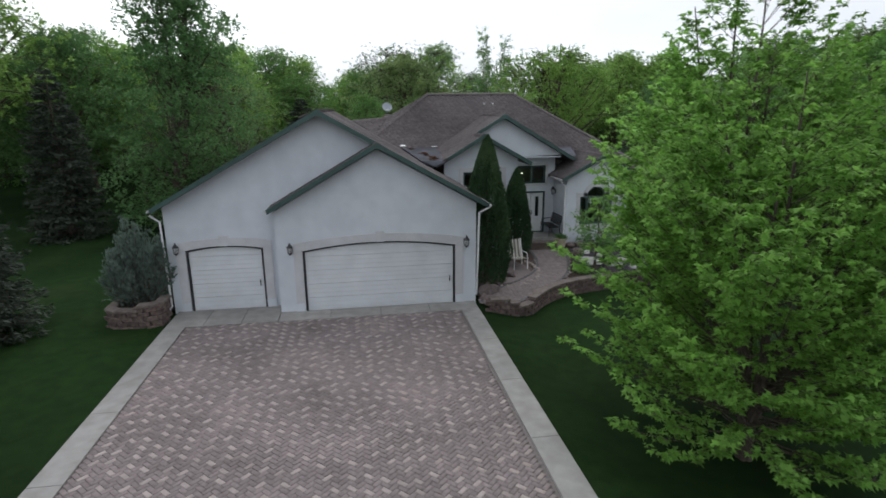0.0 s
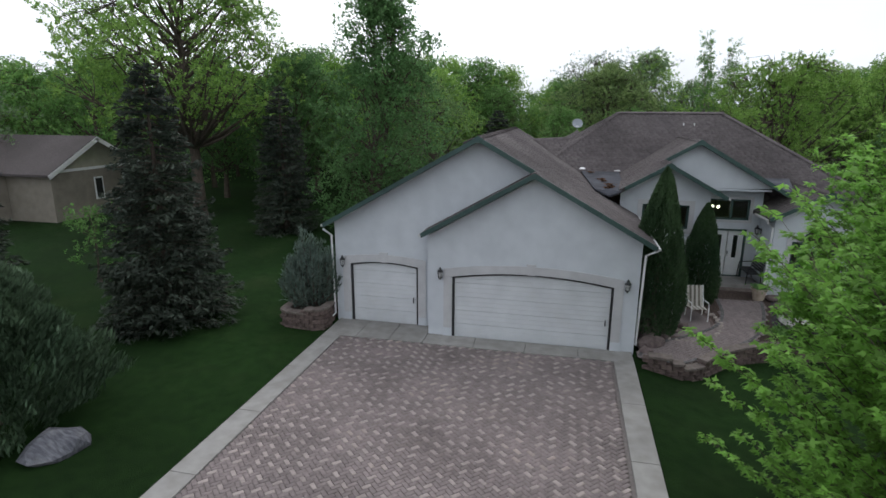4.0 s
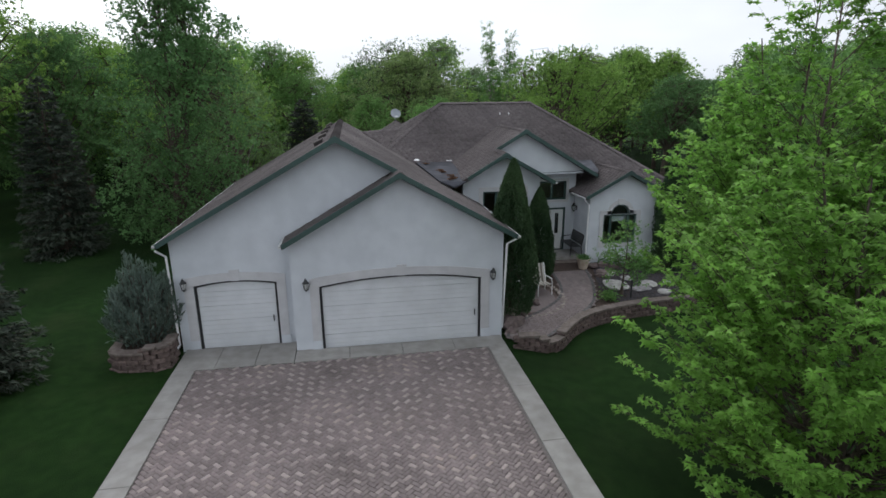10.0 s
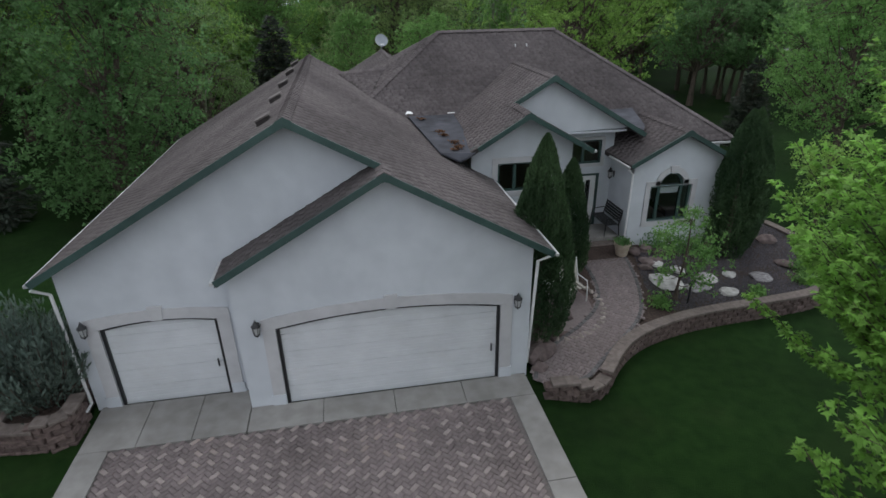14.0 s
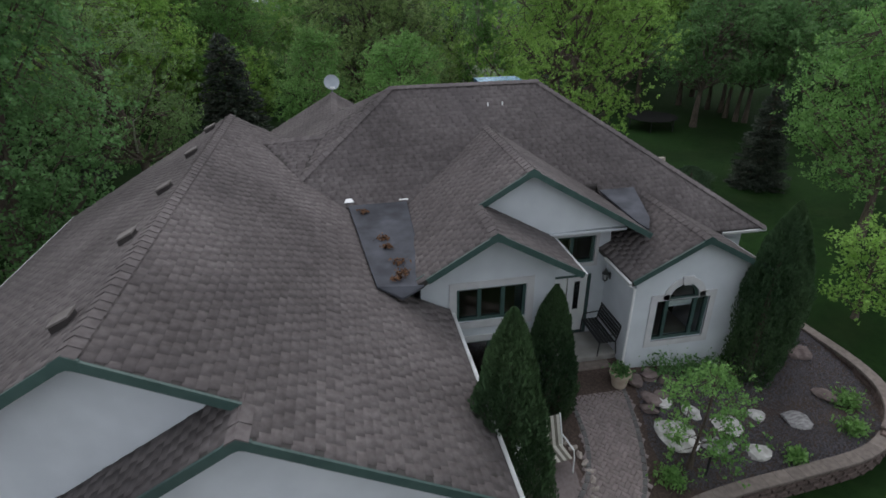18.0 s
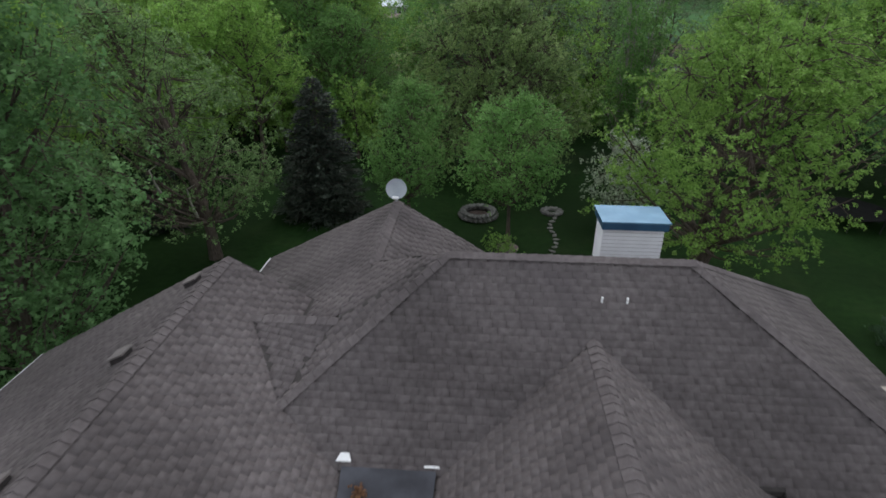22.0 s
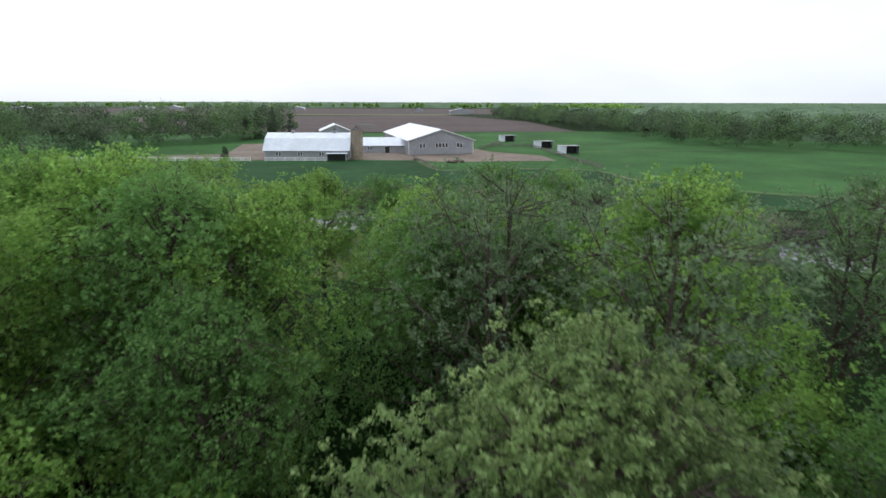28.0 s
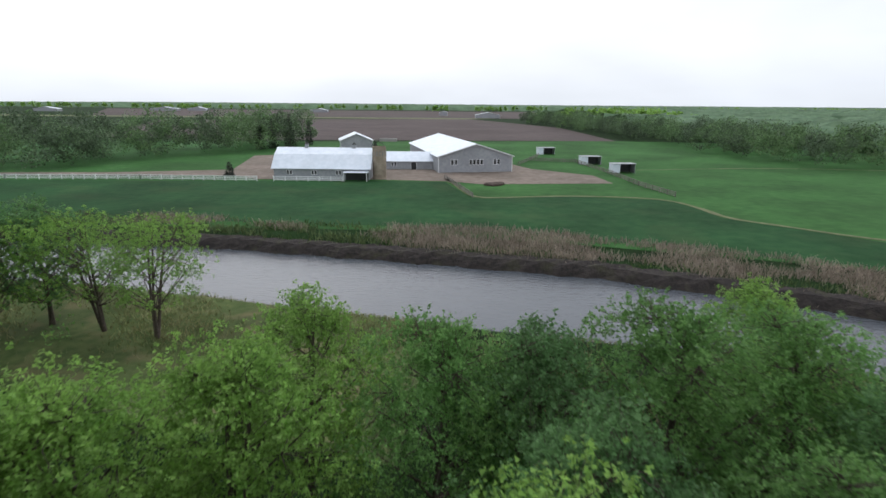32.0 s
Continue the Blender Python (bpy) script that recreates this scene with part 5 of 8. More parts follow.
for x, y, z, turn in ((-1.76, 17.19, 2.12, 0), (-5.33, 17.84, 2.12, 0), (9.41, 23.85, 2.68, -90)):
    copy_thing(lan, pose(x, y, z, 0, 0, turn))
# porch chandelier behind the transom
BULB = bpy.data.materials.new("bulb")
BULB.use_nodes = True
BULB.node_tree.nodes["Principled BSDF"].inputs["Emission Color"].default_value = (1, 0.9, 0.7, 1)
BULB.node_tree.nodes["Principled BSDF"].inputs["Emission Strength"].default_value = 6.0
hall = thing("hall_light", "lit hall light with small round bulbs seen through the transom", "ceiling lamp", at=pose(7.9, 24.75, 3.45))
part("stem", tube(bmesh.new(), [(0, 0, 0.1), (0, 0, 1.0)], [0.015, 0.015], 6), BLACK, hall)
for i in range(4):
    a = 1.57 * i + 0.4
    part("arm", tube(bmesh.new(), [(0, 0, 0.1), (0.14 * math.cos(a), 0.14 * math.sin(a), 0.02)], [0.01, 0.008], 5), BLACK, hall)
    part("bulb", lathe(bmesh.new(), [(0.005, -0.05), (0.035, -0.03), (0.045, 0.0), (0.03, 0.035), (0.01, 0.045)], 10, (0.16 * math.cos(a), 0.16 * math.sin(a), 0)), BULB, hall)


# ---- things by the entry ----
bench = thing("garden_bench", "dark metal garden bench on the porch", "bench", at=pose(9.12, 23.5, 0.76, 0, 0, -90))
for i in range(5):
    part("seat_slat", boxed(-0.6, -0.28 + 0.095 * i, 0.42, 0.6, -0.2 + 0.095 * i, 0.44, 0.005), BLACK, bench)
for i in range(5):
    part("back_slat", boxed(-0.6, 0.2 + 0.02 * i, 0.5 + 0.09 * i, 0.6, 0.22 + 0.02 * i, 0.57 + 0.09 * i, 0.004), BLACK, bench)
for x in (-0.58, 0.58):
    part("leg", tube(bmesh.new(), [(x, -0.28, 0), (x, -0.26, 0.42), (x, -0.24, 0.62), (x, 0.2, 0.66)], [0.018] * 4, 6), BLACK, bench)
    part("leg", tube(bmesh.new(), [(x, 0.26, 0), (x, 0.2, 0.42), (x, 0.32, 0.95)], [0.018] * 3, 6), BLACK, bench)

POT = surface("clay_pot", (0.36, 0.29, 0.23), (0.44, 0.37, 0.3), scale=6.0, rough=0.85, bump=0.3, bump_scale=40, depth=0.004)
pot = thing("flower_pot", "tan clay flower pot with low plants beside the steps", "flower pot", at=pose(9.05, 22.0, walk_z(22.0) + 0.05))
part("pot", lathe(bmesh.new(), [(0.17, 0.0), (0.19, 0.06), (0.25, 0.38), (0.28, 0.39), (0.28, 0.46), (0.25, 0.46), (0.24, 0.42)], 20), POT, pot)
rng = np.random.default_rng(5)
pp = rng.normal(size=(260, 3)) * np.array([0.13, 0.13, 0.05]) + np.array([0, 0, 0.5])
part("foliage", mesh_arrays("foliage", *leaf_cards(pp, 0.11, rng), LEAF_DARK), None, pot)

FABRIC = surface("striped_fabric", (0.45, 0.43, 0.38), (0.52, 0.5, 0.45), scale=4.0, rough=0.95, bump=0.2, bump_scale=150, depth=0.002)
FABRIC_DARK = surface("striped_fabric_dark", (0.13, 0.12, 0.10), (0.18, 0.165, 0.14), scale=4.0, rough=0.95, bump=0.2, bump_scale=150, depth=0.002)
PATIO_XY = (5.7, 19.75)
chair = thing("patio_chair", "white metal patio chair with a striped fabric back", "chair", at=pose(6.55, 19.95, walk_z(19.95) + 0.05, 0, 0, 8))
for i in range(7):
    x0 = -0.25 + 0.0715 * i
    bm = bmesh.new()
    extrude_poly(bm, [(x0, -0.22, 0.4), (x0, 0.25, 0.36), (x0, 0.25, 0.38), (x0, -0.22, 0.42)], (0.07, 0, 0))
    extrude_poly(bm, [(x0, 0.24, 0.38), (x0, 0.46, 1.05), (x0, 0.48, 1.05), (x0, 0.27, 0.38)], (0.07, 0, 0))
    part("fabric_strip", bm, FABRIC if i % 2 == 0 else FABRIC_DARK, chair)
for x in (-0.28, 0.28):
    part("frame", tube(bmesh.new(), [(x, -0.26, 0.0), (x, -0.25, 0.42), (x, -0.2, 0.62), (x, 0.3, 0.6)], [0.018] * 4, 6), WHITE, chair)
    part("frame", tube(bmesh.new(), [(x, 0.3, 0.0), (x, 0.26, 0.38), (x, 0.48, 1.07)], [0.018] * 3, 6), WHITE, chair)
table = thing("side_table", "small round white metal side table", "table", at=pose(5.85, 20.1, walk_z(20.1) + 0.04))
part("top", lathe(bmesh.new(), [(0.02, 0.46), (0.24, 0.46), (0.25, 0.475), (0.24, 0.485), (0.02, 0.485)], 20), WHITE, table)
for i in range(3):
    a = 2.1 * i
    part("leg", tube(bmesh.new(), [(0.2 * math.cos(a), 0.2 * math.sin(a), 0), (0.05 * math.cos(a), 0.05 * math.sin(a), 0.25), (0.18 * math.cos(a), 0.18 * math.sin(a), 0.46)], [0.012] * 3, 5), WHITE, table)

# half-round patio: paved disc with an edge of cobbles
patio = thing("patio", "half-round paved patio edged with pale cobbles", "patio", kind="structure")
def patio_fan(r_, z_, rise):
    bm = bmesh.new()
    vs = []
    for i in range(29):
        a = -2.1 + 3.4 * i / 28
        x, y = PATIO_XY[0] + r_ * math.cos(a), PATIO_XY[1] + r_ * math.sin(a)
        vs.append((x, y, walk_z(y) + z_))
    extrude_poly(bm, [(x, y, z - rise) for x, y, z in vs], (0, 0, rise))
    return bm


part("crescent", patio_fan(1.72, 0.035, 0.2), MULCH, patio, "dark planted crescent round the patio")
part("rim", patio_fan(1.36, 0.048, 0.2), BLOCK, patio, "dark soldier course round the disc")
part("paving", patio_fan(1.24, 0.056, 0.2), PAVER_PIECE, patio)
cob = rock(0.11, 77, 0.6, 1)
cob_me = bpy.data.meshes.new("cobble")
cob.to_mesh(cob_me)
cob.free()
COBBLE = surface("cobble", (0.22, 0.19, 0.17), (0.34, 0.3, 0.27), scale=8.0, rough=0.9, bump=0.4, bump_scale=30, rand=0.35)
cob_me.materials.append(COBBLE)
for i in range(17):
    a = -1.75 + 2.3 * i / 16
    x, y = PATIO_XY[0] + 1.55 * math.cos(a), PATIO_XY[1] + 1.55 * math.sin(a)
    o = new("cobble", cob_me)
    o.parent = patio
    o.matrix_basis = pose(x, y, walk_z(y) + 0.05, 0, 0, 57 * a + 40 * (i % 3))

# boulders between garage and walk, stones in the bed
ROCK_DARK = surface("slate_boulder", (0.07, 0.072, 0.085), (0.15, 0.152, 0.17), scale=4.0, rough=0.95, bump=0.9, bump_scale=10, depth=0.04, stretch=(1, 4, 1), stain=(0.3, 0.29, 0.29), stain_scale=2.0, stain_amount=0.25)


def boulder(name, x, y, z, r, seed, mat, label, flatness=0.65, group=""):
    ob = solid(name, rock(r, seed, flatness), mat, label, "rock", group)
    ob.matrix_world = pose(x, y, z, 0, 0, seed * 47 % 360)
    for p in ob.data.polygons:
        p.use_smooth = False
    return ob


for i, (x, y, r) in enumerate(((4.75, 17.75, 0.36), (5.25, 18.45, 0.34), (4.7, 18.35, 0.4), (5.6, 18.95, 0.25), (4.85, 19.1, 0.34), (5.5, 19.45, 0.28), (6.0, 19.15, 0.2), (4.6, 17.25, 0.22), (5.1, 17.95, 0.2))):
    boulder("boulder", x, y, walk_z(y) + 0.08, r, 20 + i, ROCK_RED, "reddish brown boulder in the bed beside the garage", 0.75, "boulders by the garage")
for i, (x, y, r) in enumerate(((9.8, 21.25, 0.24), (9.7, 20.2, 0.42), (10.4, 20.85, 0.24), (11.1, 20.4, 0.34), (12.15, 20.68, 0.24), (11.3, 19.5, 0.3), (10.5, 19.85, 0.3), (13.05, 20.35, 0.34))):
    pale = i < 6
    boulder("pale_stone" if pale else "bed_stone", x, y, bed_z(y, x) + 0.05, r, 40 + i, ROCK_WHITE if pale else ROCK_GREY,
            "whitish limestone slab lying in the gravel bed" if pale else "flat grey fieldstone in the gravel bed", 0.3, "pale stones in the bed" if pale else "fieldstones in the bed")
for i, (x, y, r) in enumerate(((14.35, 20.95, 0.22), (14.8, 22.4, 0.32), (9.95, 22.1, 0.26), (9.5, 22.0, 0.24), (9.6, 21.35, 0.24), (9.95, 21.4, 0.2), (13.6, 23.0, 0.3), (10.35, 21.9, 0.2), (9.4, 21.05, 0.2))):
    boulder("bed_stone", x, y, bed_z(y, x) + 0.08, r, 60 + i, ROCK_RED, "brownish fieldstone in the gravel bed", 0.5, "fieldstones in the bed")
boulder("lawn_boulder", -8.4, 9.2, 0.08, 0.6, 7, ROCK_DARK, "large grey banded boulder on the lawn", 0.62)
post = thing("path_light", "short dark path light in the gravel bed", "garden lamp", at=pose(9.75, 19.2, bed_z(19.2)))
part("post", tube(bmesh.new(), [(0, 0, 0), (0, 0, 0.62)], [0.03, 0.03], 8), BLACK, post)
part("head", lathe(bmesh.new(), [(0.07, 0.62), (0.08, 0.64), (0.02, 0.72)], 10), BLACK, post)

# gravel
rng = np.random.default_rng(11)
gp = rng.uniform([8.9, 18.6], [15.8, 24.3], (30000, 2))
poly_bed = [(8.9, 19.0), (9.8, 18.85), (12.3, 19.0), (13.9, 19.15), (14.9, 19.75), (15.6, 20.6), (15.8, 21.6), (15.7, 24.3), (12.7, 24.3), (12.7, 22.3), (9.6, 22.3), (9.3, 21.4), (8.95, 20.2)]
gp = gp[inside(gp[:, 0], gp[:, 1], poly_bed)]
gz = np.array([bed_z(b, a) for a, b in gp]) + 0.012
n = len(gp)
s = rng.uniform(0.018, 0.045, (n, 1))
c = np.stack([gp[:, 0], gp[:, 1], gz], 1)
ang = rng.uniform(0, 6.28, n)
ca, sa = np.cos(ang)[:, None], np.sin(ang)[:, None]
tri_v = np.stack([c + s * np.concatenate([ca, sa, 0 * ca - 0.3], 1), c + s * np.concatenate([-0.5 * ca - 0.8 * sa, -0.5 * sa + 0.8 * ca, 0 * ca - 0.3], 1),
                  c + s * np.concatenate([-0.5 * ca + 0.8 * sa, -0.5 * sa - 0.8 * ca, 0 * ca - 0.3], 1), c + s * np.array([[0, 0, 0.7]])], 1).reshape(-1, 3)
k = np.arange(n)[:, None] * 4
tri_f = np.concatenate([k + np.array([[0, 1, 3]]), k + np.array([[1, 2, 3]]), k + np.array([[2, 0, 3]])])
tagged(new("gravel", mesh_arrays("gravel", tri_v, tri_f, GRAVEL)), "loose grey brown gravel covering the planting bed", "gravel", kind="stuff")


# ---- front yard plants ----
def zg(x, y):
    return float(ground_height(x, y))


cedar_a = cedar(1, 5.45, 0.79, NEEDLE_CEDAR, 42000, 0.1, 0.4, 0.1, 0.3)
cedar_b = cedar(2, 3.5, 0.58, NEEDLE_CEDAR, 22000, 0.1, 0.4, 0.1, 0.3)
cedar_c = cedar(3, 5.0, 0.82, NEEDLE_CEDAR, 34000, 0.1, 0.4, 0.12, 0.3)
plant("arborvitae", cedar_a, 4.93, 18.6, 0.08, "tall dark green arborvitae beside the garage", "shrub", "arborvitae")
plant("arborvitae", cedar_b, 6.85, 21.45, 0.35, "slim dark green arborvitae by the entry", "shrub", "arborvitae", 0.0, 1.06)
plant("arborvitae", cedar_c, 12.95, 22.1, 0.15, "tall dark green arborvitae at the wing corner", "shrub", "arborvitae", 0.8, 0.98)
plant("arborvitae", cedar_c, 13.75, 22.75, 0.2, "tall dark green arborvitae at the wing corner", "shrub", "arborvitae", 2.9, 0.95)
juniper = juniper_bush(4, 3.1, 1.15, NEEDLE_BLUE)
plant("juniper", juniper, -6.5, 17.75, 0.3, "grey green juniper in the block planter", "shrub")
maple_a = maple(11, 7.3, 3.0, LEAF_MAPLE, 420, 0.12, 7, 0.05)
maple_b = maple(12, 10.0, 2.75, LEAF_MAPLE, 520, 0.12, 9, 0.27)
plant("maple_tree", maple_a, 7.75, 8.3, zg(7.75, 8.3), "young maple with bright green spring leaves on the lawn", "tree", "maples by the drive")
plant("maple_tree", maple_b, 9.6, 11.9, zg(9.6, 11.9), "young maple with bright green spring leaves on the lawn", "tree", "maples by the drive", 1.3)
young = broadleaf(13, 3.3, 1.1, 0.7, 50, 49, 0.08, LEAF_MID, BARK, "round", 0.035, clump=0.2, stems=1)
plant("young_tree", young, 9.5, 19.45, bed_z(19.45), "small young tree with fresh green leaves in the gravel bed", "tree", "", 0.0, 0.88)
for i, (x, y, s) in enumerate(((10.4, 22.15, 0.5), (11.2, 22.1, 0.42), (11.9, 22.1, 0.5), (14.0, 19.7, 0.3), (14.66, 20.55, 0.34), (12.0, 19.2, 0.22), (8.9, 19.2, 0.3), (12.0, 21.9, 0.4))):
    rng = np.random.default_rng(100 + i)
    pts_ = rng.normal(size=(420, 3)) * np.array([0.5, 0.5, 0.4]) * s + np.array([0, 0, 0.55 * s])
    pts_[:, 2] = np.abs(pts_[:, 2])
    b = thing("low_shrub", "low dark green shrub in the gravel bed", "shrub", "low shrubs", at=pose(x, y, bed_z(y, x)))
    part("leaves", mesh_arrays("leaves", *leaf_cards(pts_, 0.1, rng), LEAF_DARK if i < 3 else LEAF_MID), None, b)
    part("stem", tube(bmesh.new(), [(0, 0, -0.02), (0, 0, 0.5 * s)], [0.02, 0.01], 5), BARK, b)

spruce_big = spruce(21, 8.6, 2.35, NEEDLE, 44, 19, 0.2, dense=30)
spruce_mid = spruce(22, 7.6, 2.0, NEEDLE, 36, 16, 0.22, dense=20)
pine_round = cedar(23, 4.0, 1.85, NEEDLE_PINE, 30000, 0.24, 0.7, 0.25, 0.22)
plant("spruce_tree", spruce_big, -11.2, 16.4, 0, "large dark spruce with a thin browned top on the lawn", "tree", "spruces")
plant("spruce_tree", spruce_mid, -18.6, 15.2, 0, "broad dark spruce near the neighbouring house", "tree", "spruces", 1.0, 1.05, 0.92)
plant("spruce_tree", spruce_mid, -14.6, 31.0, 0, "slim dark spruce at the back of the side lawn", "tree", "spruces", 2.0, 1.12)
plant("spruce_tree", spruce_big, -3.8, 46.9, 0, "dark blue spruce in the back yard", "tree", "spruces", 3.0, 1.12, 0.76)
plant("spruce_tree", spruce_mid, -11.5, 44.5, 0, "dark spruce under the old tree", "tree", "spruces", 4.0, 0.7)
plant("spruce_tree", spruce_big, 23.6, 35.6, 0, "young dark spruce on the side lawn", "tree", "spruces", 5.0, 0.64, 0.92)
plant("low_conifer", cedar(24, 1.1, 1.0, NEEDLE_PINE, 3500, 0.14, 0.7, 0.25, 0.22), 20.2, 36.2, 0, "low dark green spreading conifer on the side lawn", "shrub")
plant("pine_tree", pine_round, -10.6, 9.7, 0, "bushy rounded young pine on the lawn", "tree")
small_tree = broadleaf(25, 3.4, 1.0, 1.0, 26, 50, 0.1, LEAF_MID, BARK, "round", 0.04, clump=0.25)
plant("young_tree", small_tree, -17.2, 19.5, 0, "thin young tree with sparse leaves on the side lawn", "tree")

# ---- templates for the woods ----
T_POPLAR = broadleaf(31, 14.4, 3.4, 0.6, 430, 84, 0.15, LEAF_DARK, BARK, "column", 0.17, clump=0.42, stems=2)
T_ASPEN = broadleaf(32, 14.3, 1.9, 1.4, 360, 42, 0.115, LEAF_MID, BARK_PALE, "spire", 0.095, clump=0.2, stems=2)
T_OAK = broadleaf(33, 11.6, 4.8, 2.2, 430, 91, 0.14, LEAF_OLIVE, BARK, "dome", 0.26, clump=0.36)
T_ELM = broadleaf(34, 10.6, 4.0, 3.2, 300, 84, 0.122, LEAF_MID, BARK, "dome", 0.2, clump=0.42)
T_ASH = broadleaf(35, 10.8, 3.2, 3.6, 220, 84, 0.118, LEAF_BRIGHT, BARK, "round", 0.16, clump=0.42, sparse_low=0.4)
T_BOX = broadleaf(36, 9.4, 3.3, 2.2, 280, 98, 0.118, LEAF_BRIGHT, BARK, "dome", 0.15, clump=0.4, stems=2)
T_THIN = broadleaf(37, 11.2, 2.8, 4.0, 190, 42, 0.11, LEAF_BROWN, BARK, "vase", 0.15, clump=0.42, stems=2, sparse_low=0.5)
T_DARK = broadleaf(38, 9.8, 3.4, 2.5, 290, 91, 0.122, LEAF_DARK, BARK, "round", 0.17, clump=0.42)
T_COTTON = broadleaf(39, 17.0, 7.4, 6.4, 540, 98, 0.14, LEAF_BRIGHT, BARK, "dome", 0.4, clump=0.55, sparse_low=0.3, tuft=14)
T_OLD = broadleaf(40, 11.0, 4.2, 2.4, 330, 110, 0.095, LEAF_OLIVE, BARK, "dome", 0.26, lean=-0.22, clump=0.42, tuft=11)
T_WILLOW = broadleaf(41, 10.5, 4.7, 2.4, 460, 130, 0.09, LEAF_BRIGHT, BARK, "dome", 0.25, clump=0.36, stems=2, sparse_low=0.55, tuft=13)
T_LAWN = broadleaf(42, 7.6, 2.1, 2.2, 220, 105, 0.085, LEAF_MID, BARK, "oval", 0.09, clump=0.3)
T_LAWN2 = broadleaf(43, 7.3, 2.4, 2.9, 260, 98, 0.085, LEAF_MID, BARK, "round", 0.1, clump=0.32)
T_BLOSSOM = broadleaf(44, 4.8, 1.9, 0.9, 130, 45, 0.11, LEAF_BLOSSOM, BARK, "round", 0.09, clump=0.34)
T_SAP = broadleaf(45, 3.2, 1.1, 0.5, 45, 42, 0.11, LEAF_BRIGHT, BARK, "oval", 0.04, clump=0.26)

# ---- back yard ----
plant("poplar_tree", T_POPLAR, -9.6, 32.4, 0, "tall leafy poplar beside the house", "tree")
plant("cottonwood_tree", T_COTTON, -22.0, 33.0, 0, "wide cottonwood with fresh leaves behind the spruces", "tree")
plant("lawn_tree", T_LAWN, 1.2, 45.3, 0, "slim young tree with a mulch ring in the back lawn", "tree", "lawn trees")
plant("lawn_tree", T_LAWN2, 6.15, 43.3, 0, "round young tree with a mulch ring in the back lawn", "tree", "lawn trees", 1.0)
plant("old_tree", T_OLD, -7.4, 41.2, 0, "old leaning tree with dead limbs and small pale leaves", "tree")
plant("willow_tree", T_WILLOW, 14.2, 41.0, 0, "broad yellow green tree beside the deck", "tree", "", 0.6)
plant("blossom_tree", T_BLOSSOM, 12.2, 46.8, 0, "small tree in pale blossom", "tree")
T_GROVE = broadleaf(48, 9.2, 3.6, 3.5, 300, 120, 0.1, LEAF_DARK, BARK, "dome", 0.2, lean=0.1, clump=0.4, tuft=12)
T_GROVE2 = broadleaf(49, 8.6, 2.9, 3.3, 200, 110, 0.1, LEAF_DARK, BARK, "dome", 0.15, lean=0.14, clump=0.4, tuft=12)
for i, (x, y, a) in enumerate(((27.6, 47.4, 0.2), (31.8, 52.0, 2.0), (32.2, 50.9, 0.9), (31.5, 49.3, 0.4), (31.5, 48.1, -0.3), (31.9, 47.6, 0.8))):
    plant("grove_tree", (T_GROVE, T_GROVE2)[i > 0], x, y, 0, "dark leafy tree with a bare leaning trunk in the grove", "tree", "trees of the grove", a)
T_BIG_OAK = broadleaf(46, 11.9, 5.7, 1.6, 620, 200, 0.1, LEAF_OAK, BARK, "dome", 0.28, clump=0.42, tuft=20)
plant("oak_tree", T_BIG_OAK, 5.6, 54.3, 0, "big spreading oak with pale olive young leaves", "tree", "oaks", 0.0, 0.955)
plant("aspen_tree", T_ASPEN, 14.6, 59.7, 0, "tall aspen with a pale trunk and pointed tips", "tree", "aspens")
plant("aspen_tree", T_ASPEN, 15.5, 58.7, 0, "tall aspen with a pale trunk and pointed tips", "tree", "aspens", 2.0, 0.94)
plant("sapling", T_SAP, 5.6, 40.3, 0, "thin sapling behind the deck", "tree", "", 0.0, 0.68)
plant("sapling", T_SAP, 18.3, 24.0, 0, "thin young tree on the side lawn", "tree", "", 2.0, 1.1)
plant("sapling", T_SAP, -3.2, 57.5, 0, "bushy bright green sapling at the wood edge", "tree", "", 1.0, 0.8)
for i, (x, y, r) in enumerate(((1.2, 45.3, 0.5), (6.15, 43.3, 0.55))):
    m = solid("mulch_ring", lathe(bmesh.new(), [(r, -0.05), (r, 0.03), (r * 0.8, 0.07), (0.1, 0.08)], 18, (0, 0, 0)), ROCK_RED, "ring of mulch round a lawn tree", "mulch", "mulch rings")
    m.matrix_world = pose(x, y, 0)
for i, (x, y, z0, z1) in enumerate(((-6.9, 39.4, 2.6, 4.4), (-8.1, 39.2, 3.6, 5.2))):
    part("dead_limb", tube(bmesh.new(), [(x - 0.3, y + 0.6, z0), (x, y - 0.2, (z0 + z1) / 2), (x + 0.35, y - 0.9, z1), (x + 0.75, y - 1.0, z1 + 0.25)], [0.06, 0.045, 0.03, 0.012], 6), BARK_DEAD,
         None)
    tagged([o for o in scene.objects if o.name.startswith("dead_limb")][-1], "bleached dead limb caught in the old tree", "branch", "dead limbs")

# stone ring with a small rim of fieldstones
ring = thing("fire_ring", "round fire ring of grey fieldstones in the lawn", "fire pit", at=pose(4.7, 47.15, 0.0))
part("ash", lathe(bmesh.new(), [(0.72, -0.02), (0.72, 0.06), (0.1, 0.07)], 20), MULCH, ring)
fs = rock(0.19, 5, 0.75, 1)
fs_me = bpy.data.meshes.new("stone")
fs.to_mesh(fs_me)
fs.free()
FIELD = surface("fieldstone", (0.11, 0.108, 0.1), (0.185, 0.18, 0.17), scale=6.0, rough=0.95, bump=0.5, bump_scale=20, rand=0.25)
fs_me.materials.append(FIELD)
for i in range(24):
    a = 2 * math.pi * i / 24
    for r, z in ((0.92, 0.1), (0.82, 0.3)):
        o = new("stone", fs_me)
        o.parent = ring
        o.matrix_basis = pose(r * math.cos(a + z), r * math.sin(a + z), z, 0, 0, 57 * a)
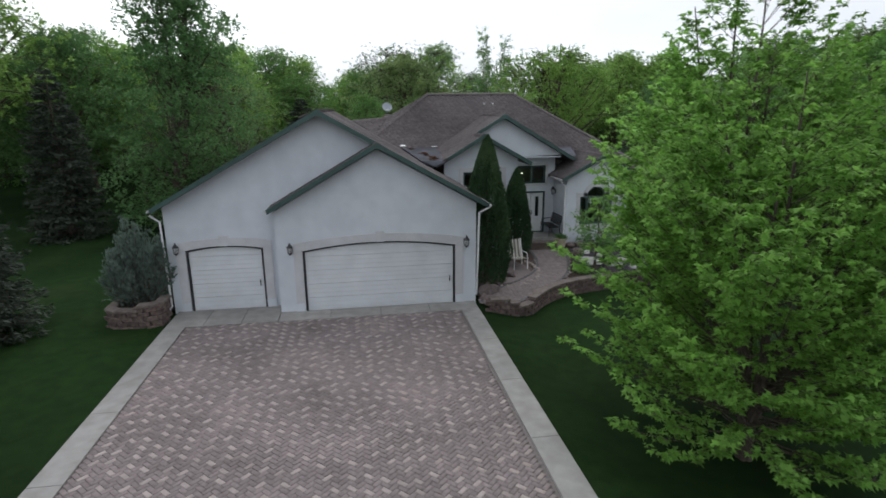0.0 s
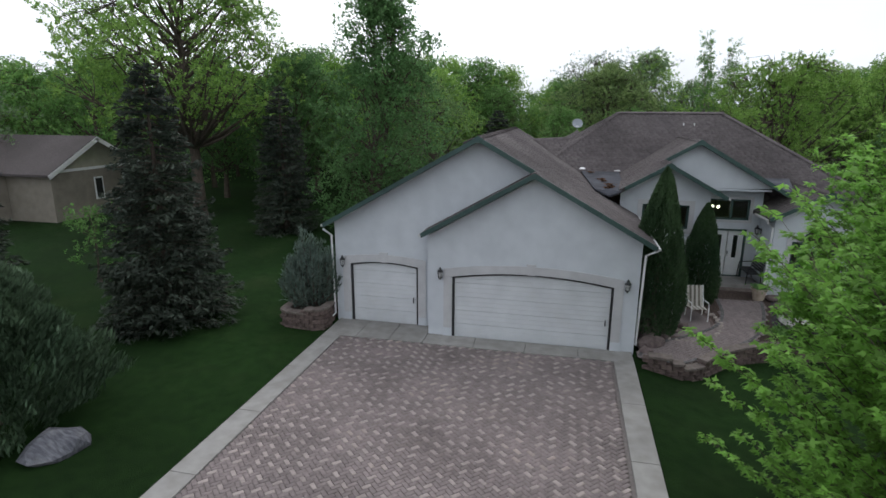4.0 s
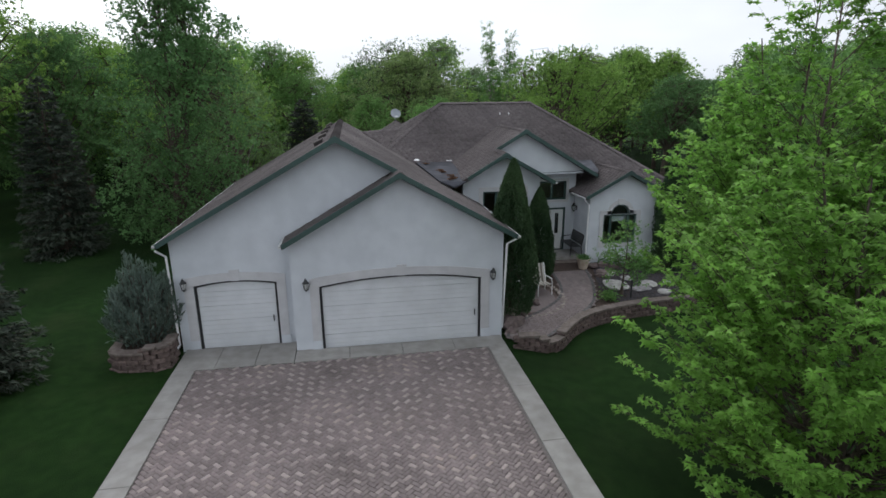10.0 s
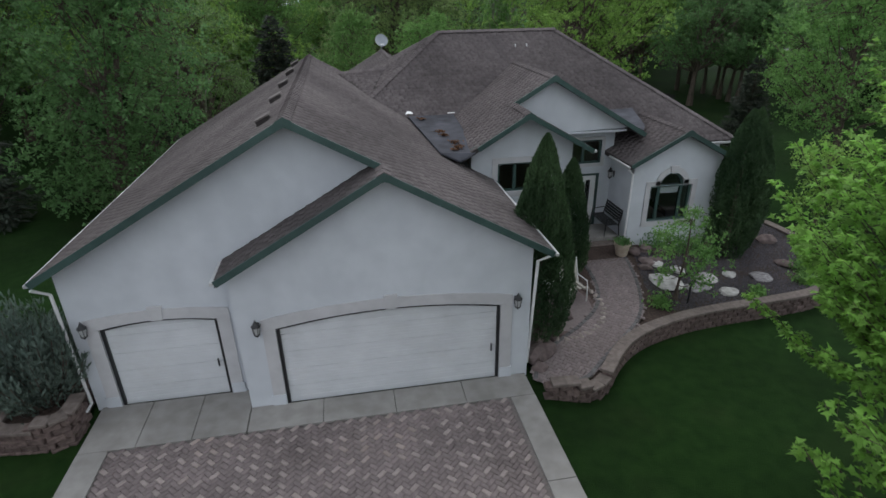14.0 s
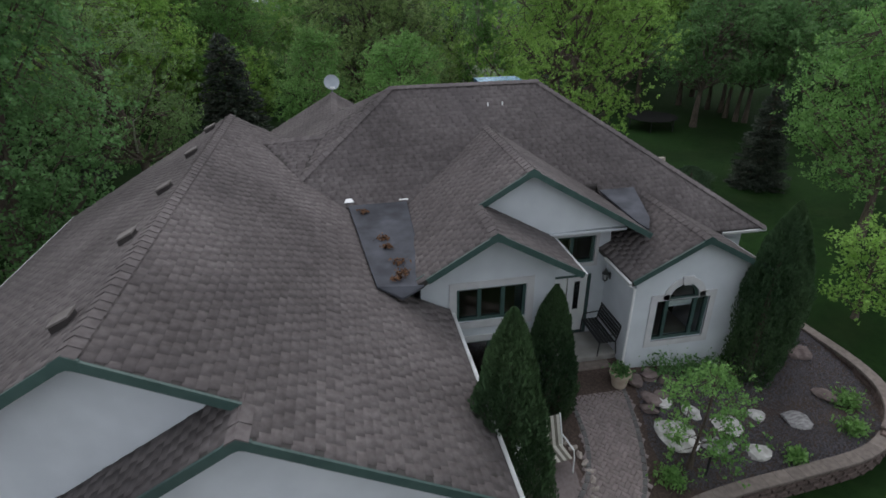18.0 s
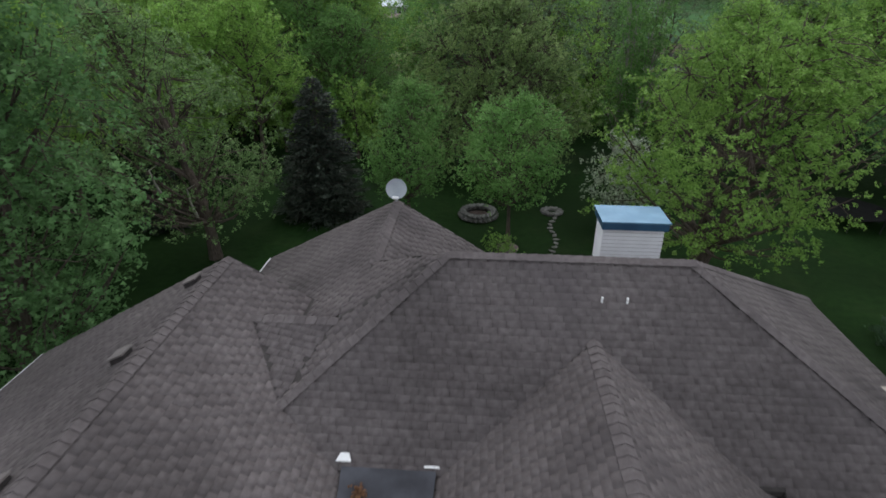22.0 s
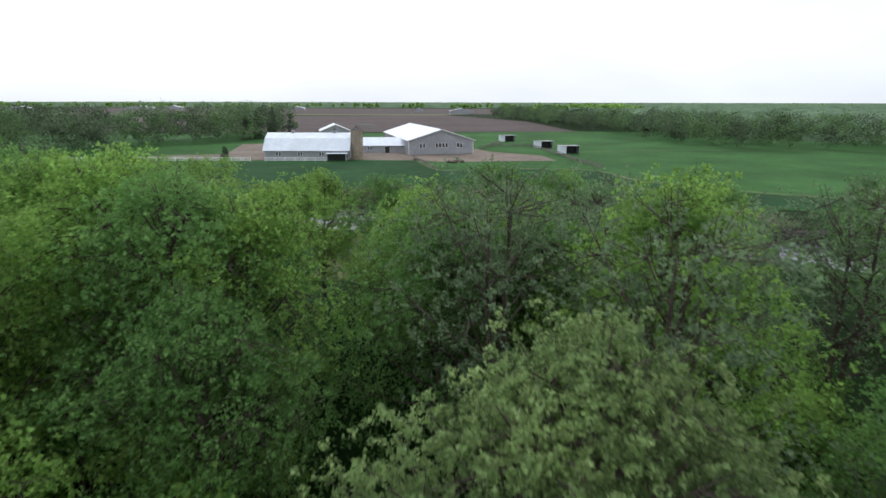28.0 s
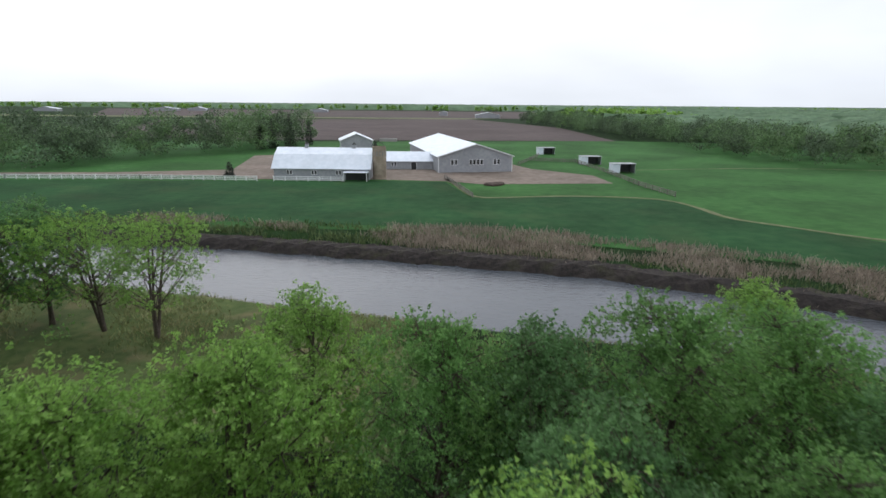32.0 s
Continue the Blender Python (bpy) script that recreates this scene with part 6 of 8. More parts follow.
# stepping stones from the deck to the yard
step_bm = rock(0.17, 9, 0.25, 1)
step_me = bpy.data.meshes.new("stepping_stone")
step_bm.to_mesh(step_me)
step_bm.free()
step_me.materials.append(FIELD)
stones = [(8.05 + 0.75 * t + 0.16 * math.sin(t * 14), 39.9 + 7.7 * t) for t in np.linspace(0, 1, 18)]
for i, (x, y) in enumerate(stones):
    o = tagged(new("stepping_stone", step_me), "flat pale stepping stone set in the lawn", "stepping stone", "stepping stones")
    o.matrix_world = pose(x, y, 0.02, 0, 0, i * 71)
ring2 = thing("stone_ring", "small ring of stones at the end of the stepping stones", "fire pit", at=pose(8.8, 48.0, 0))
for i in range(12):
    a = 2 * math.pi * i / 12
    o = new("stone", fs_me)
    o.parent = ring2
    o.matrix_basis = pose(0.45 * math.cos(a), 0.45 * math.sin(a), 0.06, 0, 0, 57 * a)

# deck, rails, gazebo and parasol behind the house
WOOD_DECK = surface("deck_wood", (0.26, 0.17, 0.09), (0.36, 0.25, 0.14), scale=4.0, rough=0.8, bump=0.4, bump_scale=30, rand=0.2, stretch=(1, 8, 1))
deck = thing("deck", "tan wooden deck with dark railings behind the house", "deck")
for i in range(26):
    y = 34.0 + 0.15 * i
    part("board", boxed(6.4, y + 0.004, 0.62, 14.6, y + 0.144, 0.66), WOOD_DECK, deck)
for x in (6.5, 8.2, 9.2, 11.4, 14.5):
    part("post", boxed(x - 0.06, 37.75, 0.0, x + 0.06, 37.87, 1.5), BLOCK, deck)
for x0, x1 in ((6.56, 8.14), (9.26, 11.34), (11.46, 14.44)):
    part("rail", boxed(x0, 37.77, 1.4, x1, 37.85, 1.45), WHITE, deck, "pale top rail")
    part("rail", boxed(x0, 37.78, 0.75, x1, 37.84, 0.79), BLACK, deck)
    n = int((x1 - x0) / 0.13)
    for i in range(1, n):
        x = x0 + (x1 - x0) * i / n
        part("baluster", boxed(x - 0.012, 37.8, 0.79, x + 0.012, 37.824, 1.4), BLACK, deck)
part("rail", beam(bmesh.new(), (14.5, 37.8, 1.45), (14.5, 34.2, 1.45), 0.08, 0.05), WHITE, deck)
back_wall = thing("garden_wall", "stepped low garden wall of brown blocks behind the deck", "retaining wall", kind="structure")
wall_run([(5.6, 39.3), (6.4, 39.35), (7.9, 39.4)], 0.0, lambda x, y: 0.9 if 6.7 < x < 7.6 else 0.6, back_wall)
wall_run([(8.75, 39.55), (9.4, 39.6), (10.9, 39.75)], 0.0, lambda x, y: 0.9 if x < 9.3 else 0.6, back_wall)

GAZ = surface("cedar_shingle", (0.16, 0.085, 0.05), (0.225, 0.125, 0.075), scale=6.0, rough=0.9, bump=0.5, bump_scale=40, depth=0.01, rand=0.2, island=True, big=0.15)
gaz = thing("gazebo", "octagonal wooden gazebo with an orange brown shingled roof", "gazebo", at=pose(0.75, 38.55, 0.0, 0, 0, 22.5))
GR = 1.75
corner = [(GR * math.cos(math.pi / 4 * i), GR * math.sin(math.pi / 4 * i)) for i in range(8)]
for i in range(8):
    bm = bmesh.new()
    a, b = corner[i], corner[(i + 1) % 8]
    for j in range(14):
        u0, u1 = j / 14.6, (j + 1.1) / 14.6
        q = []
        for u, (p) in ((u0, a), (u0, b), (u1, b), (u1, a)):
            q.append(Vector((p[0] * (1 - u), p[1] * (1 - u), 2.35 + 0.75 * u + (0.016 if u == u0 else 0.0))))
        bm.faces.new([bm.verts.new(v) for v in q])
        lo = [q[0] - Vector((0, 0, 0.016)), q[1] - Vector((0, 0, 0.016))]
        bm.faces.new([bm.verts.new(v) for v in (q[0], q[1], lo[1], lo[0])])
    part("roof_panel", bm, GAZ, gaz)
bm = bmesh.new()
for i in range(8):
    a, b = corner[i], corner[(i + 1) % 8]
    bm.faces.new([bm.verts.new((p[0] * k, p[1] * k, z)) for p, k, z in ((a, 0.98, 2.3), (b, 0.98, 2.3), (b, 0.0, 3.02), (a, 0.001, 3.02))])
part("roof_boarding", bm, WOOD_DECK, gaz)
for i in range(8):
    part("post", boxed(corner[i][0] * 0.9 - 0.05, corner[i][1] * 0.9 - 0.05, 0, corner[i][0] * 0.9 + 0.05, corner[i][1] * 0.9 + 0.05, 2.42), WOOD_DECK, gaz)
    part("rail", beam(bmesh.new(), (corner[i][0] * 0.9, corner[i][1] * 0.9, 0.9), (corner[(i + 1) % 8][0] * 0.9, corner[(i + 1) % 8][1] * 0.9, 0.9), 0.06, 0.08), WOOD_DECK, gaz)
part("floor", lathe(bmesh.new(), [(GR * 0.95, 0.0), (GR * 0.95, 0.12), (0.05, 0.121)], 8), WOOD_DECK, gaz)
part("weather_vane", tube(bmesh.new(), [(-0.2, 0, 3.3), (0.2, 0, 3.3)], [0.012, 0.012], 5), BLACK, gaz)
part("finial", tube(bmesh.new(), [(0, 0, 3.0), (0, 0, 3.35)], [0.03, 0.01], 6), BLACK, gaz)

CREAM = surface("cream_canvas", (0.5, 0.42, 0.34), (0.58, 0.5, 0.42), scale=3.0, rough=0.9, bump=0.15, bump_scale=60, through_light=0.15)
para = thing("parasol", "open cream canvas parasol on the patio", "parasol", at=pose(4.9, 37.3, 0.0))
bm = bmesh.new()
for i in range(8):
    a0, a1 = math.pi / 4 * i, math.pi / 4 * (i + 1)
    top_ = (0, 0, 2.5)
    for u0, u1 in ((0, 0.5), (0.5, 1)):
        q = [(1.5 * u * math.cos(a), 1.5 * u * math.sin(a), 2.5 - 0.55 * u ** 1.2) for a, u in ((a0, u0 + 1e-3), (a0, u1), (a1, u1), (a1, u0 + 1e-3))]
        bm.faces.new([bm.verts.new(v) for v in q])
part("canopy", bm, CREAM, para)
part("pole", tube(bmesh.new(), [(0, 0, 0), (0, 0, 2.55)], [0.025, 0.025], 8), WHITE, para)
part("base", lathe(bmesh.new(), [(0.28, 0.0), (0.28, 0.06), (0.05, 0.1)], 16), BLACK, para)
NETTING = surface("black_netting", (0.012, 0.012, 0.012), (0.022, 0.022, 0.022), scale=6.0, rough=0.98, bump=0.2, bump_scale=60, spec=0.05)
swing = thing("trampoline", "dark round trampoline on the far lawn", "trampoline", at=pose(24.5, 47.8, 0.0))
part("mat", lathe(bmesh.new(), [(1.7, 0.78), (1.75, 0.82), (0.05, 0.8)], 24), NETTING, swing)
for i in range(6):
    a = math.pi / 3 * i
    part("leg", tube(bmesh.new(), [(1.65 * math.cos(a), 1.65 * math.sin(a), 0), (1.7 * math.cos(a), 1.7 * math.sin(a), 0.8)], [0.03, 0.03], 6), BLACK, swing)

# ---- neighbouring house ----
TAN_SIDING = surface("tan_siding", (0.23, 0.205, 0.17), (0.28, 0.25, 0.21), scale=2.0, rough=0.8, bump=0.1, big=0.08)
TAN_LIGHT = surface("pale_siding", (0.34, 0.33, 0.26), (0.4, 0.38, 0.3), scale=2.0, rough=0.8, bump=0.1, big=0.08)
NB_ROOF = surface("grey_brown_shingle", (0.075, 0.065, 0.065), (0.105, 0.09, 0.09), scale=12.0, rough=0.95, bump=0.5, bump_scale=60, big=0.12)
nb = thing("neighbour_house", "tan sided neighbouring house with a grey brown roof and white trim", "house", at=pose(-30.2, 29.6, -0.5))
NW, NL, NE, NP = 7.4, 14.0, 3.75, 5.75
bm = bmesh.new()
extrude_poly(bm, [(0, 0, -0.5), (0, NW, -0.5), (0, NW, NE), (0, 0, NE)], (-0.2, 0, 0))
part("gable_wall", bm, TAN_SIDING, nb)
bm = bmesh.new()
extrude_poly(bm, [(0, 0, NE), (0, NW, NE), (0, NW / 2, NP)], (-0.2, 0, 0))
part("gable", bm, TAN_LIGHT, nb, "pale sided gable triangle")
part("trim_board", boxed(-0.05, 0, NE - 0.1, 0.06, NW, NE + 0.08), WHITE, nb)
part("wall", boxed(-NL, 0, -0.5, -0.2, 0.2, NE), TAN_SIDING, nb)
part("wall", boxed(-NL, NW - 0.2, -0.5, -0.2, NW, NE), TAN_SIDING, nb)
for i in range(22):
    z = 0.2 * i - 0.3
    if z < NE - 0.16:
        bm = bmesh.new()
        extrude_poly(bm, [(0.0, 0, z), (0.04, 0, z + 0.01), (0.004, 0, z + 0.198)], (0, NW, 0))
        part("siding_board", bm, TAN_SIDING, nb)
for s_ in (0, 1):
    bm = bmesh.new()
    y0, y1 = (-0.5, NW / 2) if s_ == 0 else (NW + 0.5, NW / 2)
    z0 = NE - 0.5 * (NP - NE) / (NW / 2)
    extrude_poly(bm, [(0.4, y0, z0), (0.4, y1, NP), (-NL, y1, NP), (-NL, y0, z0)], (0, 0, 0.15))
    part("roof", bm, NB_ROOF, nb)
    part("rake_board", beam(bmesh.new(), (0.42, y0, z0 + 0.1), (0.42, y1, NP + 0.1), 0.05, 0.28), WHITE, nb)
for y in (3.3, 5.9):
    w = part("window", boxed(0.02, y, 1.55, 0.07, y + 0.75, 3.1), WHITE, nb, "white-framed window")
    part("pane", boxed(0.071, y + 0.1, 1.65, 0.08, y + 0.65, 3.0), BLACK, w)
part("wall", boxed(-9.0, -3.5, -0.5, -3.5, -0.01, NE), TAN_SIDING, nb)
bm = bmesh.new()
extrude_poly(bm, [(-3.2, -4.0, NE - 0.2), (-6.25, -4.0, NP - 0.5), (-6.25, NW / 2, NP - 0.5), (-3.2, NW / 2, NE - 0.2)], (0, 0, 0.15))
extrude_poly(bm, [(-9.3, -4.0, NE - 0.2), (-6.25, -4.0, NP - 0.5), (-6.25, NW / 2, NP - 0.5), (-9.3, NW / 2, NE - 0.2)], (0, 0, 0.15))
part("roof", bm, NB_ROOF, nb)
part("rake_board", beam(bmesh.new(), (-3.2, -4.05, NE - 0.1), (-6.25, -4.05, NP - 0.4), 0.05, 0.28), WHITE, nb)

# ---- woods between the yard and the river ----
LABELS = {0: "leafy mid-green wood tree", 1: "open bright green wood tree", 2: "dense bright yellow green tree", 3: "thin brownish tree just budding", 4: "dense dark green tree", 5: "spreading olive green oak"}
KINDS = [(T_ELM, 10.6), (T_ASH, 10.8), (T_BOX, 9.4), (T_THIN, 11.2), (T_DARK, 9.8), (T_OAK, 11.6)]
# lighter trees for the woods off the way
LIGHT = [(broadleaf(51, 10.6, 4.0, 3.0, 200, 42, 0.2, LEAF_MID, BARK, "dome", 0.2, clump=0.5), 10.6), (broadleaf(52, 10.8, 3.2, 3.5, 160, 42, 0.19, LEAF_BRIGHT, BARK, "round", 0.16, clump=0.48, sparse_low=0.4), 10.8),
         (broadleaf(53, 9.4, 3.3, 2.2, 180, 42, 0.2, LEAF_BRIGHT, BARK, "dome", 0.15, clump=0.5), 9.4), (broadleaf(54, 11.2, 2.8, 4.0, 140, 21, 0.17, LEAF_BROWN, BARK, "vase", 0.15, clump=0.45, stems=2, sparse_low=0.5), 11.2),
         (broadleaf(55, 9.8, 3.4, 2.5, 190, 42, 0.2, LEAF_DARK, BARK, "round", 0.17, clump=0.5), 9.8), (T_OAK, 11.6)]
# the lightest for the woods on either hand
EDGE = [(broadleaf(56, 10.6, 4.0, 3.0, 120, 28, 0.32, LEAF_MID, BARK, "dome", 0.2, clump=0.6), 10.6), (broadleaf(57, 10.8, 3.2, 3.5, 100, 28, 0.3, LEAF_BRIGHT, BARK, "round", 0.16, clump=0.55, sparse_low=0.4), 10.8),
        (broadleaf(58, 9.4, 3.3, 2.2, 110, 28, 0.3, LEAF_BRIGHT, BARK, "dome", 0.15, clump=0.55), 9.4), LIGHT[3], (broadleaf(59, 9.8, 3.4, 2.5, 110, 28, 0.32, LEAF_DARK, BARK, "round", 0.17, clump=0.55), 9.8), LIGHT[0]]
wood_rng = random.Random(77)
placed = [(-4.4, 79.5), (-3.6, 73.5), (5.2, 54.6), (14.6, 59.7), (15.5, 58.7), (1.15, 45.9), (6.2, 43.8), (-6.9, 40.6), (14.6, 40.4), (-4.0, 48.9), (12.2, 46.8), (4.7, 47.8), (-22, 33), (-10.4, 32.2), (-13.2, 36.5)]


def in_glade(x, y):
    """The open strip that runs from the grove down to the river."""
    return (x > 34) & (y > 12.9 + 1.2 * (x - 3.2)) & (y < 12.9 + 1.55 * (x - 3.2))


def wood_tree(kind, x, y, h=None, turn=None):
    me, base = (KINDS if abs(x) < 30 and y > 26 else LIGHT if abs(x) < 44 else EDGE)[kind]
    s = (h or base * wood_rng.uniform(0.96, 1.22) * (0.86 if y > 76 else 1.0)) / base
    placed.append((x, y))
    turn = wood_rng.uniform(0, 6.28) if turn is None else turn
    wide = wood_rng.uniform(0.94, 1.06)
    if in_glade(x, y):
        return
    plant("wood_tree", me, x, y, zg(x, y), LABELS[kind], "tree", "wood trees", turn, s * wide)


# trees that stand out on the way
for k, x, y, h in ((2, -0.4, 75.5, 11.2), (2, 6.3, 72.8, 10.7), (4, -8.2, 70.5, 11.4), (0, -3.5, 86.5, 9.9), (4, 0.2, 87.0, 9.6), (0, 4.8, 86.5, 10.5), (2, -9.4, 83.0, 9.8), (2, -13.0, 80.0, 10.2),
                   (4, 1.6, 80.5, 9.4), (0, -13.5, 73.0, 10.6), (0, 2.9, 76.2, 10.0), (0, 7.5, 80.0, 9.8),
                   (1, -33.5, 94.0, 11.0), (1, 10.6, 93.0, 9.6), (4, 12.0, 84.0, 9.4), (1, -6.0, 66.6, 11.8), (0, -8.3, 65.5, 12.6), (1, -10.2, 55.2, 10.6), (2, -13.5, 52.5, 10.6),
                   (1, 9.2, 64.0, 12.9), (0, 1.5, 67.8, 11.6), (0, -5.8, 61.5, 9.6), (4, 3.5, 78.5, 9.0), (3, 10.5, 79.0, 10.4), (0, 17.0, 78.0, 10.4), (3, 20.0, 70.0, 11.6), (3, 14.5, 70.5, 11.4), (3, 4.0, 64.0, 13.0), (3, 3.4, 70.3, 12.4), (0, 6.2, 68.2, 11.6), (1, 1.4, 71.8, 11.4), (3, 8.4, 70.0, 11.8),
                   (1, -13.0, 68.0, 12.8), (1, -17.0, 71.0, 12.8), (0, -21.5, 75.0, 12.8), (2, -16.5, 77.5, 11.4), (2, -25.5, 80.0, 12.0), (0, -30.0, 84.0, 12.2), (1, -14.5, 62.0, 12.6), (0, -20.5, 64.0, 12.4), (3, 8.6, 59.8, 12.8), (1, 20.5, 56.0, 11.4), (1, 24.2, 57.5, 11.6), (0, 23.4, 29.0, 10.0), (1, 30.5, 54.0, 11.4), (1, 33.5, 56.8, 11.6),
                   (1, 36.6, 58.8, 12.2), (0, 31.0, 30.0, 11.6), (1, 27.4, 55.2, 11.2), (3, 39.5, 54.0, 12.0), (4, 38.0, 44.0, 11.6), (0, 37.0, 36.0, 11.8), (3, 22.5, 58.0, 11.8), (0, 27.5, 60.0, 11.4), (1, -15.5, 44.0, 11.6), (4, -18.5, 40.0, 11.4), (0, -20.0, 47.0, 12.4), (1, -18.0, 56.0, 12.2),
                   (4, -26.0, 42.0, 12.0), (1, -31.0, 47.5, 12.2), (0, -36.0, 40.0, 11.6), (4, -42.0, 46.0, 11.6), (1, -24.5, 52.0, 12.4), (0, -46.0, 36.0, 11.6), (1, -40.0, 55.0, 12.2)):
    wood_tree(k, x, y, h)
T_BANK = broadleaf(47, 9.6, 3.7, 3.0, 190, 70, 0.115, LEAF_BRIGHT, BARK, "vase", 0.13, clump=0.45, stems=3, sparse_low=0.5, tuft=10)
for x, y, s, a in ((-31.8, 105.6, 1.02, 0.4), (-26.9, 104.8, 1.02, 2.6), (-37.5, 101.5, 1.0, 4.1), (-41.5, 103.5, 1.05, 1.2), (-38.5, 97.0, 0.95, 5.0)):
    plant("bank_tree", T_BANK, x, y, zg(x, y), "open riverside tree with bare lower limbs and light leaves", "tree", "riverside trees", a, s)
    placed.append((x, y))
tries = 0
while len(placed) < 190 and tries < 9000:
    tries += 1
    x, y = wood_rng.uniform(-75, 75), wood_rng.uniform(50, 108)
    if y > np.interp(x, NEAR_X, NEAR_Y) - (7 if abs(x) > 32 else 21):
        continue
    if -30 < x < -9 and y > 84:
        continue
    if (-7 < x < 11 and 44 < y < 57) or (-12 < x < 3 and y < 66) or (15 < x < 24 and y > 62) or (15 < x < 36 and y < 55):
        continue
    if min((x - a) ** 2 + (y - b) ** 2 for a, b in placed) < 4.6 ** 2:
        continue
    wood_tree(wood_rng.choice((0, 0, 1, 1, 1, 2, 2, 3, 4, 5)), x, y)
tries = 0
while len(placed) < 230 and tries < 6000:
    tries += 1
    x, y = wood_rng.choice((-1, 1)) * wood_rng.uniform(18, 80), wood_rng.uniform(26, 60)
    if (-36 < x < -12 and y < 46) or (14 < x < 36 and y < 54):
        continue
    if min((x - a) ** 2 + (y - b) ** 2 for a, b in placed) < 5.2 ** 2:
        continue
    wood_tree(wood_rng.choice((0, 0, 1, 2, 3, 4, 4)), x, y)

# undergrowth in the woods
rng = np.random.default_rng(300)
cx = np.concatenate([rng.uniform([-70, 50], [70, 104], (240, 2)), rng.uniform([-22, 63], [20, 92], (300, 2))])
cx = cx[~in_glade(cx[:, 0], cx[:, 1]) & ~((cx[:, 0] > 13) & (cx[:, 0] < 42) & (cx[:, 1] < 62)) & (cx[:, 1] < np.interp(cx[:, 0], NEAR_X, NEAR_Y) - 4) & ~((np.abs(cx[:, 0] + 1) < 11) & (cx[:, 1] < 65)) & ~((cx[:, 0] > -30) & (cx[:, 0] < -5) & (cx[:, 1] > 84))]
idx = np.repeat(np.arange(len(cx)), 55)
pp = np.concatenate([cx[idx], np.zeros((len(idx), 1))], 1) + rng.normal(size=(len(idx), 3)) * np.array([0.8, 0.8, 0.5])
pp[:, 2] = np.abs(pp[:, 2]) * 1.6 + ground_height(pp[:, 0], pp[:, 1]) + 0.05
tagged(new("undergrowth", mesh_arrays("undergrowth", *leaf_tris(pp, 0.24, rng), LEAF_MID)), "low green undergrowth beneath the wood trees", "undergrowth", kind="stuff")

# bushes and thin young trees between the trunks
sap_rng = random.Random(91)
n_sap = 0
while n_sap < 46:
    x, y = sap_rng.uniform(-20, 19), sap_rng.uniform(57, 84)
    if (-3 < x < 11 and y < 61) or min((x - a) ** 2 + (y - b) ** 2 for a, b in placed) < 1.5 ** 2:
        continue
    placed.append((x, y))
    n_sap += 1
    turn, size = sap_rng.uniform(0, 6.28), sap_rng.uniform(0.9, 1.9)
    if -7.5 < x < -3 and 70 < y < 85:
        continue
    plant("understorey_tree", T_SAP, x, y, zg(x, y), "bushy young tree between the wood trunks", "tree", "young wood trees", turn, size)

# ---- river and its banks ----
WATER = bpy.data.materials.new("river_water")
WATER.use_nodes = True
wt = WATER.node_tree
wb = wt.nodes["Principled BSDF"]
wb.inputs["Base Color"].default_value = (0.07, 0.078, 0.09, 1)
wb.inputs["Roughness"].default_value = 0.16
wb.inputs["Specular IOR Level"].default_value = 0.35
wbump = wt.nodes.new("ShaderNodeBump")
wbump.inputs["Strength"].default_value, wbump.inputs["Distance"].default_value = 0.6, 0.08
wt.links.new(noise_fac(wt, 2.0, 3.0, 0.0, 1.0, stretch=(0.5, 1.6, 1)), wbump.inputs["Height"])
wt.links.new(wbump.outputs["Normal"], wb.inputs["Normal"])
xs = np.concatenate([np.linspace(-900, -120, 20), np.linspace(-110, 110, 60), np.linspace(120, 900, 20)])
bm = bmesh.new()
prev = None
for x in xs:
    yn, yf = float(np.interp(x, NEAR_X, NEAR_Y)) - 3, float(np.interp(x, FAR_X, FAR_Y)) + 2
    row = (bm.verts.new((x, yn, -1.25)), bm.verts.new((x, yf, -1.25)))
    if prev:
        bm.faces.new((prev[0], row[0], row[1], prev[1]))
    prev = row
solid("river", bm, WATER, "grey slightly rippled river reflecting the sky", "water", kind="structure")
MUD = surface("bank_mud", (0.022, 0.019, 0.018), (0.045, 0.037, 0.033), scale=2.0, rough=0.95, bump=0.8, bump_scale=4, depth=0.1, stain=(0.06, 0.06, 0.03), stain_scale=0.6)
bm = bmesh.new()
prev = None
for x in np.linspace(-120, 120, 161):
    yf = float(np.interp(x, FAR_X, FAR_Y))
    wv = 0.5 * math.sin(x * 0.7) + 0.3 * math.sin(x * 1.9)
    row = [bm.verts.new((x, yf + d + 0.5 * wv, z + 0.12 * math.sin(x * 2.3 + d * 3))) for d, z in ((-0.5, -1.9), (0.0, -1.2), (0.5, -0.6), (1.1, -0.1), (2.0, 0.06), (2.6, 0.08))]
    if prev:
        for k in range(5):
            bm.faces.new((prev[k], row[k], row[k + 1], prev[k + 1]))
    prev = row
solid("river_bank", bm, MUD, "dark muddy cut bank along the far side", "bank", kind="structure")


def blades(n, box_, lean, size, seed, keep, thin=0.13):
    rng = np.random.default_rng(seed)
    p = rng.uniform(box_[:2], box_[2:], (n, 2))
    p = p[keep(p[:, 0], p[:, 1], rng)]
    z = ground_height(p[:, 0], p[:, 1])
    base = np.stack([p[:, 0], p[:, 1], z], 1)
    h = size * rng.uniform(0.55, 1.25, (len(p), 1))
    a = rng.uniform(0, 6.28, len(p))
    side = np.stack([np.cos(a), np.sin(a), 0 * a], 1) * h * thin
    tip = base + np.concatenate([rng.normal(0, lean, (len(p), 2)) * h, h], 1)
    v = np.stack([base - side, base + side, tip + side * 0.4, tip - side * 0.4], 1).reshape(-1, 3)
    return v, np.arange(len(p) * 4).reshape(-1, 4)


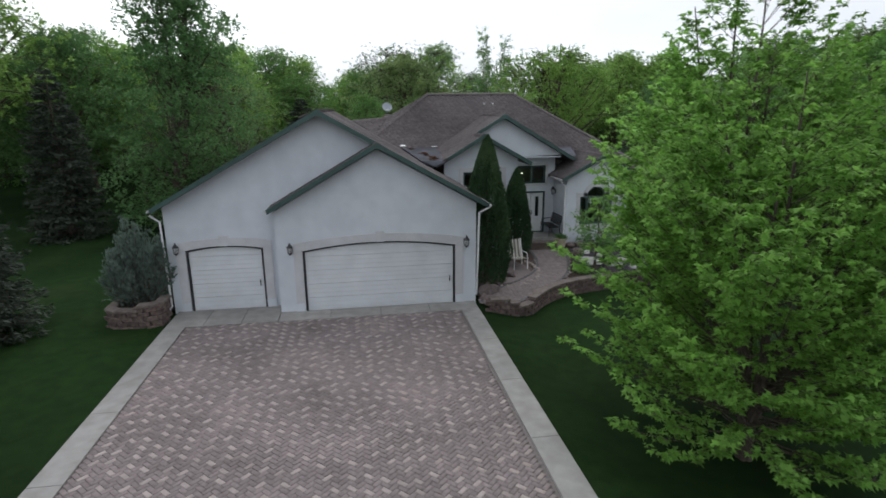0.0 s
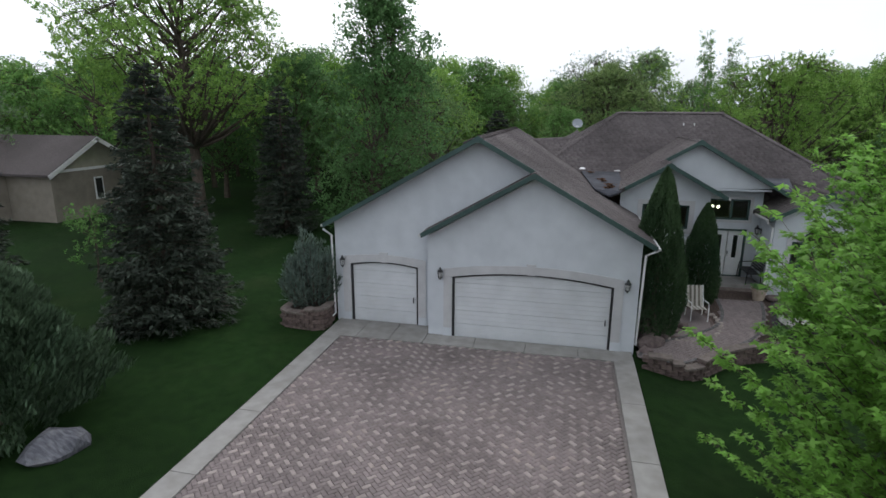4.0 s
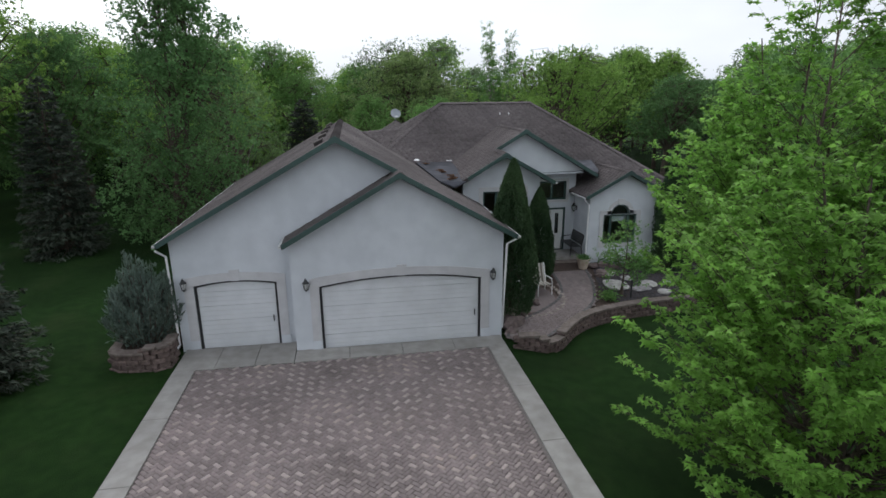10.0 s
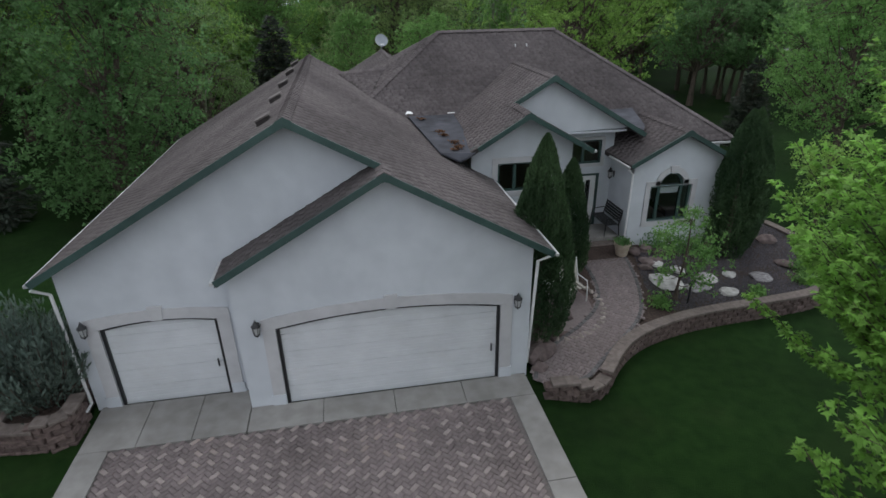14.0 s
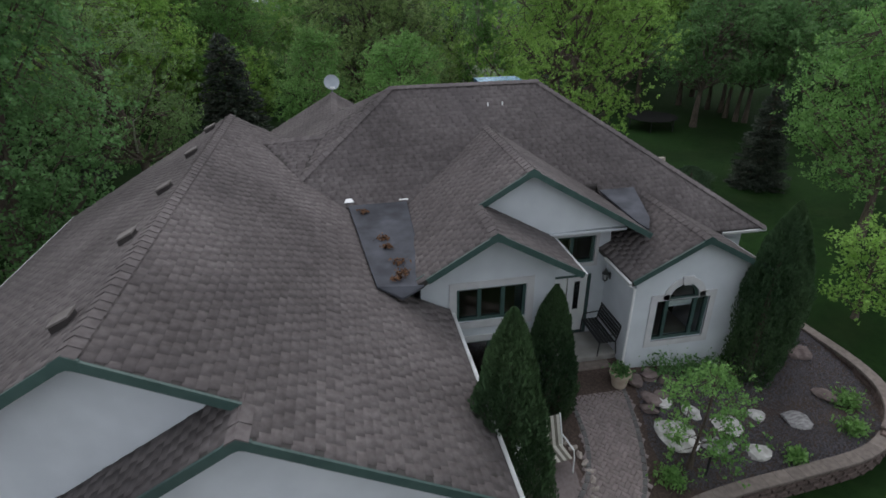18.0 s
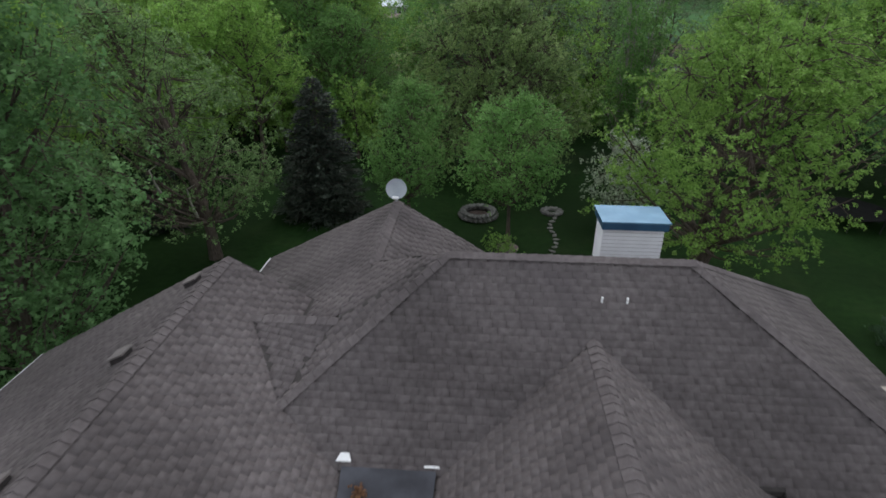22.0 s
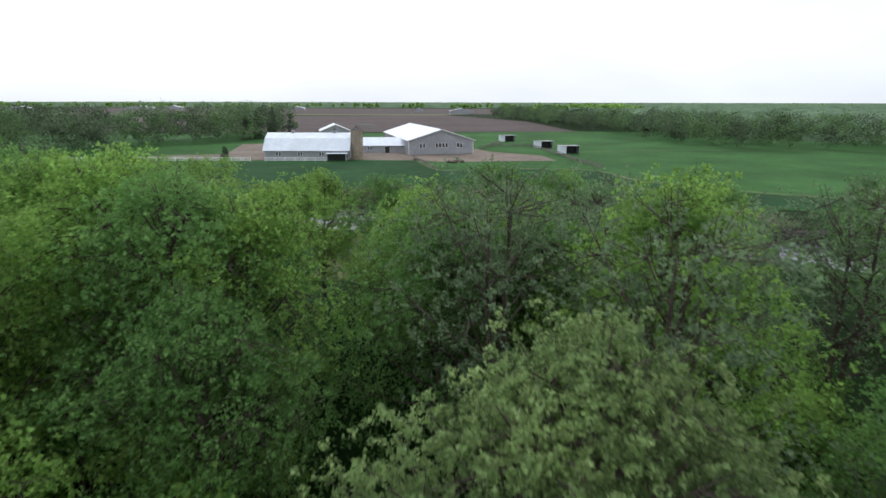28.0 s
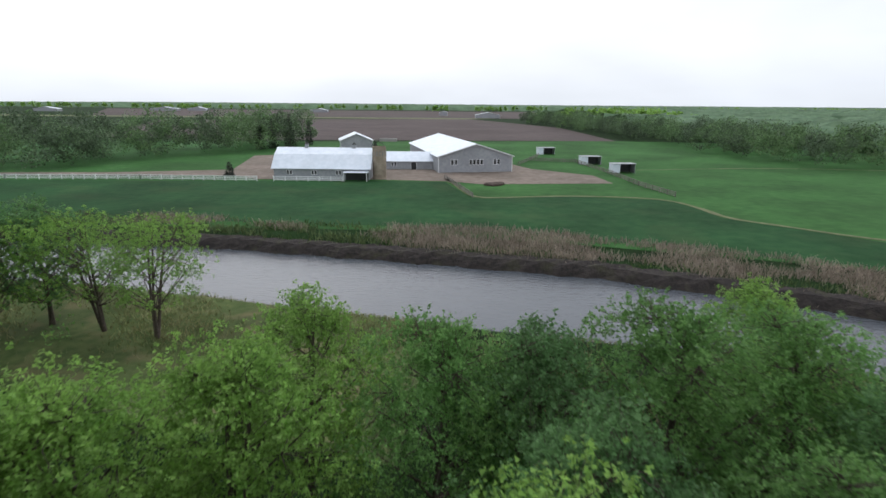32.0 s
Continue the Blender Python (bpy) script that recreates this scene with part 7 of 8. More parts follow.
def reed_keep(x, y, rng):
    d = y - np.interp(x, FAR_X, FAR_Y)
    width = np.clip(9 + 3 * smooth(-25, 0, x), 3, 12)
    patch = np.sin(x * 0.35) + np.sin(x * 0.13 + 2) + 0.6 * np.sin(y * 0.8 + x * 0.2)
    return (d > 1.6 + 5.5 * (1 - smooth(-24, -8, x)) + rng.normal(0, 0.6, len(x))) & (d < 3.5 + width + rng.normal(0, 1.0, len(x))) & (patch + 1.1 * smooth(-20, -6, x) + rng.normal(0, 0.4, len(x)) > 0.2) & (x < 42 + rng.normal(0, 2, len(x)))


tagged(new("reeds", mesh_arrays("reeds", *blades(120000, (-60, 112, 60, 158), 0.4, 0.68, 1, reed_keep, 0.07), REED)), "belt of dry pinkish tan reeds along the far bank", "reeds", kind="stuff")


def weed_keep(x, y, rng):
    d = y - np.interp(x, FAR_X, FAR_Y)
    return (d > -0.2) & (d < 3.5 + 8 * (x < -12) + rng.normal(0, 1.4, len(x))) & (np.sin(x * 0.5 + y) + np.sin(x * 0.21 - y * 0.6) + rng.normal(0, 0.6, len(x)) > -0.2)


tagged(new("bank_weeds", mesh_arrays("bank_weeds", *blades(60000, (-70, 108, 70, 150), 0.45, 0.6, 2, weed_keep), SHRUB_BANK)), "olive green weeds on the far bank", "weeds", kind="stuff")


def near_keep(x, y, rng):
    d = np.interp(x, NEAR_X, NEAR_Y) - y
    return (d > 0.2) & (d < 15 + rng.normal(0, 2, len(x))) & (np.sin(x * 0.4) + np.sin(y * 0.5 + x * 0.3) + rng.normal(0, 0.7, len(x)) > 0.1)


NEAR_BANK = surface("bank_meadow", (0.055, 0.085, 0.028), (0.095, 0.12, 0.045), scale=1.2, rough=0.97, bump=0.5, bump_scale=14, depth=0.08, big=0.25, big_scale=0.12, spec=0.1, stain=(0.19, 0.165, 0.09), stain_scale=0.35, stain_amount=0.8)
bx, bk = np.meshgrid(np.linspace(-52, -6, 93), np.linspace(0, 1, 25), indexing="ij")
by = np.interp(bx, NEAR_X, NEAR_Y) - 1.2 - 21 * bk
bv = np.stack([bx, by, ground_height(bx, by) + 0.035], -1).reshape(-1, 3)
bi, bj = np.meshgrid(np.arange(92), np.arange(24), indexing="ij")
tagged(new("bank_meadow", mesh_arrays("bank_meadow", bv, np.stack([bi * 25 + bj, bi * 25 + bj + 1, (bi + 1) * 25 + bj + 1, (bi + 1) * 25 + bj], -1).reshape(-1, 4), NEAR_BANK, True)), "rough olive and tan grass on the near river bank", "grass", kind="structure")
tagged(new("dry_grass", mesh_arrays("dry_grass", *blades(80000, (-60, 92, 30, 121), 0.5, 0.32, 3, near_keep), leaf_mat("bank_grass", (0.15, 0.175, 0.07), (0.25, 0.24, 0.12), 0.35, 0.3))), "tufts of tan and green grass on the near bank", "grass", kind="stuff")


# ---- farm over the river ----
def sheet(name, pts, z, mat, label, category):
    bm = bmesh.new()
    bm.faces.new([bm.verts.new((x, y, z)) for x, y in pts])
    return solid(name, bm, mat, label, category, kind="structure")


def ribbon(name, pts, width, z, mat, label, category):
    bm = bmesh.new()
    prev = None
    rr = random.Random(len(pts))
    line = resample(pts, 2.0)
    for i, p in enumerate(line):
        q = line[min(i + 1, len(line) - 1)]
        o = line[max(i - 1, 0)]
        d = Vector((q[0] - o[0], q[1] - o[1], 0)).normalized()
        s_ = Vector((-d.y, d.x, 0)) * width * rr.uniform(0.35, 0.65)
        row = (bm.verts.new((p[0] - s_.x, p[1] - s_.y, z)), bm.verts.new((p[0] + s_.x, p[1] + s_.y, z)))
        if prev:
            bm.faces.new((prev[0], row[0], row[1], prev[1]))
        prev = row
    return solid(name, bm, mat, label, category, kind="structure")


MEADOW = surface("meadow", (0.03, 0.094, 0.024), (0.045, 0.12, 0.033), scale=0.5, rough=0.95, bump=0.3, bump_scale=6, depth=0.1, big=0.22, big_scale=0.05, spec=0.1, stain=(0.05, 0.13, 0.038), stain_scale=0.02, stain_amount=0.7)
HAY = surface("hay_strip_grass", (0.014, 0.055, 0.018), (0.023, 0.073, 0.024), scale=0.5, rough=0.95, bump=0.3, bump_scale=6, depth=0.1, big=0.25, big_scale=0.06, spec=0.1, stain=(0.05, 0.075, 0.03), stain_scale=0.1, stain_amount=0.4)
SOIL = surface("ploughed_soil", (0.062, 0.046, 0.044), (0.092, 0.068, 0.064), scale=0.6, rough=0.98, bump=0.5, bump_scale=3, depth=0.2, big=0.15, big_scale=0.02, stretch=(0.2, 1, 1))
DIRT = surface("farm_dirt", (0.155, 0.122, 0.098), (0.215, 0.175, 0.145), scale=0.6, rough=0.98, bump=0.4, bump_scale=4, depth=0.1, big=0.15, big_scale=0.08)
TRACK = surface("dry_track", (0.1, 0.125, 0.052), (0.15, 0.16, 0.08), scale=1.0, rough=0.98, bump=0.3, big=0.2)
sheet("meadow", [(-400, 165), (-60, 141), (-20, 143), (10, 138), (40, 131), (120, 112), (420, 70), (420, 320), (60, 352), (-90, 318), (-300, 290)], 0.06, MEADOW, "green meadow round the farm", "meadow")
sheet("ploughed_field", [(-110, 325), (-84, 330), (57, 349), (46, 500), (9, 603), (-37, 720), (-330, 585), (-200, 330)], 0.16, SOIL, "brown ploughed field behind the farm", "field")
sheet("far_field", [(-500, 720), (60, 760), (90, 1300), (-900, 1300)], 0.18, SOIL, "distant brown field", "field")
sheet("far_field_green", [(-650, 640), (-40, 702), (0, 752), (-640, 700)], 0.22, TRACK, "pale strip of distant stubble", "field")
sheet("farmyard", [(-67, 198), (-57, 191.5), (-27, 195), (-12.5, 194.5), (-4.8, 191.2), (25.4, 196.7), (23.2, 210.6), (8.3, 223), (3.5, 234), (-20, 262), (-52, 262), (-76, 251), (-82, 247), (-72, 212)], 0.13, DIRT, "bare tan farmyard earth", "yard")
sheet("farm_drive", [(-190, 178), (-119, 189), (-66, 196), (-70, 209), (-97, 198.5), (-124, 194), (-190, 183)], 0.12, DIRT, "dirt drive to the farm", "drive")
sheet("paddock", [(-12.8, 194), (-5.5, 172.5), (12, 177.5), (32, 176), (26, 196), (-4.8, 190.8)], 0.1, MEADOW, "grassy paddock in front of the hall", "paddock")
sheet("hay_strip", [(-190, 171), (-113, 182), (-60, 188), (-30, 193.5), (-13, 193.5), (-5.8, 171.8), (12.3, 176.8), (31, 175), (34, 167), (35, 158.5), (42, 152.5), (51, 144), (90, 127), (90, 121), (40, 132), (8, 142), (-16, 146), (-45, 146), (-190, 160)], 0.085, HAY, "darker green hay strip above the river bank", "meadow")
ribbon("dry_track", [(-13.2, 198.5), (-8.8, 184), (-5.5, 172.2), (1.2, 174), (12.3, 177.3), (23.2, 177.5), (31.5, 175.5), (34.6, 167), (35.5, 158.5), (42, 153.3), (51, 145), (90, 128), (160, 105)], 1.1, 0.13, TRACK, "pale dry path across the meadow", "path")
ribbon("dry_track_far", [(33.8, 224), (76, 237), (110, 235), (240, 226)], 0.9, 0.12, TRACK, "pale line of an old fence row", "path")

METAL_ROOF = surface("white_metal_roof", (0.68, 0.74, 0.81), (0.76, 0.81, 0.88), scale=1.0, rough=0.45, bump=0.1, big=0.04, spec=0.4)
GREY_SIDE = surface("grey_metal_siding", (0.30, 0.31, 0.33), (0.36, 0.37, 0.39), scale=1.5, rough=0.6, bump=0.1, big=0.05)


def farm_building(name, label, x, y, turn, W, L, eave, peak, gable_windows=(), side_windows=(), ridge_x=False, over=0.5, gambrel=0.0):
    """A metal-sided building: front along local x (W wide), depth L along local y. The ridge runs along y, or along x."""
    ob = thing(name, label, "barn", at=pose(x, y, 0.0, 0, 0, turn))
    if ridge_x:
        part("front_wall", boxed(0, 0, 0, W, 0.2, eave), GREY_SIDE, ob)
        part("rear_wall", boxed(0, L - 0.2, 0, W, L, eave), GREY_SIDE, ob)
        for x0 in (0, W - 0.2):
            bm = bmesh.new()
            brk = [(x0, L * 0.76, gambrel), (x0, L / 2, peak), (x0, L * 0.24, gambrel)] if gambrel else [(x0, L / 2, peak)]
            extrude_poly(bm, [(x0, 0.2, 0), (x0, L - 0.2, 0), (x0, L - 0.2, eave)] + brk + [(x0, 0.2, eave)], (0.2, 0, 0))
            part("end_wall", bm, GREY_SIDE, ob)
        k = (peak - eave) / (L / 2)
        for s_ in (0, 1):
            y0, y1 = (-over, L / 2) if s_ == 0 else (L + over, L / 2)
            if gambrel:
                ym = L * 0.24 if s_ == 0 else L * 0.76
                bm = bmesh.new()
                extrude_poly(bm, [(-over, ym, gambrel), (W + over, ym, gambrel), (W + over, y1, peak), (-over, y1, peak)], (0, 0, 0.12))
                part("roof", bm, METAL_ROOF, ob)
                bm = bmesh.new()
                extrude_poly(bm, [(-over, y0, eave), (W + over, y0, eave), (W + over, ym, gambrel - 0.004), (-over, ym, gambrel - 0.004)], (0, 0, 0.12))
                part("roof", bm, METAL_ROOF, ob)
                continue
            bm = bmesh.new()
            extrude_poly(bm, [(-over, y0, eave - over * k), (W + over, y0, eave - over * k), (W + over, y1, peak), (-over, y1, peak)], (0, 0, 0.12))
            r = part("roof", bm, METAL_ROOF, ob)
            n = int(W / 0.9)
            for i in range(n + 1):
                part("seam", beam(bmesh.new(), (W * i / n, y0, eave - over * k + 0.16), (W * i / n, y1, peak + 0.16), 0.06, 0.05), METAL_ROOF, r)
    else:
        for y0 in (0, L - 0.2):
            bm = bmesh.new()
            extrude_poly(bm, [(0, y0, 0), (W, y0, 0), (W, y0, eave), (W / 2, y0, peak), (0, y0, eave)], (0, 0.2, 0))
            part("gable_wall", bm, GREY_SIDE, ob)
        for x0 in (0, W - 0.2):
            part("side_wall", boxed(x0, 0.2, 0, x0 + 0.2, L - 0.2, eave), GREY_SIDE, ob)
        k = (peak - eave) / (W / 2)
        for s_ in (0, 1):
            x0, x1 = (-over, W / 2) if s_ == 0 else (W + over, W / 2)
            bm = bmesh.new()
            extrude_poly(bm, [(x0, -over, eave - over * k), (x1, -over, peak), (x1, L + over, peak), (x0, L + over, eave - over * k)], (0, 0, 0.12))
            part("roof", bm, METAL_ROOF, ob)
            part("rake_trim", beam(bmesh.new(), (x0, -over - 0.03, eave - over * k + 0.12), (x1, -over - 0.03, peak + 0.12), 0.06, 0.25), WHITE, ob)
        part("corner_trim", boxed(-0.03, -0.03, 0, 0.15, -0.002, eave), WHITE, ob)
        part("corner_trim", boxed(W - 0.15, -0.03, 0, W + 0.03, -0.002, eave), WHITE, ob)
    for wx, wz, ww, wh in gable_windows:
        f = part("window", boxed(wx - ww / 2 - 0.1, -0.08, wz - wh / 2 - 0.1, wx + ww / 2 + 0.1, -0.01, wz + wh / 2 + 0.1), WHITE, ob, "white-framed barn window")
        part("pane", boxed(wx - ww / 2, -0.1, wz - wh / 2, wx + ww / 2, -0.081, wz + wh / 2), BLACK, f)
    return ob


barn = farm_building("barn", "long grey barn with a white metal roof", -53.0, 192.4, 4.0, 22.3, 11.0, 2.55, 7.0,
                     [(3.3, 1.75, 0.45, 0.9), (4.0, 1.75, 0.45, 0.9), (9.1, 1.75, 0.45, 0.9), (9.8, 1.75, 0.45, 0.9), (14.8, 1.75, 0.45, 0.9), (15.5, 1.75, 0.45, 0.9)], ridge_x=True, over=0.5, gambrel=5.6)
part("lean_to_roof", boxed(16.6, -2.6, 2.0, 22.3, 0.1, 2.11), METAL_ROOF, barn)
for x in (16.8, 22.1):
    part("post", boxed(x - 0.08, -2.5, 0, x + 0.08, -2.34, 2.0), WHITE, barn)
# black panel on the wall, painted in for the shade of the open lean-to
part("dark_opening", boxed(16.8, -0.06, 0, 22.1, -0.01, 1.98), BLACK, barn)
for x in (6.6, 18.0):
    c = part("cupola", boxed(x - 0.4, 5.1, 6.8, x + 0.4, 5.9, 7.8), GREY_SIDE, barn)
    part("cupola_roof", lathe(bmesh.new(), [(0.6, 7.8), (0.1, 8.3), (0.02, 8.6)], 4, (x, 5.5, 0)), BLACK, c)
hall_b = farm_building("riding_hall", "large grey riding hall with a white metal roof", -16.3, 210.4, 17.0, 20.0, 51.0, 4.3, 7.4,
                       [(x, 2.75, 0.6, 1.25) for x in (3.7, 4.7, 8.6, 9.6, 10.6, 11.6, 15.2, 16.2)])
farm_building("link_building", "low grey link building with a white metal roof", -32.0, 216.0, 5, 14.5, 7.5, 2.5, 4.5, [(2.6, 1.5, 0.5, 0.9), (3.4, 1.5, 0.5, 0.9), (8.4, 1.1, 1.4, 2.0)], ridge_x=True)
farm_building("rear_shed", "grey shed with a white metal roof behind the barn", -60.0, 274.0, 17, 12.0, 14.0, 3.7, 6.2)
SILO = surface("silo_stave", (0.30, 0.245, 0.185), (0.38, 0.32, 0.25), scale=1.2, rough=0.95, bump=0.4, bump_scale=6, depth=0.03, stain=(0.2, 0.16, 0.12), stain_scale=0.5)
silo = thing("silo", "tan concrete stave silo without a roof", "silo", at=pose(-28.9, 197.0, 0.0, 0, 0, 4) @ Matrix.Diagonal((1, 1, 0.89, 1)))
part("shaft", lathe(bmesh.new(), [(1.6, 0.0), (1.6, 8.6), (1.45, 8.6), (1.45, 7.6), (0.05, 7.6)], 28), SILO, silo)
for i in range(9):
    part("hoop", lathe(bmesh.new(), [(1.6, 0.6 + 0.9 * i), (1.65, 0.62 + 0.9 * i), (1.65, 0.7 + 0.9 * i), (1.6, 0.72 + 0.9 * i)], 28), SILO, silo)
for i in range(14):
    a = 2 * math.pi * i / 14
    part("pale_stave", boxed(1.58 * math.cos(a) - 0.1, 1.58 * math.sin(a) - 0.1, 6.2, 1.58 * math.cos(a) + 0.1, 1.58 * math.sin(a) + 0.1, 7.4), CONCRETE, silo)
bm = bmesh.new()
for i in range(5):
    a = math.pi * i / 4
    tube(bm, [(1.5 * math.cos(a), 1.5 * math.sin(a), 8.6), (0, 0, 10.2)], [0.05, 0.05], 5)
part("cap_frame", bm, BLACK, silo)
part("auger_house", boxed(0.2, -0.6, 9.9, 4.2, 0.6, 10.7, 0.05), CONCRETE, silo)
for i, (x, y) in enumerate(((13.4, 269.5), (24.0, 237.3), (29.3, 217.5))):
    sh = thing("run_in_shed", "small open-fronted white run-in shed", "shed", "run-in sheds", at=pose(x, y, 0.1, 0, 0, 8))
    part("roof", boxed(-0.2, -0.3, 2.35, 6.2, 3.2, 2.42), GREY_SIDE, sh)
    part("side_wall", boxed(0, 0, 0, 0.12, 3, 2.34), METAL_ROOF, sh)
    part("side_wall", boxed(5.88, 0, 0, 6.0, 3, 2.34), GREY_SIDE, sh)
    # rear wall coloured black for the shade inside the open front
    part("rear_wall", boxed(0.12, 2.88, 0, 5.88, 3, 2.34), BLACK, sh)
    part("front_panel", boxed(0.12, 0, 0, 2.0, 0.1, 2.34), METAL_ROOF, sh)
    part("post", boxed(3.9, 0, 0, 4.05, 0.15, 2.34), BLACK, sh)
# white paddock fence
def fence(name, pts, label, mat, high=1.25, gap=2.4, rails=3):
    ob = thing(name, label, "fence")
    for (x0, y0), (x1, y1) in zip(pts, pts[1:]):
        L = math.hypot(x1 - x0, y1 - y0)
        n = max(1, int(L / gap))
        for i in range(n + 1):
            x, y = x0 + (x1 - x0) * i / n, y0 + (y1 - y0) * i / n
            part("post", boxed(x - 0.08, y - 0.08, -0.05, x + 0.08, y + 0.08, high), mat, ob)
        for r in range(rails):
            z = high * (0.94 - 0.29 * r)
            part("rail", beam(bmesh.new(), (x0, y0, z), (x1, y1, z), 0.06, 0.16), mat, ob)
    return ob


fence("paddock_fence", [(-180, 172), (-113, 183.5), (-83, 187.6), (-55.7, 188.9)], "white board paddock fence", WHITE)
fence("barn_fence", [(-52, 189.6), (-36.3, 190.8)], "white board fence before the barn", WHITE)
OLD_WOOD = surface("grey_wood", (0.16, 0.15, 0.13), (0.22, 0.2, 0.18), scale=3.0, rough=0.9, bump=0.3)
fence("wood_fence", [(5, 232), (9, 246), (13, 262)], "weathered grey wooden fence of the sheds", OLD_WOOD, 1.2, 3.0)
fence("shed_fence", [(9, 246), (23, 243), (28.3, 213), (30.4, 194), (33.8, 179)], "weathered grey wooden fence along the paddock", OLD_WOOD, 1.2, 3.0)
fence("field_fence", [(-13.6, 199.5), (-8.9, 184), (-5.7, 172.6)], "weathered grey wooden fence of the paddock", OLD_WOOD, 1.1, 3.0)
T_FARM = spruce(90, 3.6, 1.5, NEEDLE, 16, 10, 0.3)
plant("spruce_tree", T_FARM, -66.0, 196.8, 0, "small dark spruce beside the farm drive", "tree", "spruces")
plant("spruce_tree", T_FARM, -46.0, 270.0, 0, "dark spruce behind the barn", "tree", "spruces", 1.0, 1.2)
T_SHELTER = spruce(92, 12.5, 2.6, NEEDLE, 26, 10, 0.55)
for x, y, k in ((-88.5, 279, 1.0), (-84.5, 287, 1.06), (-91, 273, 0.85), (-81, 300, 0.8)):
    plant("spruce_tree", T_SHELTER, x, y, 0, "tall dark spruce at the end of the shelter wood", "tree", "spruces", x, k)
boulder("brush_heap", -1.5, 190.2, 0.2, 2.0, 91, MULCH, "dark heap of brush in the farmyard", 0.35)

# ---- distant woods and farms ----
def far_woods(name, spots, seed, mat, label, leaf=1.0, per=110):
    rng = np.random.default_rng(seed)
    spots = np.asarray(spots)
    n, m = len(spots), 11
    a, u = rng.uniform(0, 6.28, (n, m)), rng.random((n, m)) ** 0.8
    out = np.sqrt(np.maximum(0.02, 1 - (1.5 * u - 0.5) ** 2)) * rng.uniform(0.35, 0.95, (n, m))
    heart = np.stack([spots[:, :1] + out * spots[:, 3:] * np.cos(a), spots[:, 1:2] + out * spots[:, 3:] * np.sin(a), spots[:, 2:3] * (0.16 + 0.74 * u)], -1)
    idx, which = np.repeat(np.arange(n), per), rng.integers(0, m, n * per)
    d = rng.normal(size=(n * per, 3))
    d /= np.linalg.norm(d, axis=1, keepdims=True) / rng.random((n * per, 1)) ** 0.4
    p = heart[idx, which] + d * (spots[idx, 3:] * np.array([[0.42, 0.42, 0.34]]))
    p[:, 2] = np.maximum(p[:, 2], 0.4)
    v, f = leaf_tris(p, leaf, rng, 0.6, 1.0)
    return tagged(new(name, mesh_arrays(name, v, f, mat)), label, "woods", kind="stuff")


rng = np.random.default_rng(500)


def scatter(n, poly, hlo, hhi):
    xs_, ys_ = [p[0] for p in poly], [p[1] for p in poly]
    p = rng.uniform([min(xs_), min(ys_)], [max(xs_), max(ys_)], (n * 5, 2))
    p = p[inside(p[:, 0], p[:, 1], poly)][:n]
    h = rng.uniform(hlo, hhi, len(p))
    return np.column_stack([p, h, h * rng.uniform(0.32, 0.46, len(p))])


def edge_rows(line, rows, step, jitter, hlo, hhi):
    """Trees in rows behind a wood's edge: to the right of the line's way."""
    out = []
    for r in range(rows):
        pts_ = [Vector((*p, 0)) for p in line]
        q = []
        for i, p in enumerate(pts_):
            d = (pts_[min(i + 1, len(pts_) - 1)] - pts_[max(i - 1, 0)]).normalized()
            q.append((p.x + d.y * r * step * -1, p.y + d.x * r * step))
        for x, y in resample(q, step):
            out.append((x + rng.normal(0, jitter), y + rng.normal(0, jitter)))
    out = np.array(out)
    h = rng.uniform(hlo, hhi, len(out))
    return np.column_stack([out, h, h * rng.uniform(0.36, 0.5, len(out))])


a = edge_rows([(430, 212), (170, 230), (112, 237), (84, 243), (80, 268), (82, 325), (64, 362), (50, 490), (22, 640)][::-1], 6, 7.5, 2.2, 8.0, 13.5)
a = a[rng.permutation(len(a))]
k = len(a) // 2
far_woods("far_wood", a[:k], 1, LEAF_FAR, "wide wood of mid-green trees beyond the meadow", 0.5, 380)
far_woods("far_wood", a[k:], 2, LEAF_FAR_DARK, "wide wood of darker green trees beyond the meadow", 0.5, 380)
b = edge_rows([(-310, 178), (-200, 188), (-131, 200), (-115, 205), (-112, 224), (-106, 243), (-90, 262), (-86, 285), (-82, 322)], 5, 6.8, 2.0, 9.5, 16.0)
b = b[rng.permutation(len(b))]
k = len(b) // 3
far_woods("far_wood", b[:k], 3, LEAF_FAR, "dark green shelter wood beside the farm", 0.55, 560)
far_woods("far_wood", b[k : 2 * k], 4, LEAF_FAR_DARK, "dull green shelter wood beside the farm", 0.55, 560)
far_woods("far_wood", b[2 * k :], 5, LEAF_BROWN, "brownish budding shelter wood beside the farm", 0.42, 420)


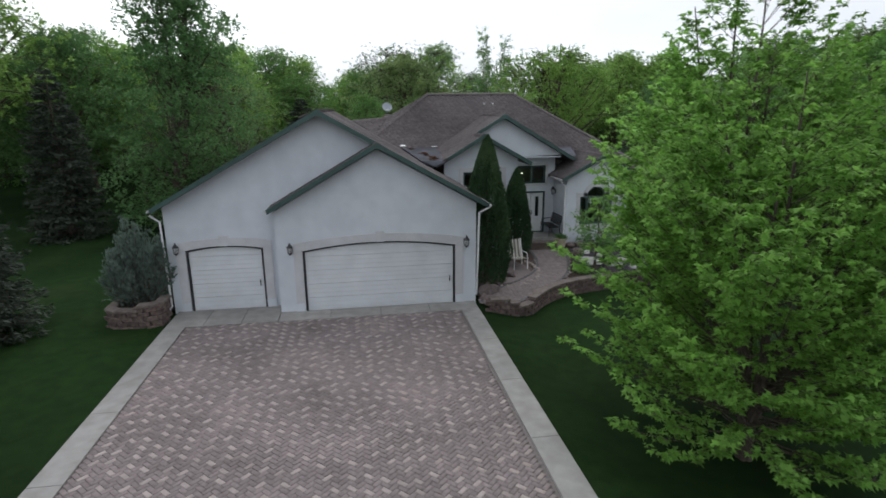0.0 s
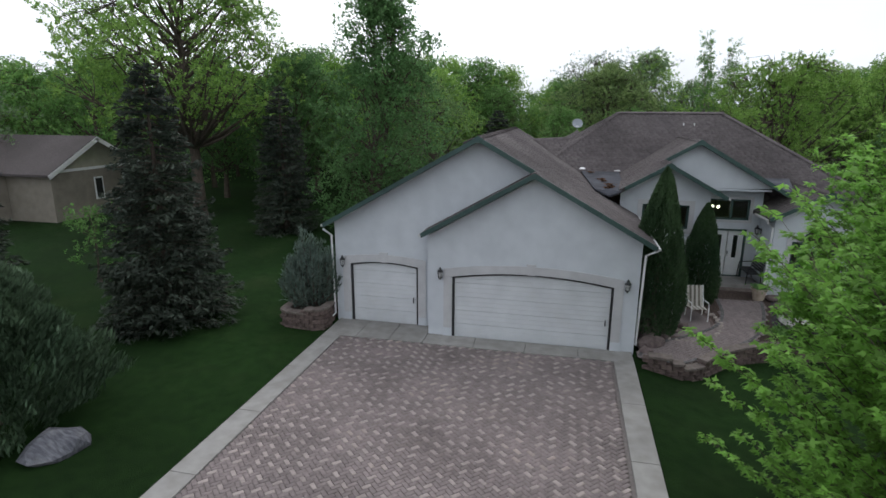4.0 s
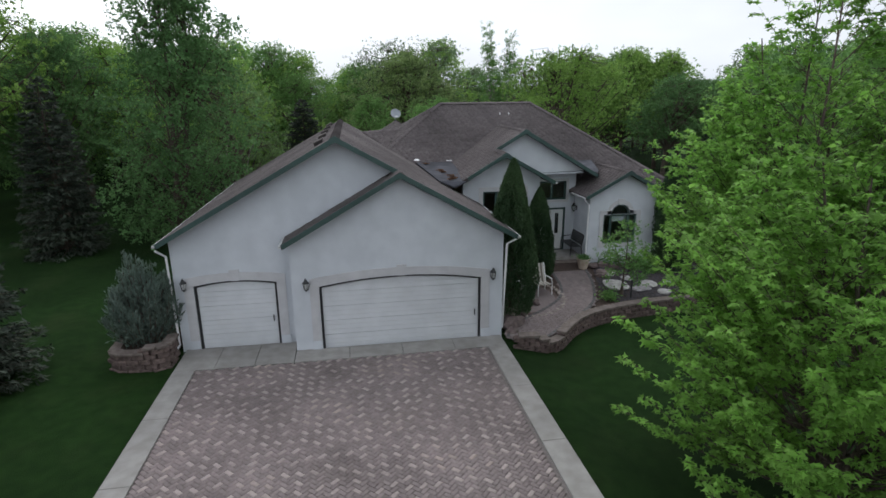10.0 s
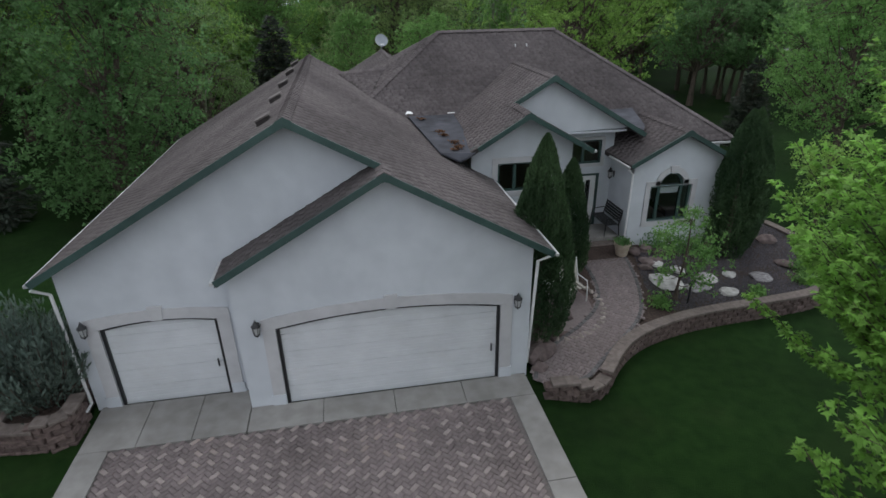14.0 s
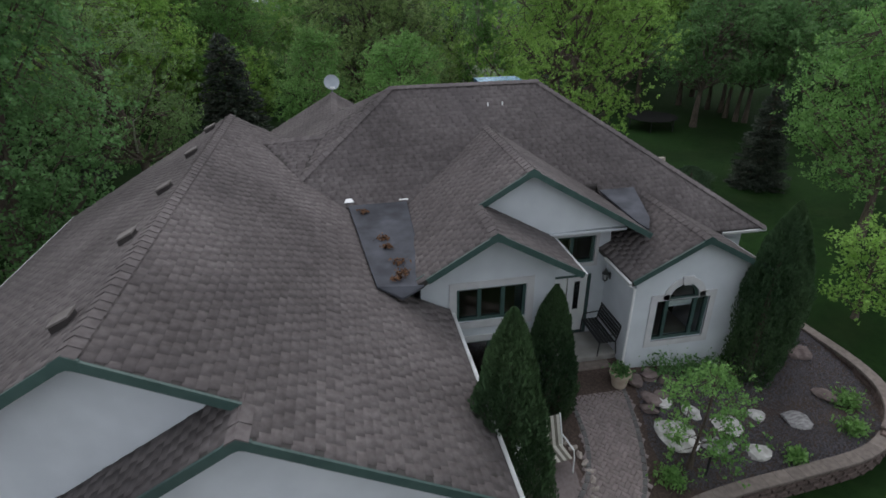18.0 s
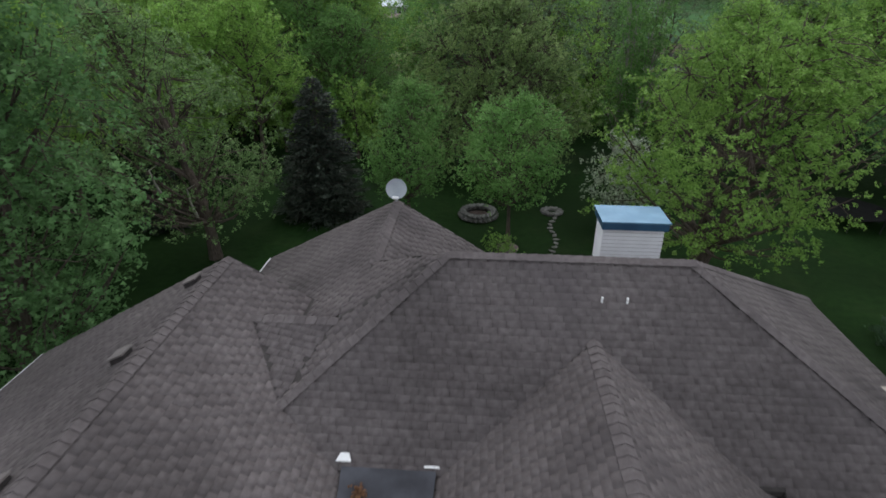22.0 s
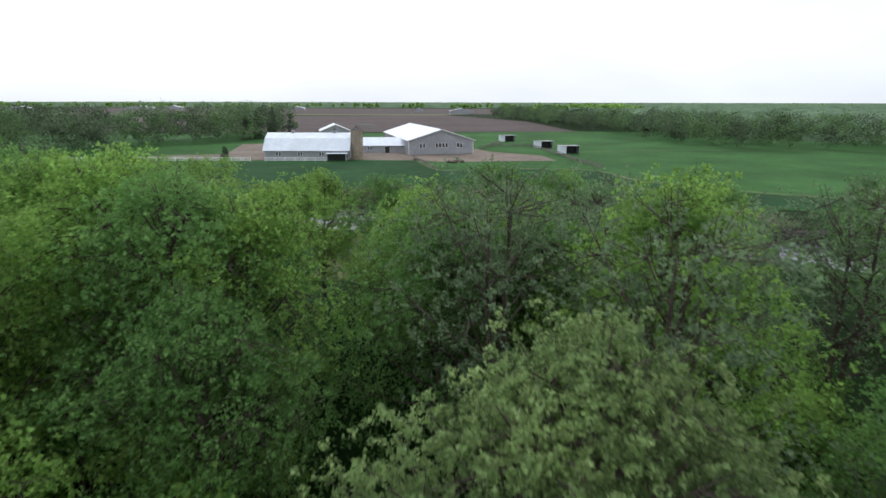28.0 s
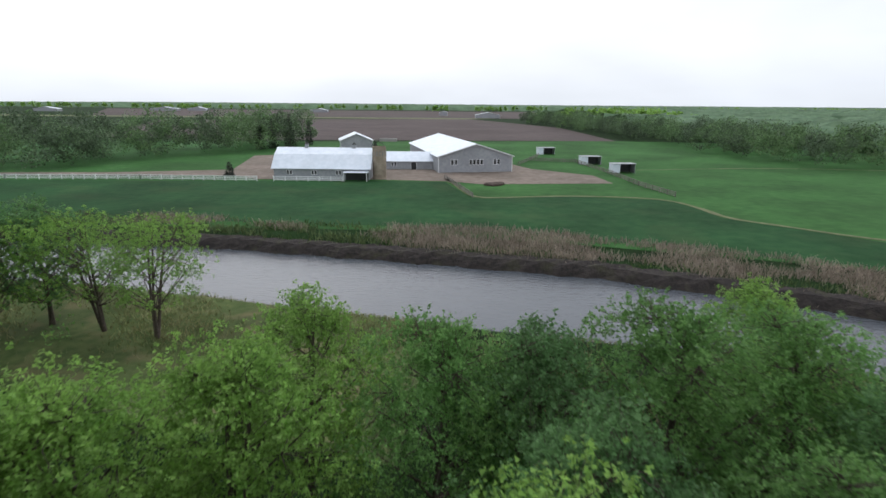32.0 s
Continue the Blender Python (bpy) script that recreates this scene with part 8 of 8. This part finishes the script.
def canopy(name, poly, step, base, seed, mat, label):
    """The closed roof of a distant wood: a lumpy sheet of crowns."""
    xs_, ys_ = np.array([p[0] for p in poly]), np.array([p[1] for p in poly])
    nx, ny = int((xs_.max() - xs_.min()) / step), int((ys_.max() - ys_.min()) / step)
    gx2, gy2 = np.meshgrid(np.linspace(xs_.min(), xs_.max(), nx), np.linspace(ys_.min(), ys_.max(), ny), indexing="ij")
    r2 = np.random.default_rng(seed)
    gx2 = gx2 + r2.normal(0, step * 0.25, gx2.shape)
    gy2 = gy2 + r2.normal(0, step * 0.25, gy2.shape)
    z2 = base + r2.uniform(-2.6, 1.6, gx2.shape) + 1.2 * np.sin(gx2 * 0.02) * np.sin(gy2 * 0.03)
    ok = inside(gx2, gy2, poly)
    # the near edge comes down to the ground
    z2 = np.where(inside(gx2, gy2 - 1.6 * step, poly), z2, 0.0)
    ii, jj = np.meshgrid(np.arange(nx - 1), np.arange(ny - 1), indexing="ij")
    f2 = np.stack([ii * ny + jj, (ii + 1) * ny + jj, (ii + 1) * ny + jj + 1, ii * ny + jj + 1], -1).reshape(-1, 4)
    f2 = f2[ok.ravel()[f2].all(1)]
    used, inv = np.unique(f2, return_inverse=True)
    return tagged(new(name, mesh_arrays(name, np.stack([gx2, gy2, z2], -1).reshape(-1, 3)[used], inv.reshape(-1, 4), mat)), label, "woods", kind="stuff")


FAR_CANOPY = surface("far_canopy", (0.075, 0.13, 0.075), (0.115, 0.18, 0.1), scale=0.25, rough=0.9, bump=0, big=0.2, big_scale=0.03, rand=0.0, spec=0.1)
canopy("far_canopy", [(60, 520), (100, 345), (140, 275), (200, 250), (450, 235), (1500, 300), (1800, 1400), (300, 1400)], 7.0, 9.2, 61, FAR_CANOPY, "closed canopy of the wide wood running to the horizon")
canopy("far_canopy", [(-1700, 1500), (1900, 1420), (2500, 3800), (-2500, 3800)], 24.0, 9.5, 62, FAR_CANOPY, "closed canopy of distant woods at the horizon")
canopy("far_canopy", [(-1500, 330), (-420, 215), (-330, 225), (-260, 330), (-520, 420), (-1500, 560)], 7.0, 8.4, 63, FAR_CANOPY, "closed canopy of the woods along the river")
for seed, poly, n in ((8, [(-1400, 1400), (300, 1350), (1800, 1400), (1800, 1500), (-1800, 1500)], 300),
                      (10, [(40, 520), (90, 760), (200, 900), (150, 500)], 130)):
    far_woods("far_wood", scatter(n, poly, 9, 14), seed, LEAF_BRIGHT if seed % 2 == 0 else LEAF_MID, "distant belt of green trees near the horizon", 3.2, 60)
side = scatter(130, [(-170, -30), (-60, -20), (-55, 60), (-60, 108), (-180, 120)], 9, 13)
far_woods("far_wood", side, 12, LEAF_MID, "wood beyond the neighbouring house", 0.5, 420)
side = scatter(120, [(60, -30), (170, -30), (180, 45), (80, 72), (58, 60)], 9, 13)
far_woods("far_wood", side, 13, LEAF_MID, "wood beyond the side lawn", 0.5, 420)
for x, y, w, label in ((-28, 760, 30, "tan farmhouse among far trees"), (-85, 880, 12, "far pale farmhouse among trees"), (-330, 1040, 30, "far white farm building"), (-640, 1060, 50, "far white farm building"), (-590, 1100, 34, "far pale farm building"), (-760, 930, 40, "far white barn near the horizon")):
    farm_building("far_building", label, x, y, 5, w, 12, 4, 7, ridge_x=False)


# ---- shingles ----
def shingle_arrays(top, zf, seed, course=0.14, wide=0.26):
    """Overlapping shingles over one roof slope: rows up the slope, each piece a thin wedge. Returns (n, 8, 3) corners."""
    rng = np.random.default_rng(seed)
    pts_ = np.array(top)
    x0, y0 = pts_[:, :2].mean(0)
    gx_, gy_ = zf(x0 + 1, y0) - zf(x0, y0), zf(x0, y0 + 1) - zf(x0, y0)
    g = math.hypot(gx_, gy_)
    up = np.array([gx_ / g, gy_ / g])
    ac = np.array([-up[1], up[0]])
    slope = math.sqrt(1 + g * g)
    u = pts_[:, :2] @ up
    a = pts_[:, :2] @ ac
    du = course / slope
    rows = []
    for i, uu in enumerate(np.arange(u.min() + du * 0.45, u.max(), du)):
        aa = np.arange(a.min() - wide + (i * 0.37 % 1.0) * wide + rng.uniform(-0.05, 0.05), a.max() + wide, wide)
        rows.append(np.column_stack([np.full(len(aa), uu), aa]))
    rows = np.concatenate(rows)
    xy = rows[:, :1] * up + rows[:, 1:] * ac
    keep = inside(xy[:, 0], xy[:, 1], [tuple(p[:2]) for p in top])
    rows = rows[keep]
    n = len(rows)
    # pieces at the hips, valleys and gables are cut to the slope's edge
    poly_ = [tuple(p[:2]) for p in top]
    side = []
    for sgn in (-1, 1):
        hw = (wide * 0.5 - 0.0015) * np.ones(n)
        for _ in range(6):
            e_ = rows[:, :1] * up + (rows[:, 1] + sgn * hw)[:, None] * ac
            hw = np.where(inside(e_[:, 0], e_[:, 1], poly_), hw, hw * 0.65)
        side.append(hw)
    hl, hr = side
    lo, hi = rows[:, 0] - du * 0.5, rows[:, 0] + du * 0.62
    th = rng.uniform(0.005, 0.014, n)
    zc = lambda p: zf(p[:, 0], p[:, 1])
    out = np.zeros((n, 8, 3))
    for k, (uu, aa, lift) in enumerate(((lo, rows[:, 1] - hl, 0), (lo, rows[:, 1] + hr, 0), (hi, rows[:, 1] + hr, 0), (hi, rows[:, 1] - hl, 0),
                                        (lo, rows[:, 1] - hl, 1), (lo, rows[:, 1] + hr, 1), (hi, rows[:, 1] + hr, 2), (hi, rows[:, 1] - hl, 2))):
        p = uu[:, None] * up + aa[:, None] * ac
        out[:, k, :2] = p
        out[:, k, 2] = zc(p) + (0.0 if lift == 0 else (0.008 + th if lift == 1 else 0.006))
    return out


BOX_F = np.array([[4, 5, 6, 7], [0, 1, 5, 4], [1, 2, 6, 5], [3, 0, 4, 7]])
budget = 300
for s_i, (r, top, zf) in enumerate(SHINGLES):
    arr = shingle_arrays(top, zf, 900 + s_i)
    if not len(arr):
        continue
    near = np.zeros(len(arr), bool)
    if s_i == 1:
        # the stretch below the garage ridge lies nearest to the way
        c = arr.mean(1)
        near = (c[:, 1] > 18.6) & (c[:, 1] < 20.8) & (c[:, 0] > 0.6) & (c[:, 0] < 3.6)
        for q in arr[near][:budget]:
            part("shingle", mesh_arrays("shingle", q, BOX_F, SHINGLE_PIECE), None, r)
        far_idx = np.flatnonzero(near)[budget:]
        near[far_idx] = False
    rest = arr[~near]
    v = rest.reshape(-1, 3)
    f = (np.arange(len(rest))[:, None, None] * 8 + BOX_F[None]).reshape(-1, 4)
    part("shingles", mesh_arrays("shingles", v, f, SHINGLE), None, r, "rows of overlapping brown asphalt shingles", "stuff")

# ---- herringbone pavers on the drive ----
def herringbone(x0, x1, y0, y1, a=0.205, b=0.1025):
    """Centres and turns of blocks laid herringbone at 45 degrees."""
    out = []
    n = int((x1 - x0 + y1 - y0) / b) + 8
    c45 = math.sqrt(0.5)
    cx, cy = (x0 + x1) / 2, (y0 + y1) / 2
    for i in range(-n, n):
        for j in range(-n // 2, n // 2):
            # unit pair repeats along (1, 1) and (2, -2) steps of b
            bx, by = (i + 2 * j) * b, (i - 2 * j) * b
            for px, py, t in ((bx + a / 2, by + b / 2, 0), (bx + b / 2, by + 2 * b, 1)):
                wx, wy = cx + (px - py) * c45, cy + (px + py) * c45
                if x0 + 0.05 < wx < x1 - 0.05 and y0 + 0.05 < wy < y1 - 0.05:
                    out.append((wx, wy, t))
    return out


def brick_mesh(name, a, b, h, mat):
    bm = bmesh.new()
    g = 0.004
    lo = [(-a / 2 + g, -b / 2 + g), (a / 2 - g, -b / 2 + g), (a / 2 - g, b / 2 - g), (-a / 2 + g, b / 2 - g)]
    e = 0.006
    r0 = [bm.verts.new((x, y, 0)) for x, y in lo]
    r1 = [bm.verts.new((x, y, h - e)) for x, y in lo]
    r2 = [bm.verts.new((x - math.copysign(e, x), y - math.copysign(e, y), h)) for x, y in lo]
    for p, q in ((r0, r1), (r1, r2)):
        for i in range(4):
            bm.faces.new((p[i], p[(i + 1) % 4], q[(i + 1) % 4], q[i]))
    bm.faces.new(r2)
    me = bpy.data.meshes.new(name)
    bm.to_mesh(me)
    bm.free()
    me.materials.append(mat)
    return me


PA, PB = 0.205, 0.1025
laid = herringbone(DX0, DX1, DY0, DY1)
piece = brick_mesh("paver", PA, PB, 0.03, PAVER_PIECE)
pv = np.array([v.co[:] for v in piece.vertices])
pf = np.array([p.vertices[:] for p in piece.polygons])
pale_piece = brick_mesh("pale_paver", PA, PB, 0.03, PALE_PAVER)
near_n, V_, P_ = 0, [], []
rngp = random.Random(3)


def pale_spread(spots, gap, seed):
    """Which blocks are pale: single ones strewn evenly, no two nearer than gap."""
    order = list(range(len(spots)))
    random.Random(seed).shuffle(order)
    cells, chosen = {}, set()
    for i in order:
        x, y = spots[i][:2]
        cx_, cy_ = int(x // gap), int(y // gap)
        if all((x - a) ** 2 + (y - b) ** 2 > gap * gap for u in (-1, 0, 1) for v in (-1, 0, 1) for a, b in cells.get((cx_ + u, cy_ + v), ())):
            cells.setdefault((cx_, cy_), []).append((x, y))
            chosen.add(i)
    return chosen


pale = pale_spread(laid, 0.27, 5)
for i, (x, y, t) in enumerate(laid):
    turn = 45 + 90 * t
    lift = 0.002 + rngp.uniform(0, 0.004)
    if near_n < 300 and -2.2 < x < 1.2 and 9.0 < y < 12.0:
        o = new("paver", pale_piece if i in pale else piece)
        o.parent = drive
        o.matrix_basis = pose(x, y, lift, 0, 0, turn)
        near_n += 1
    else:
        a_ = radians(turn)
        rot = np.array([[math.cos(a_), -math.sin(a_), 0], [math.sin(a_), math.cos(a_), 0], [0, 0, 1]])
        (P_ if i in pale else V_).append(pv @ rot.T + np.array([x, y, lift]))
for blocks, mat_, label_ in ((V_, PAVER, "herringbone field of pinkish grey pavers"), (P_, PALE_PAVER, "single pale pavers strewn over the herringbone field")):
    blocks = np.array(blocks)
    part("pavers", mesh_arrays("pavers", blocks.reshape(-1, 3), (np.arange(len(blocks))[:, None, None] * len(pv) + pf[None]).reshape(-1, 4), mat_), None, drive, label_, "stuff")

# pavers of the walk, edging course in dark blocks
DARK_EDGE = surface("edging_block", (0.10, 0.095, 0.095), (0.14, 0.135, 0.135), scale=10.0, rough=0.9, bump=0.3, bump_scale=60, rand=0.15)
edge_piece = brick_mesh("edging_block", 0.2, 0.11, 0.035, DARK_EDGE)
for line, off in ((wl_, 0.07), (wr_, -0.07)):
    for a_, b_ in zip(line, line[1:]):
        d = Vector((b_[0] - a_[0], b_[1] - a_[1], 0))
        ang_ = math.degrees(math.atan2(d.y, d.x))
        nrm = Vector((d.y, -d.x, 0)).normalized() * off
        o = new("edging_block", edge_piece)
        o.parent = front_walk
        o.matrix_basis = pose((a_[0] + b_[0]) / 2 + nrm.x, (a_[1] + b_[1]) / 2 + nrm.y, walk_z((a_[1] + b_[1]) / 2) + 0.05, math.degrees(math.atan(0.085 * math.sin(radians(ang_)))) * 0, 0, ang_)
wpoly = [tuple(p) for p in wl_] + [tuple(p) for p in wr_[::-1]]
wp = [(x, y, t) for x, y, t in herringbone(4.0, 10.0, 16.2, 23.2)]
ok = inside(np.array([p[0] for p in wp]), np.array([p[1] for p in wp]), wpoly)
W_ = []
for (x, y, t), k in zip(wp, ok):
    if k:
        a_ = radians(45 + 90 * t)
        rot = np.array([[math.cos(a_), -math.sin(a_), 0], [math.sin(a_), math.cos(a_), 0], [0, 0, 1]])
        q = pv @ rot.T + np.array([x, y, 0])
        q[:, 2] += np.array([walk_z(v) for v in q[:, 1]]) + 0.045
        W_.append(q)
W_ = np.array(W_)
part("pavers", mesh_arrays("pavers", W_.reshape(-1, 3), (np.arange(len(W_))[:, None, None] * len(pv) + pf[None]).reshape(-1, 4), PAVER), None, front_walk, "herringbone field of grey brown pavers", "stuff")
